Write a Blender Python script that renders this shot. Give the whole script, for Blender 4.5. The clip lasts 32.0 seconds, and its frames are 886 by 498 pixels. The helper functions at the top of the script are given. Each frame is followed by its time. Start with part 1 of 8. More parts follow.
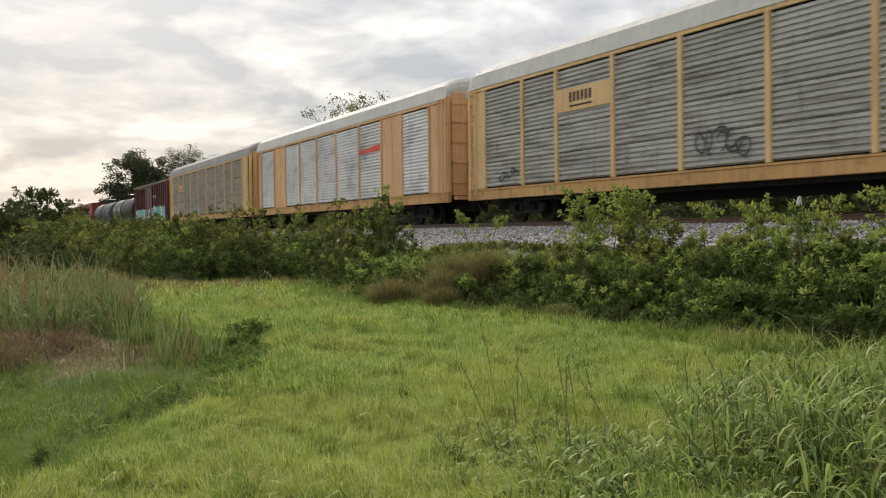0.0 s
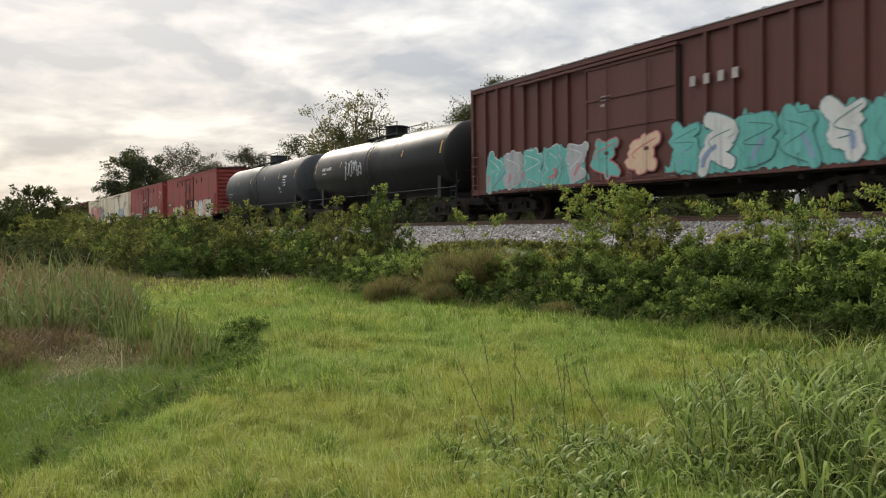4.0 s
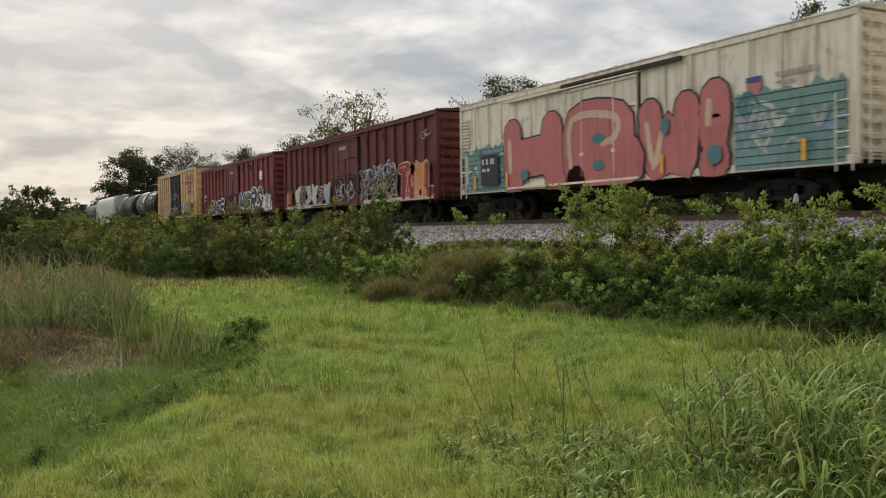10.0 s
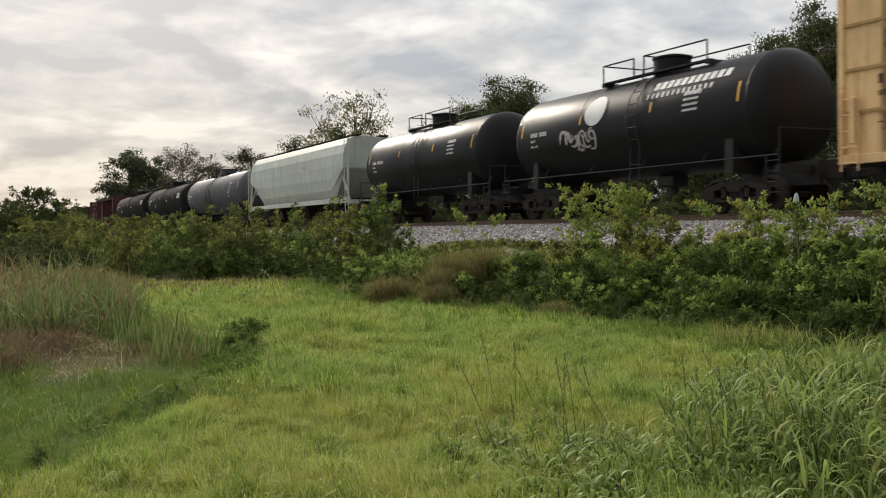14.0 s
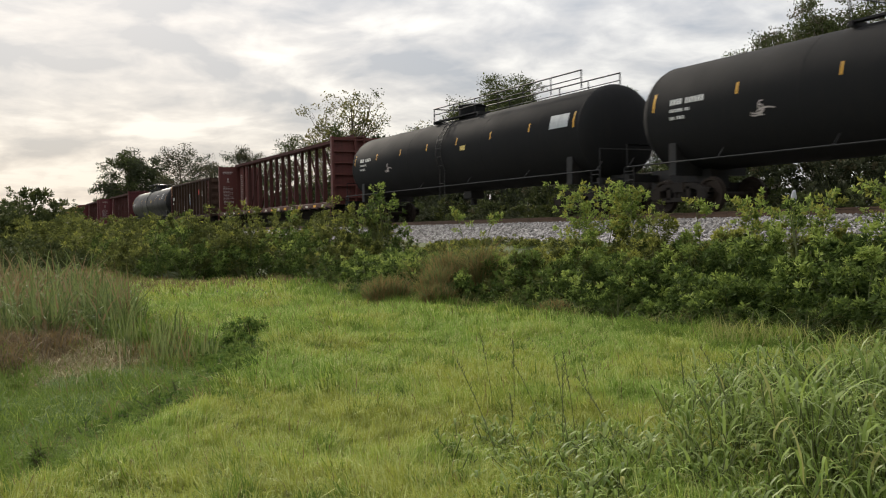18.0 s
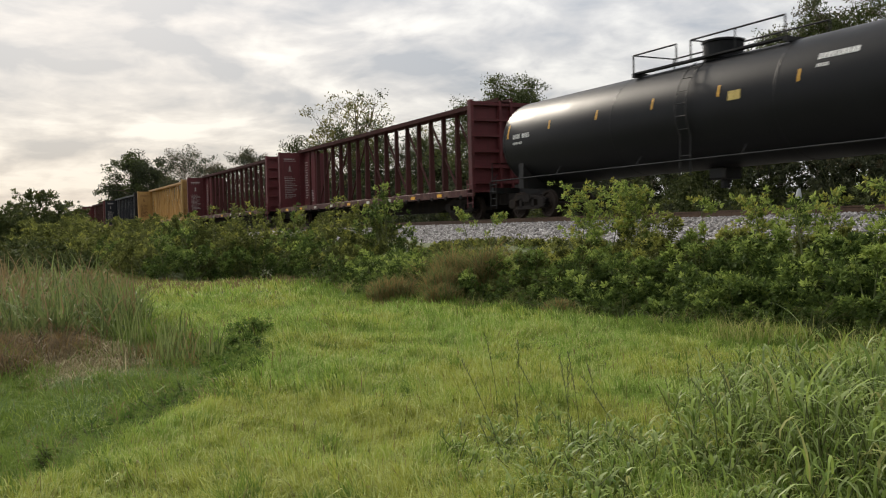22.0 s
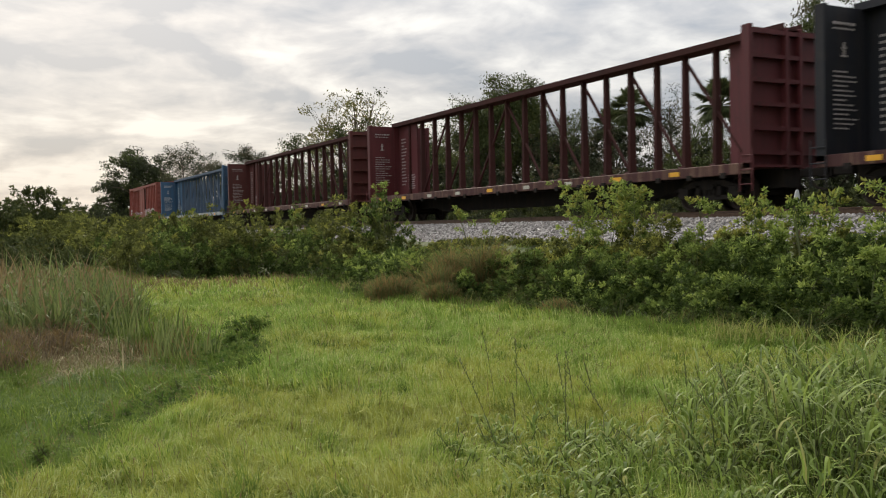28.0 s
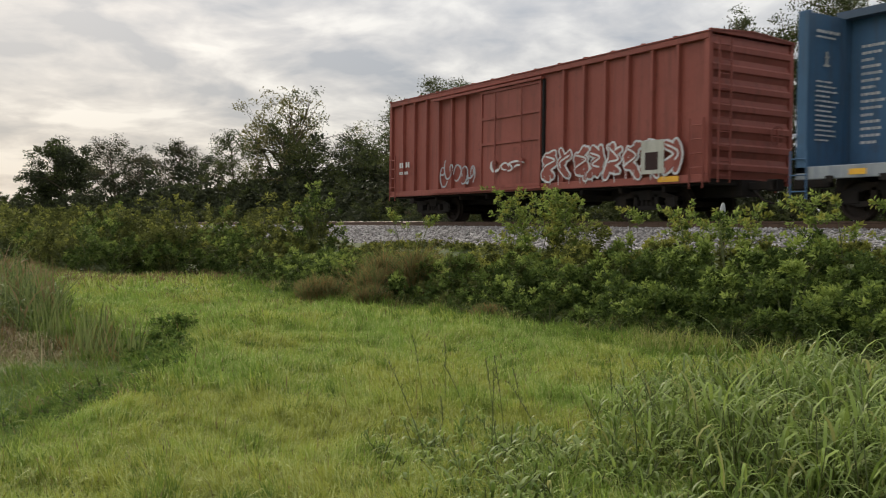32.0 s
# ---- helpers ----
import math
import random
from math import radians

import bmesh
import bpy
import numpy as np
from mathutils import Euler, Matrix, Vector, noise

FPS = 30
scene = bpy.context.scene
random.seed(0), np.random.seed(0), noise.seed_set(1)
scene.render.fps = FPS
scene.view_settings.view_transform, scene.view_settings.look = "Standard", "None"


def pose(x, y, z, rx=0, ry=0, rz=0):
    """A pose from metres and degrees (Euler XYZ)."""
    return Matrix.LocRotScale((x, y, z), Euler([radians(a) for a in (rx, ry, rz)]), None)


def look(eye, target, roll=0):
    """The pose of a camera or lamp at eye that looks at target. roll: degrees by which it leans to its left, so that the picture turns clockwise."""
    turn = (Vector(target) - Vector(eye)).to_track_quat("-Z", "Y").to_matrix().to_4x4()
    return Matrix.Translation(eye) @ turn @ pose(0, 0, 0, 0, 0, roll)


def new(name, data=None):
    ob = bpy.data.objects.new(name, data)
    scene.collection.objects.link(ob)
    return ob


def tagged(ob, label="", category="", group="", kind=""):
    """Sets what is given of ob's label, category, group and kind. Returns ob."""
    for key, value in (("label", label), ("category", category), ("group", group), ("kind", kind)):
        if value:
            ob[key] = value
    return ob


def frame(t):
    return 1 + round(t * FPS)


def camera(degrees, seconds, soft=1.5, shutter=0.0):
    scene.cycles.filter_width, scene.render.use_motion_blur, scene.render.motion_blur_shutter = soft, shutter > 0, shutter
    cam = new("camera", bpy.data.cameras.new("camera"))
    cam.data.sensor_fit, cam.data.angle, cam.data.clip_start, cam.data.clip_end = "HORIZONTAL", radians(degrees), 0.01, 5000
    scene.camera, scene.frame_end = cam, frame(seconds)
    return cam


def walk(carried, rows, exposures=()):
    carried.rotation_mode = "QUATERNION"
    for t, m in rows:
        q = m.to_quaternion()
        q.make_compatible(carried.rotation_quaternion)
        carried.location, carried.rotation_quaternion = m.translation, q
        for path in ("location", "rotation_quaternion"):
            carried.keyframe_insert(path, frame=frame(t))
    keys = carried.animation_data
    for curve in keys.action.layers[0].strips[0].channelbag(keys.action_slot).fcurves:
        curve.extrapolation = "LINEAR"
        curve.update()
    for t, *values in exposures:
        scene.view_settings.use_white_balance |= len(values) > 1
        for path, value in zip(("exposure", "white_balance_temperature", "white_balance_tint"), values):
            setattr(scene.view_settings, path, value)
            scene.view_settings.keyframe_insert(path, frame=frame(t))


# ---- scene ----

V_TRAIN = 19.185          # metres a second
TRACK_Y = 18.40           # centre line of the track; rail top is z = 0
EYE = (0.0, 0.0, -0.23)
LAWN = -1.85

# ---- camera ----
cam = camera(52.0, 32.0, soft=1.05, shutter=0.16)


def heading(yaw, pitch, roll):
    a, b = radians(yaw), radians(pitch)
    way = Vector((-math.sin(a) * math.cos(b), math.cos(a) * math.cos(b), math.sin(b)))
    return look(EYE, Vector(EYE) + way, roll)


TURNS = [
    (0.0, 62.26, -1.217, -0.791), (0.5, 62.246, -1.236, -0.70), (1.0, 62.213, -1.315, -0.72), (1.5, 62.258, -1.342, -0.771),
    (2.0, 62.299, -1.37, -0.761), (2.5, 62.244, -1.402, -0.809), (3.0, 62.143, -1.368, -0.785), (3.5, 62.126, -1.358, -0.807),
    (5.5, 62.161, -1.256, -0.76), (6.0, 62.17, -1.253, -0.79), (6.5, 62.168, -1.257, -0.81), (7.0, 62.131, -1.247, -0.904),
    (7.5, 62.12, -1.229, -0.91), (8.0, 62.127, -1.197, -0.938), (8.5, 62.137, -1.215, -0.88), (9.0, 62.122, -1.226, -0.858),
    (9.5, 62.088, -1.261, -0.88), (10.0, 62.079, -1.348, -0.898), (10.5, 62.097, -1.492, -0.99), (11.0, 62.162, -1.633, -1.075),
    (11.5, 62.229, -1.601, -1.078), (12.0, 62.241, -1.425, -1.088), (12.5, 62.206, -1.325, -1.044), (13.0, 62.147, -1.348, -0.953),
    (13.5, 62.133, -1.378, -0.996), (14.0, 62.099, -1.334, -0.994), (14.5, 62.065, -1.322, -1.095), (16.5, 61.972, -1.439, -1.275),
    (17.0, 61.931, -1.477, -1.264), (17.5, 61.882, -1.476, -1.278), (18.0, 61.98, -1.419, -1.266), (18.5, 62.112, -1.35, -1.306),
    (19.0, 62.164, -1.335, -1.321), (19.5, 62.208, -1.347, -1.355), (20.0, 62.268, -1.407, -1.347), (20.5, 62.311, -1.47, -1.271),
    (21.0, 62.304, -1.448, -1.311), (21.5, 62.258, -1.398, -1.455), (22.0, 62.261, -1.41, -1.521), (22.5, 62.271, -1.462, -1.461),
    (23.0, 62.226, -1.408, -1.432), (23.5, 62.133, -1.371, -1.445), (24.0, 62.09, -1.428, -1.511), (24.5, 62.164, -1.488, -1.618),
    (25.0, 62.275, -1.536, -1.667), (25.5, 62.292, -1.528, -1.559), (27.5, 62.208, -1.458, -1.241), (28.0, 62.151, -1.475, -1.183),
    (28.5, 62.057, -1.514, -1.035), (29.0, 61.912, -1.63, -0.952), (29.5, 61.836, -1.7, -1.0), (30.0, 61.666, -1.616, -0.887),
    (30.5, 61.266, -1.625, -0.768), (31.0, 60.877, -1.68, -0.564), (31.5, 60.461, -1.597, -0.235), (31.6, 60.26, -1.56, -0.12),
    (31.8, 59.43, -1.47, 0.2), (32.0, 57.903, -1.327, 0.582)]
walk(cam, [(t, heading(a, b, c)) for t, a, b, c in TURNS], [(0.0, 0.22), (1.0, 0.18), (3.5, 0.22), (5.5, 0.10), (8.0, 0.08), (9.0, 0.03), (10.0, -0.04), (11.0, 0.02), (12.0, 0.05), (13.0, -0.07), (14.0, 0.06), (17.0, 0.08), (18.0, 0.18), (19.0, 0.20), (20.0, 0.12), (22.0, 0.14), (23.0, 0.19), (24.0, 0.10), (25.0, 0.08), (28.0, 0.14), (30.0, 0.10), (32.0, 0.0)])

# ---- sky and sun ----
SUN_EL, SUN_AZ = 27.0, -84.0        # degrees over the horizon; degrees from +y towards +x


def make_sky():
    world = bpy.data.worlds.new("overcast_sky")
    scene.world = world
    world.use_nodes = True
    nt = world.node_tree
    N, L = nt.nodes, nt.links
    N.clear()
    out, bg = N.new("ShaderNodeOutputWorld"), N.new("ShaderNodeBackground")
    sky = N.new("ShaderNodeTexSky")
    sky.sky_type, sky.sun_disc = "NISHITA", False
    sky.sun_elevation, sky.sun_rotation = radians(SUN_EL), radians(SUN_AZ)
    sky.air_density, sky.dust_density = 1.2, 2.0
    tc, sep = N.new("ShaderNodeTexCoord"), N.new("ShaderNodeSeparateXYZ")
    L.new(tc.outputs["Generated"], sep.inputs[0])

    def math_node(op, a, b=None, c=None):
        m = N.new("ShaderNodeMath")
        m.operation = op
        for i, val in enumerate((a, b, c)):
            if val is None:
                continue
            if isinstance(val, (int, float)):
                m.inputs[i].default_value = val
            else:
                L.new(val, m.inputs[i])
        return m.outputs[0]

    up = math_node("MAXIMUM", sep.outputs["Z"], 0.0)
    den = math_node("ADD", up, 0.20)
    comb = N.new("ShaderNodeCombineXYZ")
    L.new(math_node("DIVIDE", sep.outputs["X"], den), comb.inputs[0])
    L.new(math_node("DIVIDE", sep.outputs["Y"], den), comb.inputs[1])
    big, small = N.new("ShaderNodeTexNoise"), N.new("ShaderNodeTexNoise")
    for nd, sc, det, dist in ((big, 1.75, 6.0, 0.4), (small, 5.6, 6.0, 0.4)):
        nd.inputs["Scale"].default_value, nd.inputs["Detail"].default_value = sc, det
        nd.inputs["Distortion"].default_value = dist
        nd.inputs["Roughness"].default_value = 0.52
        L.new(comb.outputs[0], nd.inputs["Vector"])
    dens = math_node("ADD", math_node("MULTIPLY", big.outputs["Fac"], 0.72), math_node("MULTIPLY", small.outputs["Fac"], 0.28))
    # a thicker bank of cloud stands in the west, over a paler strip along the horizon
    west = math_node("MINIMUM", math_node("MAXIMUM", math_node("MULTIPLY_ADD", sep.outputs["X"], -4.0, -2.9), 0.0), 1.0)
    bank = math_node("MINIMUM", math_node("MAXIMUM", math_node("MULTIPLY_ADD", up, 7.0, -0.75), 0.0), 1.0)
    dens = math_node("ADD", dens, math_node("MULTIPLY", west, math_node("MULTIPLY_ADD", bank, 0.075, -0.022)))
    ramp = N.new("ShaderNodeValToRGB")
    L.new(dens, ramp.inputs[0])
    e = ramp.color_ramp.elements
    e[0].position, e[0].color = 0.41, (1.14, 1.125, 1.095, 1)
    e[1].position, e[1].color = 0.59, (0.515, 0.562, 0.64, 1)
    mid = e.new(0.5)
    mid.color = (0.79, 0.795, 0.82, 1)
    # brightness of an overcast sky: a third of the zenith's near the horizon, brighter round the veiled sun
    grad = math_node("MULTIPLY_ADD", up, 2.0, 1.0)
    sunv = Vector((math.sin(radians(SUN_AZ)) * math.cos(radians(SUN_EL)), math.cos(radians(SUN_AZ)) * math.cos(radians(SUN_EL)), math.sin(radians(SUN_EL))))
    dot = N.new("ShaderNodeVectorMath")
    dot.operation = "DOT_PRODUCT"
    L.new(tc.outputs["Generated"], dot.inputs[0])
    dot.inputs[1].default_value = sunv
    halo = math_node("POWER", math_node("MAXIMUM", dot.outputs["Value"], 0.0), 9.0)
    lum = math_node("MULTIPLY", grad, math_node("MULTIPLY_ADD", halo, 0.06, 0.535))
    # duller away from the low sun; unseen meadow sky raised to light the cars
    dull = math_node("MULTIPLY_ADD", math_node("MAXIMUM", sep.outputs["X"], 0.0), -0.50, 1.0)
    side_gain = math_node("MULTIPLY_ADD", math_node("MAXIMUM", math_node("MULTIPLY", sep.outputs["Y"], -1.0), 0.0), 0.40, 1.0)
    lum = math_node("MULTIPLY", lum, math_node("MULTIPLY", dull, side_gain))
    warm = N.new("ShaderNodeMix")
    warm.data_type, warm.blend_type = "RGBA", "MULTIPLY"
    L.new(halo, warm.inputs["Factor"])
    L.new(ramp.outputs[0], warm.inputs["A"])
    warm.inputs["B"].default_value = (1.0, 0.98, 0.95, 1)
    sc = N.new("ShaderNodeVectorMath")
    sc.operation = "SCALE"
    L.new(warm.outputs["Result"], sc.inputs[0])
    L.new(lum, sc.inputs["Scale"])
    blue = N.new("ShaderNodeVectorMath")
    blue.operation = "SCALE"
    L.new(sky.outputs[0], blue.inputs[0])
    blue.inputs["Scale"].default_value = 0.10
    mix = N.new("ShaderNodeMix")
    mix.data_type = "RGBA"
    mix.inputs["Factor"].default_value = 0.90
    L.new(blue.outputs[0], mix.inputs["A"])
    L.new(sc.outputs[0], mix.inputs["B"])
    L.new(mix.outputs["Result"], bg.inputs[0])
    bg.inputs[1].default_value = 1.0
    L.new(bg.outputs[0], out.inputs[0])
    return sunv


sun_way = make_sky()
sun = new("sun", bpy.data.lights.new("sun", "SUN"))
sun.data.energy, sun.data.angle, sun.data.color = 3.1, radians(8), (1.0, 0.90, 0.76)
sun.matrix_world = look(sun_way * 60, (0, 0, 0))


# ---- materials ----
def shader(name):
    m = bpy.data.materials.new(name)
    m.use_nodes = True
    nt = m.node_tree
    return m, nt, nt.nodes["Principled BSDF"]


def noise_node(nt, coord, scale, detail=4.0, rough=0.55, stretch=None):
    nd = nt.nodes.new("ShaderNodeTexNoise")
    nd.inputs["Scale"].default_value, nd.inputs["Detail"].default_value, nd.inputs["Roughness"].default_value = scale, detail, rough
    if stretch:
        mp = nt.nodes.new("ShaderNodeMapping")
        mp.inputs["Scale"].default_value = stretch
        nt.links.new(coord, mp.inputs["Vector"])
        coord = mp.outputs[0]
    nt.links.new(coord, nd.inputs["Vector"])
    return nd.outputs["Fac"]


def ramp_node(nt, fac, a, b, ca=(0, 0, 0, 1), cb=(1, 1, 1, 1)):
    r = nt.nodes.new("ShaderNodeValToRGB")
    e = r.color_ramp.elements
    e[0].position, e[0].color, e[1].position, e[1].color = a, ca, b, cb
    nt.links.new(fac, r.inputs[0])
    return r.outputs[0]


def mix_node(nt, fac, a, b, blend="MIX"):
    m = nt.nodes.new("ShaderNodeMix")
    m.data_type, m.blend_type = "RGBA", blend
    for key, val in (("Factor", fac), ("A", a), ("B", b)):
        if isinstance(val, (int, float)):
            m.inputs[key].default_value = val
        elif isinstance(val, tuple):
            m.inputs[key].default_value = (*val[:3], 1)
        else:
            nt.links.new(val, m.inputs[key])
    return m.outputs["Result"]


def bump_node(nt, bsdf, height, strength, distance=0.02):
    b = nt.nodes.new("ShaderNodeBump")
    b.inputs["Strength"].default_value, b.inputs["Distance"].default_value = strength, distance
    nt.links.new(height, b.inputs["Height"])
    nt.links.new(b.outputs[0], bsdf.inputs["Normal"])


def paint(name, base, dirt=(0.06, 0.045, 0.035), amount=0.55, rough=0.55, metal=0.0, streak=1.0, fade=0.25, spec=0.35, grain=(5.0, 5.0, 0.35)):
    """Old car paint: faded in patches, with streaks of dirt and rust that run down."""
    m, nt, bs = shader(name)
    co = nt.nodes.new("ShaderNodeTexCoord").outputs["Object"]
    info = nt.nodes.new("ShaderNodeObjectInfo").outputs["Random"]
    shift = nt.nodes.new("ShaderNodeVectorMath")
    shift.operation = "MULTIPLY_ADD"
    nt.links.new(info, shift.inputs[0])
    shift.inputs[1].default_value = (37.0, 11.0, 23.0)
    nt.links.new(co, shift.inputs[2])
    co = shift.outputs[0]
    big = noise_node(nt, co, 0.55, 5)
    run = noise_node(nt, co, 1.0, 5, 0.6, grain)
    fine = noise_node(nt, co, 14.0, 3)
    lift = 0.02 * min(1.0, max(base) * 4)
    lighter = tuple(min(0.95, c * (1 + fade) + lift) for c in base)
    col = mix_node(nt, ramp_node(nt, big, 0.35, 0.7), tuple(base), lighter)
    col = mix_node(nt, ramp_node(nt, info, 0.0, 1.0, (0, 0, 0, 1), (0.16, 0.16, 0.16, 1)), col, tuple(c * 0.6 for c in base))
    stain = nt.nodes.new("ShaderNodeMath")
    stain.operation = "MULTIPLY"
    nt.links.new(ramp_node(nt, run, 0.50, 0.74), stain.inputs[0])
    stain.inputs[1].default_value = amount * streak
    col = mix_node(nt, stain.outputs[0], col, tuple(dirt))
    thin = nt.nodes.new("ShaderNodeMath")
    thin.operation = "MULTIPLY"
    nt.links.new(ramp_node(nt, noise_node(nt, co, 1.0, 4, 0.6, (16.0, 16.0, 0.55)), 0.58, 0.72), thin.inputs[0])
    thin.inputs[1].default_value = amount * streak * 0.7
    col = mix_node(nt, thin.outputs[0], col, tuple(d * 0.8 for d in dirt))
    spot = nt.nodes.new("ShaderNodeMath")
    spot.operation = "MULTIPLY"
    nt.links.new(ramp_node(nt, noise_node(nt, co, 2.3, 6, 0.7), 0.56, 0.70), spot.inputs[0])
    spot.inputs[1].default_value = amount * 0.7
    col = mix_node(nt, spot.outputs[0], col, tuple(d * 0.9 for d in dirt))
    col = mix_node(nt, ramp_node(nt, fine, 0.3, 0.8, (0, 0, 0, 1), (0.25, 0.25, 0.25, 1)), col, tuple(c * 0.75 for c in base))
    nt.links.new(col, bs.inputs["Base Color"])
    bs.inputs["Metallic"].default_value = metal
    bs.inputs["Specular IOR Level"].default_value = spec
    nt.links.new(ramp_node(nt, big, 0.2, 0.8, (rough - 0.1,) * 3 + (1,), (rough + 0.15,) * 3 + (1,)), bs.inputs["Roughness"])
    bump_node(nt, bs, fine, 0.12, 0.01)
    return m


def leafy(name, dark, light, glow=0.35, rough=0.68, spec=0.10):
    """Leaves: each one its own shade, some light coming through."""
    m, nt, bs = shader(name)
    rnd = nt.nodes.new("ShaderNodeNewGeometry").outputs["Random Per Island"]
    co = nt.nodes.new("ShaderNodeTexCoord").outputs["Object"]
    patch = noise_node(nt, co, 0.8, 3)
    col = mix_node(nt, rnd, tuple(dark), tuple(light))
    col = mix_node(nt, ramp_node(nt, patch, 0.35, 0.7, (0, 0, 0, 1), (0.6, 0.6, 0.6, 1)), col, tuple((a + b) * 0.62 for a, b in zip(dark, light)))
    nt.links.new(col, bs.inputs["Base Color"])
    bs.inputs["Roughness"].default_value = rough
    bs.inputs["Specular IOR Level"].default_value = spec
    tr = nt.nodes.new("ShaderNodeBsdfTranslucent")
    nt.links.new(col, tr.inputs[0])
    ms = nt.nodes.new("ShaderNodeMixShader")
    ms.inputs[0].default_value = glow
    nt.links.new(bs.outputs[0], ms.inputs[1])
    nt.links.new(tr.outputs[0], ms.inputs[2])
    nt.links.new(ms.outputs[0], nt.nodes["Material Output"].inputs["Surface"])
    return m


def ground_material():
    m, nt, bs = shader("soil_and_turf")
    co = nt.nodes.new("ShaderNodeTexCoord").outputs["Object"]
    big, fine = noise_node(nt, co, 0.35, 5), noise_node(nt, co, 22.0, 4)
    col = mix_node(nt, ramp_node(nt, big, 0.35, 0.68), (0.080, 0.110, 0.026), (0.105, 0.115, 0.036))
    col = mix_node(nt, ramp_node(nt, fine, 0.35, 0.75, (0, 0, 0, 1), (0.8, 0.8, 0.8, 1)), col, (0.035, 0.050, 0.014))
    nt.links.new(col, bs.inputs["Base Color"])
    bs.inputs["Roughness"].default_value = 0.95
    bump_node(nt, bs, fine, 0.6, 0.05)
    return m


def stone_material():
    m, nt, bs = shader("crushed_stone")
    geo = nt.nodes.new("ShaderNodeNewGeometry").outputs["Random Per Island"]
    co = nt.nodes.new("ShaderNodeTexCoord").outputs["Object"]
    col = mix_node(nt, geo, (0.09, 0.085, 0.08), (0.50, 0.475, 0.455))
    col = mix_node(nt, ramp_node(nt, noise_node(nt, co, 30.0, 4), 0.4, 0.7), col, (0.12, 0.105, 0.095))
    nt.links.new(col, bs.inputs["Base Color"])
    bs.inputs["Roughness"].default_value = 0.9
    return m


def ballast_material():
    m, nt, bs = shader("ballast")
    co = nt.nodes.new("ShaderNodeTexCoord").outputs["Object"]
    vo = nt.nodes.new("ShaderNodeTexVoronoi")
    vo.inputs["Scale"].default_value = 16.0
    nt.links.new(co, vo.inputs["Vector"])
    sep = nt.nodes.new("ShaderNodeSeparateColor")
    nt.links.new(vo.outputs["Color"], sep.inputs[0])
    col = mix_node(nt, sep.outputs[0], (0.10, 0.095, 0.09), (0.46, 0.44, 0.42))
    nt.links.new(col, bs.inputs["Base Color"])
    bs.inputs["Roughness"].default_value = 0.95
    bump_node(nt, bs, vo.outputs["Distance"], 1.0, 0.05)
    return m


M = {}
RUST = (0.10, 0.045, 0.022)
M["soil"], M["stone"], M["ballast"] = ground_material(), stone_material(), ballast_material()
M["black_steel"] = paint("black_steel", (0.012, 0.012, 0.012), (0.05, 0.035, 0.025), 0.5, 0.6)
M["truck_steel"] = paint("sooty_cast_steel", (0.024, 0.021, 0.019), (0.055, 0.038, 0.026), 0.6, 0.85, 0.0, 1.0, 0.25, 0.10)
M["wheel"] = paint("worn_wheel_steel", (0.035, 0.027, 0.022), (0.05, 0.03, 0.02), 0.4, 0.7, 0.0, 1.0, 0.25, 0.12)
M["rail"] = paint("rail_steel", (0.12, 0.075, 0.05), (0.05, 0.03, 0.02), 0.5, 0.5, 0.5)
M["tie"] = paint("tarred_timber", (0.06, 0.045, 0.035), (0.03, 0.025, 0.02), 0.5, 0.9)
M["galv"] = paint("galvanised_sheet", (0.33, 0.335, 0.34), (0.15, 0.12, 0.10), 0.45, 0.5, 0.25, 0.8)
M["rack_roof"] = paint("galvanised_roof", (0.47, 0.455, 0.42), (0.22, 0.20, 0.18), 0.4, 0.75, 0.0, 0.8)
M["rack_roof_dull"] = paint("dull_grey_roof", (0.27, 0.255, 0.24), (0.15, 0.13, 0.115), 0.5, 0.8, 0.0, 0.8)
M["screen_grey"] = paint("grimy_screen_sheet", (0.36, 0.345, 0.315), (0.13, 0.105, 0.085), 0.9, 0.6, 0.1, 1.0, 0.3, grain=(1.3, 1.0, 4.5))
M["screen_pale"] = paint("pale_screen_sheet", (0.62, 0.61, 0.60), (0.17, 0.16, 0.155), 0.95, 0.55, 0.1, 0.7, 0.3, grain=(1.3, 1.0, 4.5))
M["screen_brown"] = paint("brown_grey_screen_sheet", (0.30, 0.265, 0.215), (0.12, 0.095, 0.07), 0.85, 0.6, 0.1, grain=(1.3, 1.0, 4.5))
M["rack_yellow"] = paint("rack_yellow", (0.60, 0.40, 0.18), (0.27, 0.14, 0.065), 0.55, 0.55)
M["rack_sill"] = paint("rusty_yellow_sill", (0.45, 0.255, 0.09), (0.16, 0.085, 0.045), 0.85, 0.65)
M["rack_tan"] = paint("rack_tan", (0.60, 0.345, 0.165), (0.34, 0.17, 0.08), 0.5, 0.55)
# near-black for openings and joints: their lack of light is the colour
M["gap_dark"] = paint("unlit_opening_black", (0.02, 0.02, 0.02), (0.03, 0.025, 0.02), 0.4, 0.9)
M["brown"] = paint("boxcar_brown", (0.105, 0.035, 0.028), (0.05, 0.03, 0.025), 0.5)
M["red"] = paint("faded_oxide_red", (0.245, 0.042, 0.033), (0.11, 0.030, 0.024), 0.6, 0.6, 0.0, 0.35, 0.35)
M["dark_red"] = paint("dark_oxide_red", (0.135, 0.031, 0.027), (0.065, 0.026, 0.021), 0.65, 0.6, 0.0, 0.6, 0.35)
M["mid_red"] = paint("warm_oxide_red", (0.185, 0.044, 0.037), (0.085, 0.032, 0.026), 0.6, 0.6, 0.0, 0.6, 0.35)
M["brick_red"] = paint("brick_red", (0.27, 0.070, 0.048), (0.12, 0.045, 0.03), 0.5)
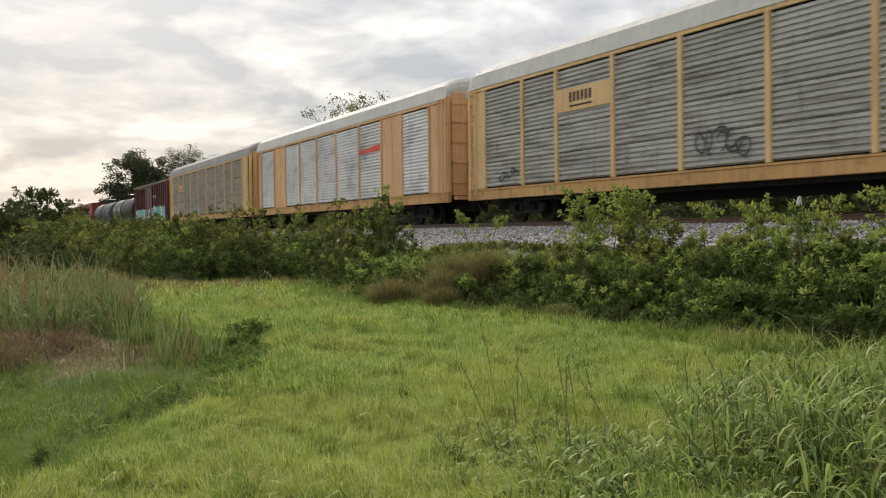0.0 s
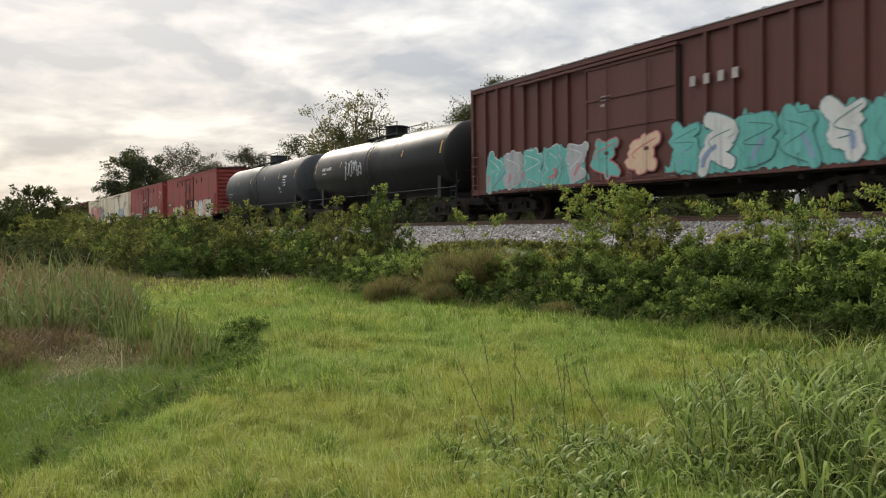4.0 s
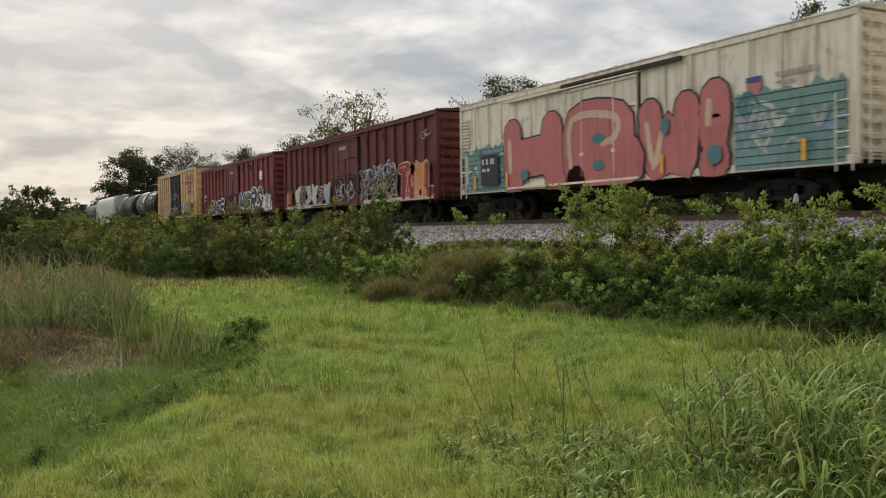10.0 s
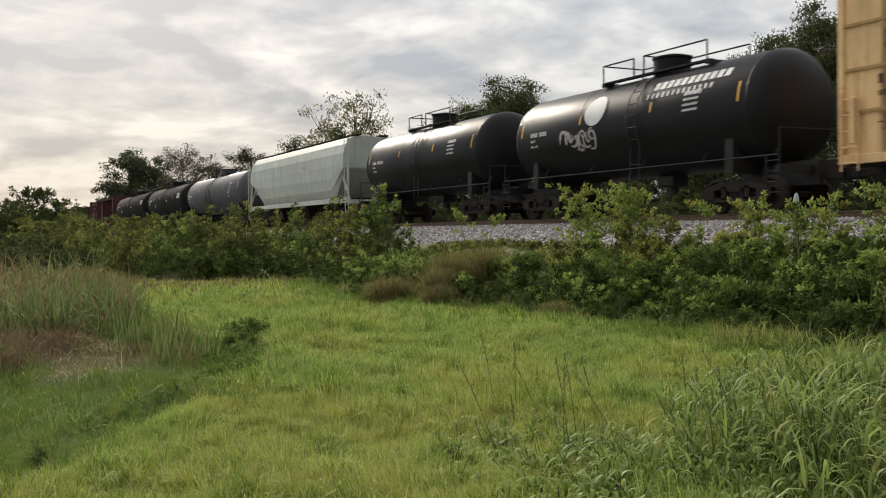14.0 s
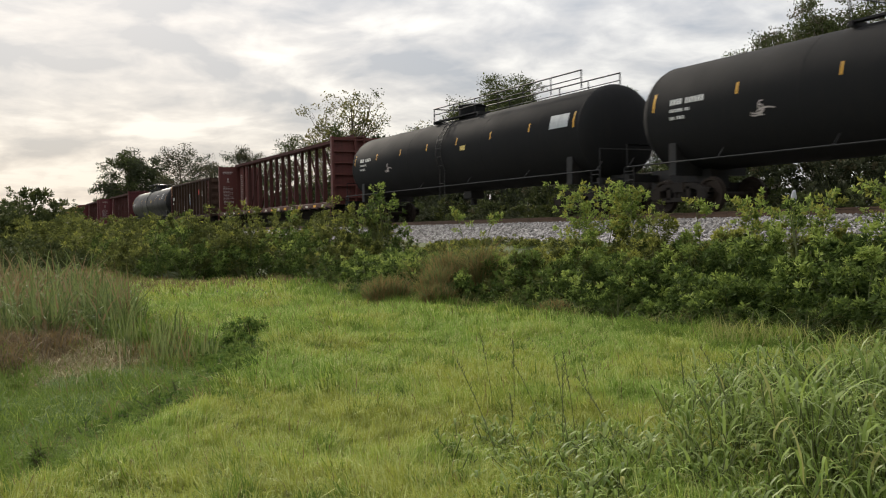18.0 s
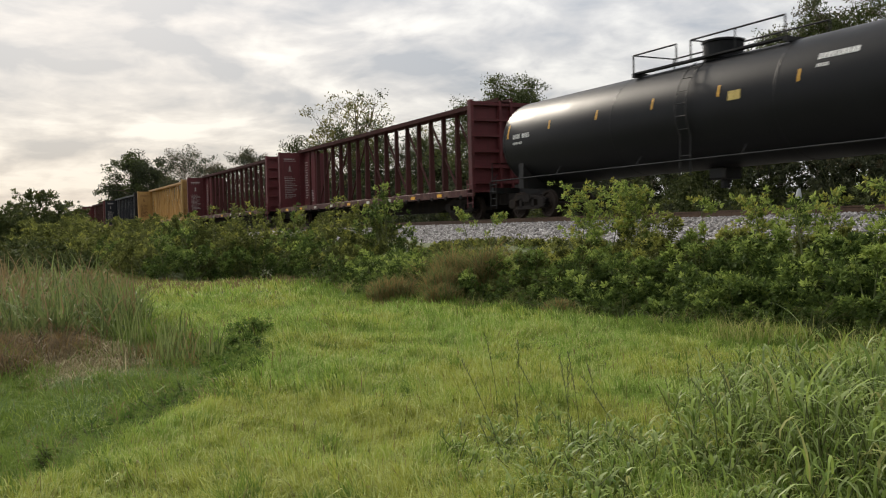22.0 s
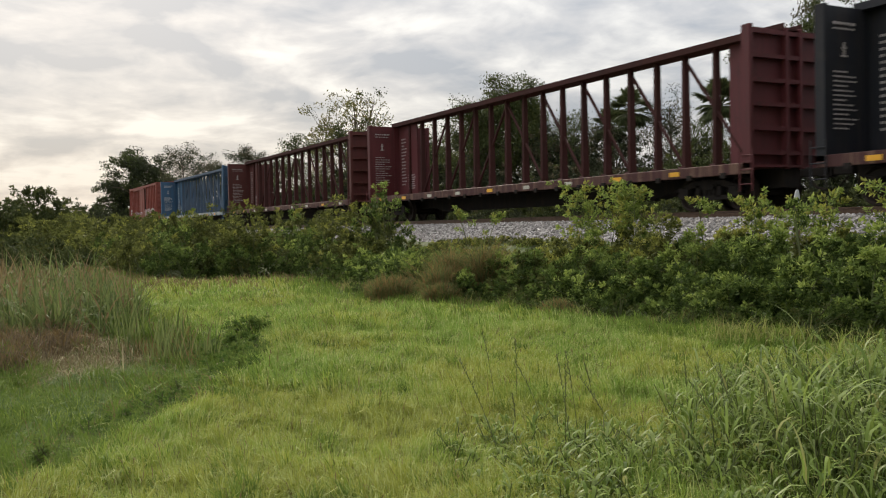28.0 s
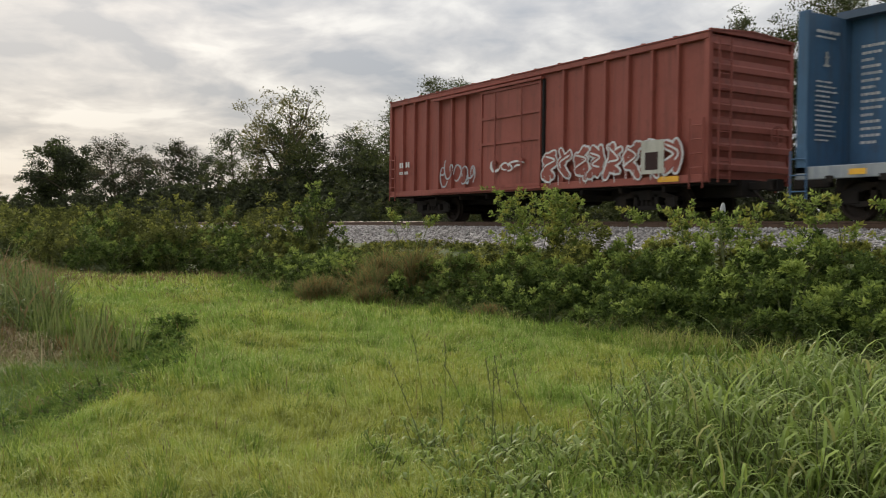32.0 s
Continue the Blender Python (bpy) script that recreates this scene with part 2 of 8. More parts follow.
M["white"] = paint("dirty_cream_white", (0.76, 0.68, 0.55), (0.36, 0.20, 0.10), 0.8, 0.55)
M["box_yellow"] = paint("boxcar_yellow", (0.68, 0.445, 0.21), (0.28, 0.14, 0.06), 0.65, 0.5)
M["door_black"] = paint("door_black", (0.018, 0.016, 0.016), (0.03, 0.022, 0.016), 0.5, 0.6, 0.0, 1.0, 0.25, 0.2)
M["tank_black"] = paint("tank_black", (0.013, 0.013, 0.0138), (0.020, 0.0185, 0.018), 0.45, 0.42, 0.0, 0.7, 0.15, 0.11)
M["tank_soot"] = paint("tank_soot_black", (0.014, 0.014, 0.0145), (0.026, 0.022, 0.019), 0.4, 0.85, 0.0, 0.7, 0.1, 0.12)
M["tank_grey"] = paint("tank_weathered_black", (0.036, 0.039, 0.044), (0.016, 0.015, 0.014), 0.45, 0.62, 0.0, 0.8, 0.3, 0.28)
M["tank_slate"] = paint("tank_slate", (0.060, 0.062, 0.070), (0.022, 0.021, 0.020), 0.5, 0.6, 0.0, 0.8, 0.3, 0.32)
M["hopper"] = paint("hopper_pale_grey", (0.45, 0.47, 0.41), (0.24, 0.21, 0.16), 0.5, 0.6)
M["gondola"] = paint("gondola_brown_black", (0.035, 0.021, 0.015), (0.100, 0.058, 0.036), 0.6, 0.8, 0.0, 1.0, 0.6, 0.15)
M["beam_red"] = paint("beam_dark_red", (0.105, 0.022, 0.024), (0.050, 0.024, 0.020), 0.6)
M["beam_brown"] = paint("beam_brown", (0.098, 0.027, 0.022), (0.05, 0.026, 0.020), 0.6)
M["beam_yellow"] = paint("beam_yellow", (0.38, 0.23, 0.075), (0.20, 0.12, 0.05), 0.55)
M["beam_blue"] = paint("beam_blue", (0.050, 0.115, 0.20), (0.08, 0.07, 0.065), 0.5)
M["beam_black"] = paint("beam_black", (0.012, 0.013, 0.017), (0.05, 0.035, 0.028), 0.5)
M["marking"] = paint("white_lettering", (0.62, 0.61, 0.58), (0.25, 0.23, 0.21), 0.5, 0.6)
M["mark_dim"] = paint("worn_lettering", (0.42, 0.37, 0.35), (0.12, 0.1, 0.09), 0.5, 0.6)
M["amber"] = paint("amber_reflector", (0.80, 0.40, 0.03), (0.35, 0.2, 0.05), 0.25, 0.35)
M["logo_brown"] = paint("dark_brown_lettering", (0.07, 0.03, 0.02), (0.1, 0.06, 0.03), 0.3, 0.6)
M["logo_red"] = paint("red_marking", (0.55, 0.07, 0.05), (0.3, 0.06, 0.04), 0.3, 0.6)
M["logo_blue"] = paint("blue_marking", (0.06, 0.08, 0.22), (0.1, 0.1, 0.15), 0.3, 0.6)
for key, c in (("spray_teal", (0.19, 0.33, 0.31)), ("spray_turquoise", (0.13, 0.47, 0.42)), ("spray_sea", (0.07, 0.22, 0.22)), ("spray_white", (0.72, 0.72, 0.70)), ("spray_pink", (0.58, 0.19, 0.19)), ("spray_black", (0.02, 0.02, 0.022)),
               ("spray_silver", (0.42, 0.44, 0.45)), ("spray_orange", (0.75, 0.30, 0.10)), ("spray_peach", (0.72, 0.50, 0.34)), ("spray_green", (0.33, 0.43, 0.27)),
               ("spray_blue", (0.25, 0.34, 0.50)), ("spray_yellow", (0.75, 0.55, 0.15)), ("spray_red", (0.60, 0.07, 0.04)), ("spray_cream", (0.62, 0.60, 0.50))):
    M[key] = paint(key, tuple(x * 0.82 + 0.02 for x in c), tuple(x * 0.4 + 0.01 for x in c), 0.6, 0.6)
M["spray_chalk"] = paint("spray_chalk", (0.80, 0.80, 0.78), (0.45, 0.43, 0.41), 0.4, 0.6)
M["spray_crimson"] = paint("spray_crimson", (0.26, 0.022, 0.030), (0.12, 0.02, 0.02), 0.6, 0.6)
M["spray_rose"] = paint("spray_rose", (0.50, 0.155, 0.145), (0.30, 0.11, 0.09), 0.6, 0.6)
M["spray_ice"] = paint("spray_ice", (0.40, 0.48, 0.56), (0.22, 0.25, 0.28), 0.6, 0.6)
M["hatch_dark"] = paint("dark_hatch", (0.035, 0.016, 0.014), (0.08, 0.05, 0.04), 0.5, 0.8)
M["yellow_seam"] = paint("dark_yellow_seam", (0.40, 0.235, 0.085), (0.16, 0.09, 0.045), 0.6, 0.6)
# darker copy of the beam paint: the lattice's unlit side is in its colour
M["beam_shade"] = paint("shaded_beam_paint", (0.056, 0.021, 0.018), (0.035, 0.021, 0.017), 0.6, 0.75, 0.0, 1.0, 0.3, 0.15)
M["beam_blue_worn"] = paint("worn_blue_beam", (0.075, 0.105, 0.145), (0.06, 0.06, 0.06), 0.5, 0.7)
M["sill_worn"] = paint("chafed_sill_paint", (0.062, 0.022, 0.020), (0.36, 0.24, 0.15), 0.5, 0.7)
M["sill_pale"] = paint("chafed_pale_sill", (0.32, 0.34, 0.345), (0.08, 0.12, 0.17), 0.7, 0.7)
M["bark"] = paint("bark", (0.11, 0.085, 0.06), (0.05, 0.04, 0.03), 0.6, 0.9)
M["pale_bark"] = paint("pale_bark", (0.20, 0.17, 0.13), (0.08, 0.065, 0.05), 0.5, 0.9)
M["stem"] = paint("green_stem", (0.10, 0.12, 0.04), (0.10, 0.07, 0.035), 0.5, 0.8)
M["grass"] = leafy("turf_blades", (0.185, 0.265, 0.039), (0.385, 0.455, 0.103), 0.36)
M["gold_grass"] = leafy("yellowing_turf_blades", (0.225, 0.262, 0.040), (0.42, 0.44, 0.105), 0.36)
M["fresh_grass"] = leafy("fresh_turf_blades", (0.15, 0.257, 0.039), (0.325, 0.43, 0.103), 0.36)
M["pale_grass"] = leafy("highlight_turf_blades", (0.32, 0.37, 0.11), (0.52, 0.55, 0.22), 0.30)
M["deep_grass"] = leafy("deep_green_and_shaded_blades", (0.080, 0.140, 0.022), (0.21, 0.285, 0.055), 0.35)
M["straw_green"] = leafy("straw_green_blades", (0.20, 0.22, 0.06), (0.38, 0.37, 0.14), 0.35)
M["dry_twig"] = leafy("dry_twigs", (0.14, 0.095, 0.040), (0.34, 0.24, 0.100), 0.3, 0.8)
M["dry_grass"] = leafy("dry_blades", (0.13, 0.095, 0.045), (0.29, 0.215, 0.11), 0.3, 0.8)
M["reed"] = leafy("reed_blades", (0.037, 0.066, 0.020), (0.237, 0.281, 0.099), 0.32, 0.65, 0.06)
M["weed"] = leafy("broad_grass_blades", (0.074, 0.126, 0.023), (0.304, 0.383, 0.091), 0.34, 0.55, 0.13)
M["weed_grey"] = leafy("bluish_broad_blades", (0.113, 0.157, 0.048), (0.313, 0.374, 0.122), 0.3, 0.5, 0.2)
# shaded, middle and sunlit copies of the hedge leaves; young tips are pale too
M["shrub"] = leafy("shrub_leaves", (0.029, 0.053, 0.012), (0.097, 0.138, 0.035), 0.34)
M["shrub_mid"] = leafy("mid_tone_shrub_leaves", (0.083, 0.129, 0.026), (0.198, 0.262, 0.066), 0.38)
M["shrub_light"] = leafy("young_sunlit_shrub_leaves", (0.156, 0.216, 0.039), (0.359, 0.432, 0.115), 0.42)
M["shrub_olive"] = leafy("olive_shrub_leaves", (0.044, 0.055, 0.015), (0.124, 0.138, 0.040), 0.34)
M["shrub_olive_mid"] = leafy("mid_tone_olive_leaves", (0.101, 0.115, 0.026), (0.221, 0.235, 0.066), 0.38)
M["shrub_gold"] = leafy("yellowing_sunlit_shrub_leaves", (0.184, 0.193, 0.035), (0.368, 0.377, 0.092), 0.42)
M["tree_dark"] = leafy("dark_tree_leaves", (0.024, 0.032, 0.017), (0.072, 0.080, 0.042), 0.25)
M["tree_mid"] = leafy("tree_leaves", (0.036, 0.050, 0.018), (0.105, 0.122, 0.045), 0.3)
M["tree_sparse"] = leafy("autumn_tree_leaves", (0.085, 0.085, 0.026), (0.24, 0.215, 0.075), 0.4)
M["tree_brown"] = leafy("brownish_tree_leaves", (0.055, 0.050, 0.030), (0.13, 0.115, 0.062), 0.3)
M["dead_red"] = leafy("reddish_dead_grass", (0.105, 0.080, 0.050), (0.27, 0.205, 0.128), 0.3, 0.8)
M["pale_straw"] = leafy("pale_straw", (0.28, 0.24, 0.13), (0.50, 0.44, 0.27), 0.3, 0.8)
M["rank_blue"] = leafy("bluish_rank_grass", (0.080, 0.130, 0.048), (0.23, 0.30, 0.125), 0.35)
M["weed_leaf"] = leafy("dark_weed_leaves", (0.056, 0.105, 0.022), (0.140, 0.217, 0.048), 0.3)
M["deep_leaf"] = leafy("fresh_weed_leaves", (0.092, 0.149, 0.029), (0.218, 0.299, 0.069), 0.3)
M["palm"] = leafy("palm_leaves", (0.035, 0.048, 0.020), (0.10, 0.115, 0.045), 0.3)


# ---- mesh helpers ----
class Geo:
    """Collects the faces of one mesh."""

    def __init__(self):
        self.v, self.f, self.m = [], [], []

    def add(self, verts, faces, mat=0):
        k = len(self.v)
        self.v += [tuple(p) for p in verts]
        self.f += [tuple(i + k for i in f) for f in faces]
        self.m += [mat] * len(faces)
        return self

    def box(self, x0, x1, y0, y1, z0, z1, mat=0, c=0.0):
        """A box; c cuts its upright and long edges off."""
        if c <= 0:
            vs = [(x, y, z) for x in (x0, x1) for y in (y0, y1) for z in (z0, z1)]
            return self.add(vs, [(0, 1, 3, 2), (4, 6, 7, 5), (0, 4, 5, 1), (2, 3, 7, 6), (0, 2, 6, 4), (1, 5, 7, 3)], mat)
        prof = [(y0 + c, z0), (y1 - c, z0), (y1, z0 + c), (y1, z1 - c), (y1 - c, z1), (y0 + c, z1), (y0, z1 - c), (y0, z0 + c)]
        return self.prism(prof, x0, x1, mat)

    def prism(self, prof, x0, x1, mat=0, caps=True):
        """A profile of (y, z) points drawn out along x."""
        n = len(prof)
        vs = [(x0, y, z) for y, z in prof] + [(x1, y, z) for y, z in prof]
        fs = [(i, (i + 1) % n, n + (i + 1) % n, n + i) for i in range(n)]
        if caps:
            fs += [tuple(range(n))[::-1], tuple(range(n, 2 * n))]
        return self.add(vs, fs, mat)

    def sheet(self, prof, x0, x1, mat=0):
        n = len(prof)
        vs = [(x0, y, z) for y, z in prof] + [(x1, y, z) for y, z in prof]
        return self.add(vs, [(i, i + 1, n + i + 1, n + i) for i in range(n - 1)], mat)

    def tube(self, p, q, r, n=6, r2=None, mat=0, caps=True):
        p, q = Vector(p), Vector(q)
        r2 = r if r2 is None else r2
        d = (q - p).normalized()
        a = d.orthogonal().normalized()
        b = d.cross(a)
        vs = []
        for c, rr in ((p, r), (q, r2)):
            vs += [c + (a * math.cos(t) + b * math.sin(t)) * rr for t in (2 * math.pi * i / n for i in range(n))]
        fs = [(i, (i + 1) % n, n + (i + 1) % n, n + i) for i in range(n)]
        if caps:
            fs += [tuple(range(n))[::-1], tuple(range(n, 2 * n))]
        return self.add(vs, fs, mat)

    def path(self, pts, r, n=6, mat=0):
        for a, b in zip(pts, pts[1:]):
            self.tube(a, b, r, n, None, mat)
        return self

    def spin(self, prof, n=24, axis="x", mat=0):
        """A profile of (along, radius) turned round an axis."""
        k = len(prof)
        vs = []
        for i in range(n):
            c, s = math.cos(2 * math.pi * i / n), math.sin(2 * math.pi * i / n)
            for a, r in prof:
                vs.append({"x": (a, r * c, r * s), "y": (r * s, a, r * c), "z": (r * c, r * s, a)}[axis])
        fs = [(i * k + j, i * k + j + 1, ((i + 1) % n) * k + j + 1, ((i + 1) % n) * k + j) for i in range(n) for j in range(k - 1)]
        return self.add(vs, fs, mat)

    def mesh(self, name, mats, smooth=False):
        me = bpy.data.meshes.new(name)
        me.from_pydata(self.v, [], self.f)
        for m in mats if isinstance(mats, (list, tuple)) else [mats]:
            me.materials.append(m)
        if max(self.m, default=0):
            me.polygons.foreach_set("material_index", self.m)
        if smooth:
            me.shade_smooth()
        me.update()
        return me


def part(name, geo, mats, parent, label="", smooth=False, loc=None):
    me = geo if isinstance(geo, bpy.types.Mesh) else geo.mesh(name, mats, smooth)
    ob = new(name, me)
    ob.parent = parent
    if loc:
        ob.location = loc
    return tagged(ob, label) if label else ob


def fast_mesh(name, verts, faces, mats, index=None, smooth=False):
    """verts (n, 3) and faces (m, k) as arrays."""
    me = bpy.data.meshes.new(name)
    verts, faces = np.asarray(verts, np.float32), np.asarray(faces, np.int32)
    m, k = faces.shape
    me.vertices.add(len(verts))
    me.vertices.foreach_set("co", verts.ravel())
    me.loops.add(m * k)
    me.loops.foreach_set("vertex_index", faces.ravel())
    me.polygons.add(m)
    me.polygons.foreach_set("loop_start", np.arange(0, m * k, k, dtype=np.int32))
    me.polygons.foreach_set("loop_total", np.full(m, k, np.int32))
    for x in mats:
        me.materials.append(x)
    if index is not None:
        me.polygons.foreach_set("material_index", np.asarray(index, np.int32))
    me.update(calc_edges=True)
    if smooth:
        me.shade_smooth()
    return me


# ---- ground ----
def step01(a, b, x):
    t = np.clip((x - a) / (b - a), 0, 1)
    return t * t * (3 - 2 * t)


def wild_side(x, y):
    """How far a point lies past the mown lawn, on the side of the swale and the reeds."""
    edge = np.interp(x, [-45, -30, -18.4, -14.5, -13.0, -11.5, -9.0, -6.3, 0.0], [5.6, 4.9, 3.5, 3.3, 3.9, 3.75, 2.25, 0.4, -4.4])
    return (edge - y) * 0.82


def ground_z(x, y):
    """Height of the ground: a lawn with a shallow swale, the railway bank, and the low land behind it."""
    x, y = np.asarray(x, float), np.asarray(y, float)
    z = LAWN + 0.05 * np.sin(x * 0.55 + 0.7 * np.sin(y * 0.6)) * np.cos(y * 0.45) + 0.025 * np.sin(x * 1.9 + y * 1.3) * np.sin(y * 1.7 - x * 0.6)
    d = wild_side(x, y)
    z = z - 0.28 * step01(-0.15, 0.75, d) * (1 - step01(3.5, 8.0, d)) * step01(-16, -12.5, x) - 0.12 * step01(0, 1.5, d)
    z = z + 0.06 * step01(-1.3, -0.2, d) * (1 - step01(-0.2, 0.15, d)) * step01(-15, -12, x)
    bank = 1.10 * step01(10.4, 14.4, y) * (1 - step01(22.0, 26.0, y)) + 0.25 * step01(24, 28, y)
    bed = 0.32 * step01(15.0, 16.6, y) * (1 - step01(20.4, 22.0, y))
    return z + bank + bed


def build_ground():
    def axis(parts):
        return np.unique(np.round(np.concatenate([np.arange(a, b, s) for a, b, s in parts]), 3))

    xs = axis([(-2500, -400, 300), (-400, -120, 20), (-120, -40, 3), (-40, 6, 0.4), (6, 60, 4), (60, 400, 40), (400, 2600, 400)])
    ys = axis([(-2500, -200, 300), (-200, -20, 20), (-20, 0, 2), (0, 30, 0.35), (30, 80, 4), (80, 400, 40), (400, 2600, 400)])
    X, Y = np.meshgrid(xs, ys, indexing="ij")
    V = np.stack([X, Y, ground_z(X, Y)], -1).reshape(-1, 3)
    n, m = len(xs), len(ys)
    i, j = np.meshgrid(np.arange(n - 1), np.arange(m - 1), indexing="ij")
    a = (i * m + j).ravel()
    F = np.stack([a, a + m, a + m + 1, a + 1], -1)
    ob = new("ground", fast_mesh("ground", V, F, [M["soil"]], smooth=True))
    tagged(ob, "grassy ground rising to a railway bank", "ground", kind="structure")


build_ground()


# ---- track ----
def build_track():
    bed = Geo()
    prof = [(14.2, -0.86), (15.1, -0.62), (15.95, -0.28), (16.4, -0.20), (20.4, -0.20), (20.9, -0.28), (22.4, -0.85)]
    bed.sheet(prof, -420, 60)
    ob = new("ballast_bed", bed.mesh("ballast_bed", M["ballast"]))
    tagged(ob, "grey crushed stone ballast under the rails", "ballast", kind="structure")
    # loose stones where the bed shows between the shrubs
    rng = np.random.default_rng(5)
    n = 15000
    x = -rng.uniform(5, 46, n)
    y = rng.uniform(14.3, 16.9, n)
    z = np.interp(y, [p[0] for p in prof], [p[1] for p in prof])
    base = np.array([(1, 0, 0), (-1, 0, 0), (0, 1, 0), (0, -1, 0), (0, 0, 1), (0, 0, -1)], float)
    fac = np.array([(0, 2, 4), (2, 1, 4), (1, 3, 4), (3, 0, 4), (2, 0, 5), (1, 2, 5), (3, 1, 5), (0, 3, 5)])
    s = rng.uniform(0.03, 0.075, (n, 1, 1)) * rng.uniform(0.6, 1.3, (n, 6, 1))
    ang = rng.uniform(0, 6.28, n)
    R = np.zeros((n, 3, 3))
    R[:, 0, 0], R[:, 0, 1], R[:, 1, 0], R[:, 1, 1], R[:, 2, 2] = np.cos(ang), -np.sin(ang), np.sin(ang), np.cos(ang), 0.8
    V = np.einsum("nij,kj->nki", R, base) * s + np.stack([x, y, z], -1)[:, None, :]
    F = fac[None] + (np.arange(n) * 6)[:, None, None]
    st = new("ballast_stones", fast_mesh("ballast_stones", V.reshape(-1, 3), F.reshape(-1, 3), [M["stone"]]))
    tagged(st, "loose grey crushed stones along the track", "stones", kind="stuff")
    rail = [(-0.07, -0.185), (0.07, -0.185), (0.07, -0.165), (0.012, -0.15), (0.012, -0.045), (0.036, -0.035), (0.036, -0.006), (0.028, 0.0),
            (-0.028, 0.0), (-0.036, -0.006), (-0.036, -0.035), (-0.012, -0.045), (-0.012, -0.15), (-0.07, -0.165)]
    for side in (-1, 1):
        g = Geo().prism([(TRACK_Y + side * 0.755 + a, b) for a, b in rail], -420, 60)
        tagged(new("rail", g.mesh("rail", M["rail"])), "rusty steel rail with a bright worn head", "rail", "rails of the track", "structure")
    tie = Geo().box(-0.115, 0.115, -1.3, 1.3, -0.30, -0.175, c=0.015).mesh("tie", M["tie"])
    rest = Geo()
    holder = new("sleepers")
    tagged(holder, "row of dark timber railway sleepers", "sleepers", kind="structure")
    k = 0
    x = 2.0
    while x > -150:
        if x > -118:
            part("sleeper", tie, None, holder, loc=(x, TRACK_Y, 0))
        else:
            rest.box(x - 0.115, x + 0.115, TRACK_Y - 1.3, TRACK_Y + 1.3, -0.30, -0.175)
        x -= 0.53
        k += 1
    tagged(part("far_sleepers", rest, M["tie"], holder), kind="stuff")


build_track()


# ---- the train ----
HALF = 1.56               # half a car's width
CARS = []                 # (thing, where its middle is at the start)
WHEELS = []
SHARED = {}


def once(key, make):
    if key not in SHARED:
        SHARED[key] = make()
    return SHARED[key]


def each_box(name, boxes, mat, parent, c=0.0, label=""):
    """A part for every box given."""
    for b in boxes:
        part(name, Geo().box(*b, c=c), mat, parent, label)


def wheelset_mesh():
    g = Geo()
    for s in (-1, 1):
        y = s * 0.755
        a, b = y - 0.07, y + 0.07
        f = s * 0.07
        prof = [(y - f * 1.3, 0.0), (y - f * 1.3, 0.16), (y - f * 0.2, 0.20), (y - f * 0.1, 0.36), (y - f, 0.40), (y - f * 1.0, 0.485), (y - f * 0.55, 0.485), (y - f * 0.4, 0.46),
                (y + f, 0.455), (y + f, 0.39), (y + f * 0.2, 0.36), (y + f * 0.1, 0.20), (y + f * 1.3, 0.16), (y + f * 1.3, 0.0)]
        g.spin(prof, 20, "y")
    g.spin([(-1.02, 0.0), (-1.02, 0.075), (1.02, 0.075), (1.02, 0.0)], 10, "y")
    for i in range(4):
        a = i * math.pi / 2
        g.tube((0.25 * math.cos(a), -0.86, 0.25 * math.sin(a)), (0.25 * math.cos(a), -0.82, 0.25 * math.sin(a)), 0.035, 6)
    return g.mesh("wheelset", M["wheel"])


def truck_mesh():
    g = Geo()
    for s in (-1, 1):
        y0, y1 = (0.93, 1.10) if s > 0 else (-1.10, -0.93)
        # side frame: a cast bow over two axle boxes, with a spring window
        top = [(-1.15, 0.62), (-0.55, 0.80), (0.55, 0.80), (1.15, 0.62)]
        low = [(-1.15, 0.42), (-0.72, 0.30), (0.72, 0.30), (1.15, 0.42)]
        for (ax, az), (bx, bz) in zip(top, top[1:]):
            vs = [(ax, y, az - d) for y in (y0, y1) for d in (0.0, 0.16)] + [(bx, y, bz - d) for y in (y0, y1) for d in (0.0, 0.16)]
            g.add(vs, [(0, 2, 6, 4), (1, 5, 7, 3), (0, 4, 5, 1), (2, 3, 7, 6)])
        for (ax, az), (bx, bz) in zip(low, low[1:]):
            vs = [(ax, y, az + d) for y in (y0, y1) for d in (0.0, 0.11)] + [(bx, y, bz + d) for y in (y0, y1) for d in (0.0, 0.11)]
            g.add(vs, [(0, 2, 6, 4), (1, 5, 7, 3), (0, 4, 5, 1), (2, 3, 7, 6)])
        for x in (-0.38, 0.38):
            g.box(x - 0.07, x + 0.07, y0, y1, 0.36, 0.70)
        for x in (-0.89, 0.89):
            g.box(x - 0.17, x + 0.17, y0 - 0.02, y1 + 0.02, 0.34, 0.66, c=0.03)
        for x in (-0.16, 0.0, 0.16):
            g.spin([(0.36, 0.0), (0.36, 0.07), (0.62, 0.07), (0.62, 0.0)], 8, "z")
            k = 8 * 4
            g.v[-k:] = [(vx + x, vy + (y0 + y1) / 2, vz) for vx, vy, vz in g.v[-k:]]
    g.box(-0.22, 0.22, -1.12, 1.12, 0.56, 0.82)
    for x in (-0.52, 0.52):
        g.box(x - 0.06, x + 0.06, -0.9, 0.9, 0.34, 0.44)
    return g.mesh("truck_frame", M["truck_steel"])


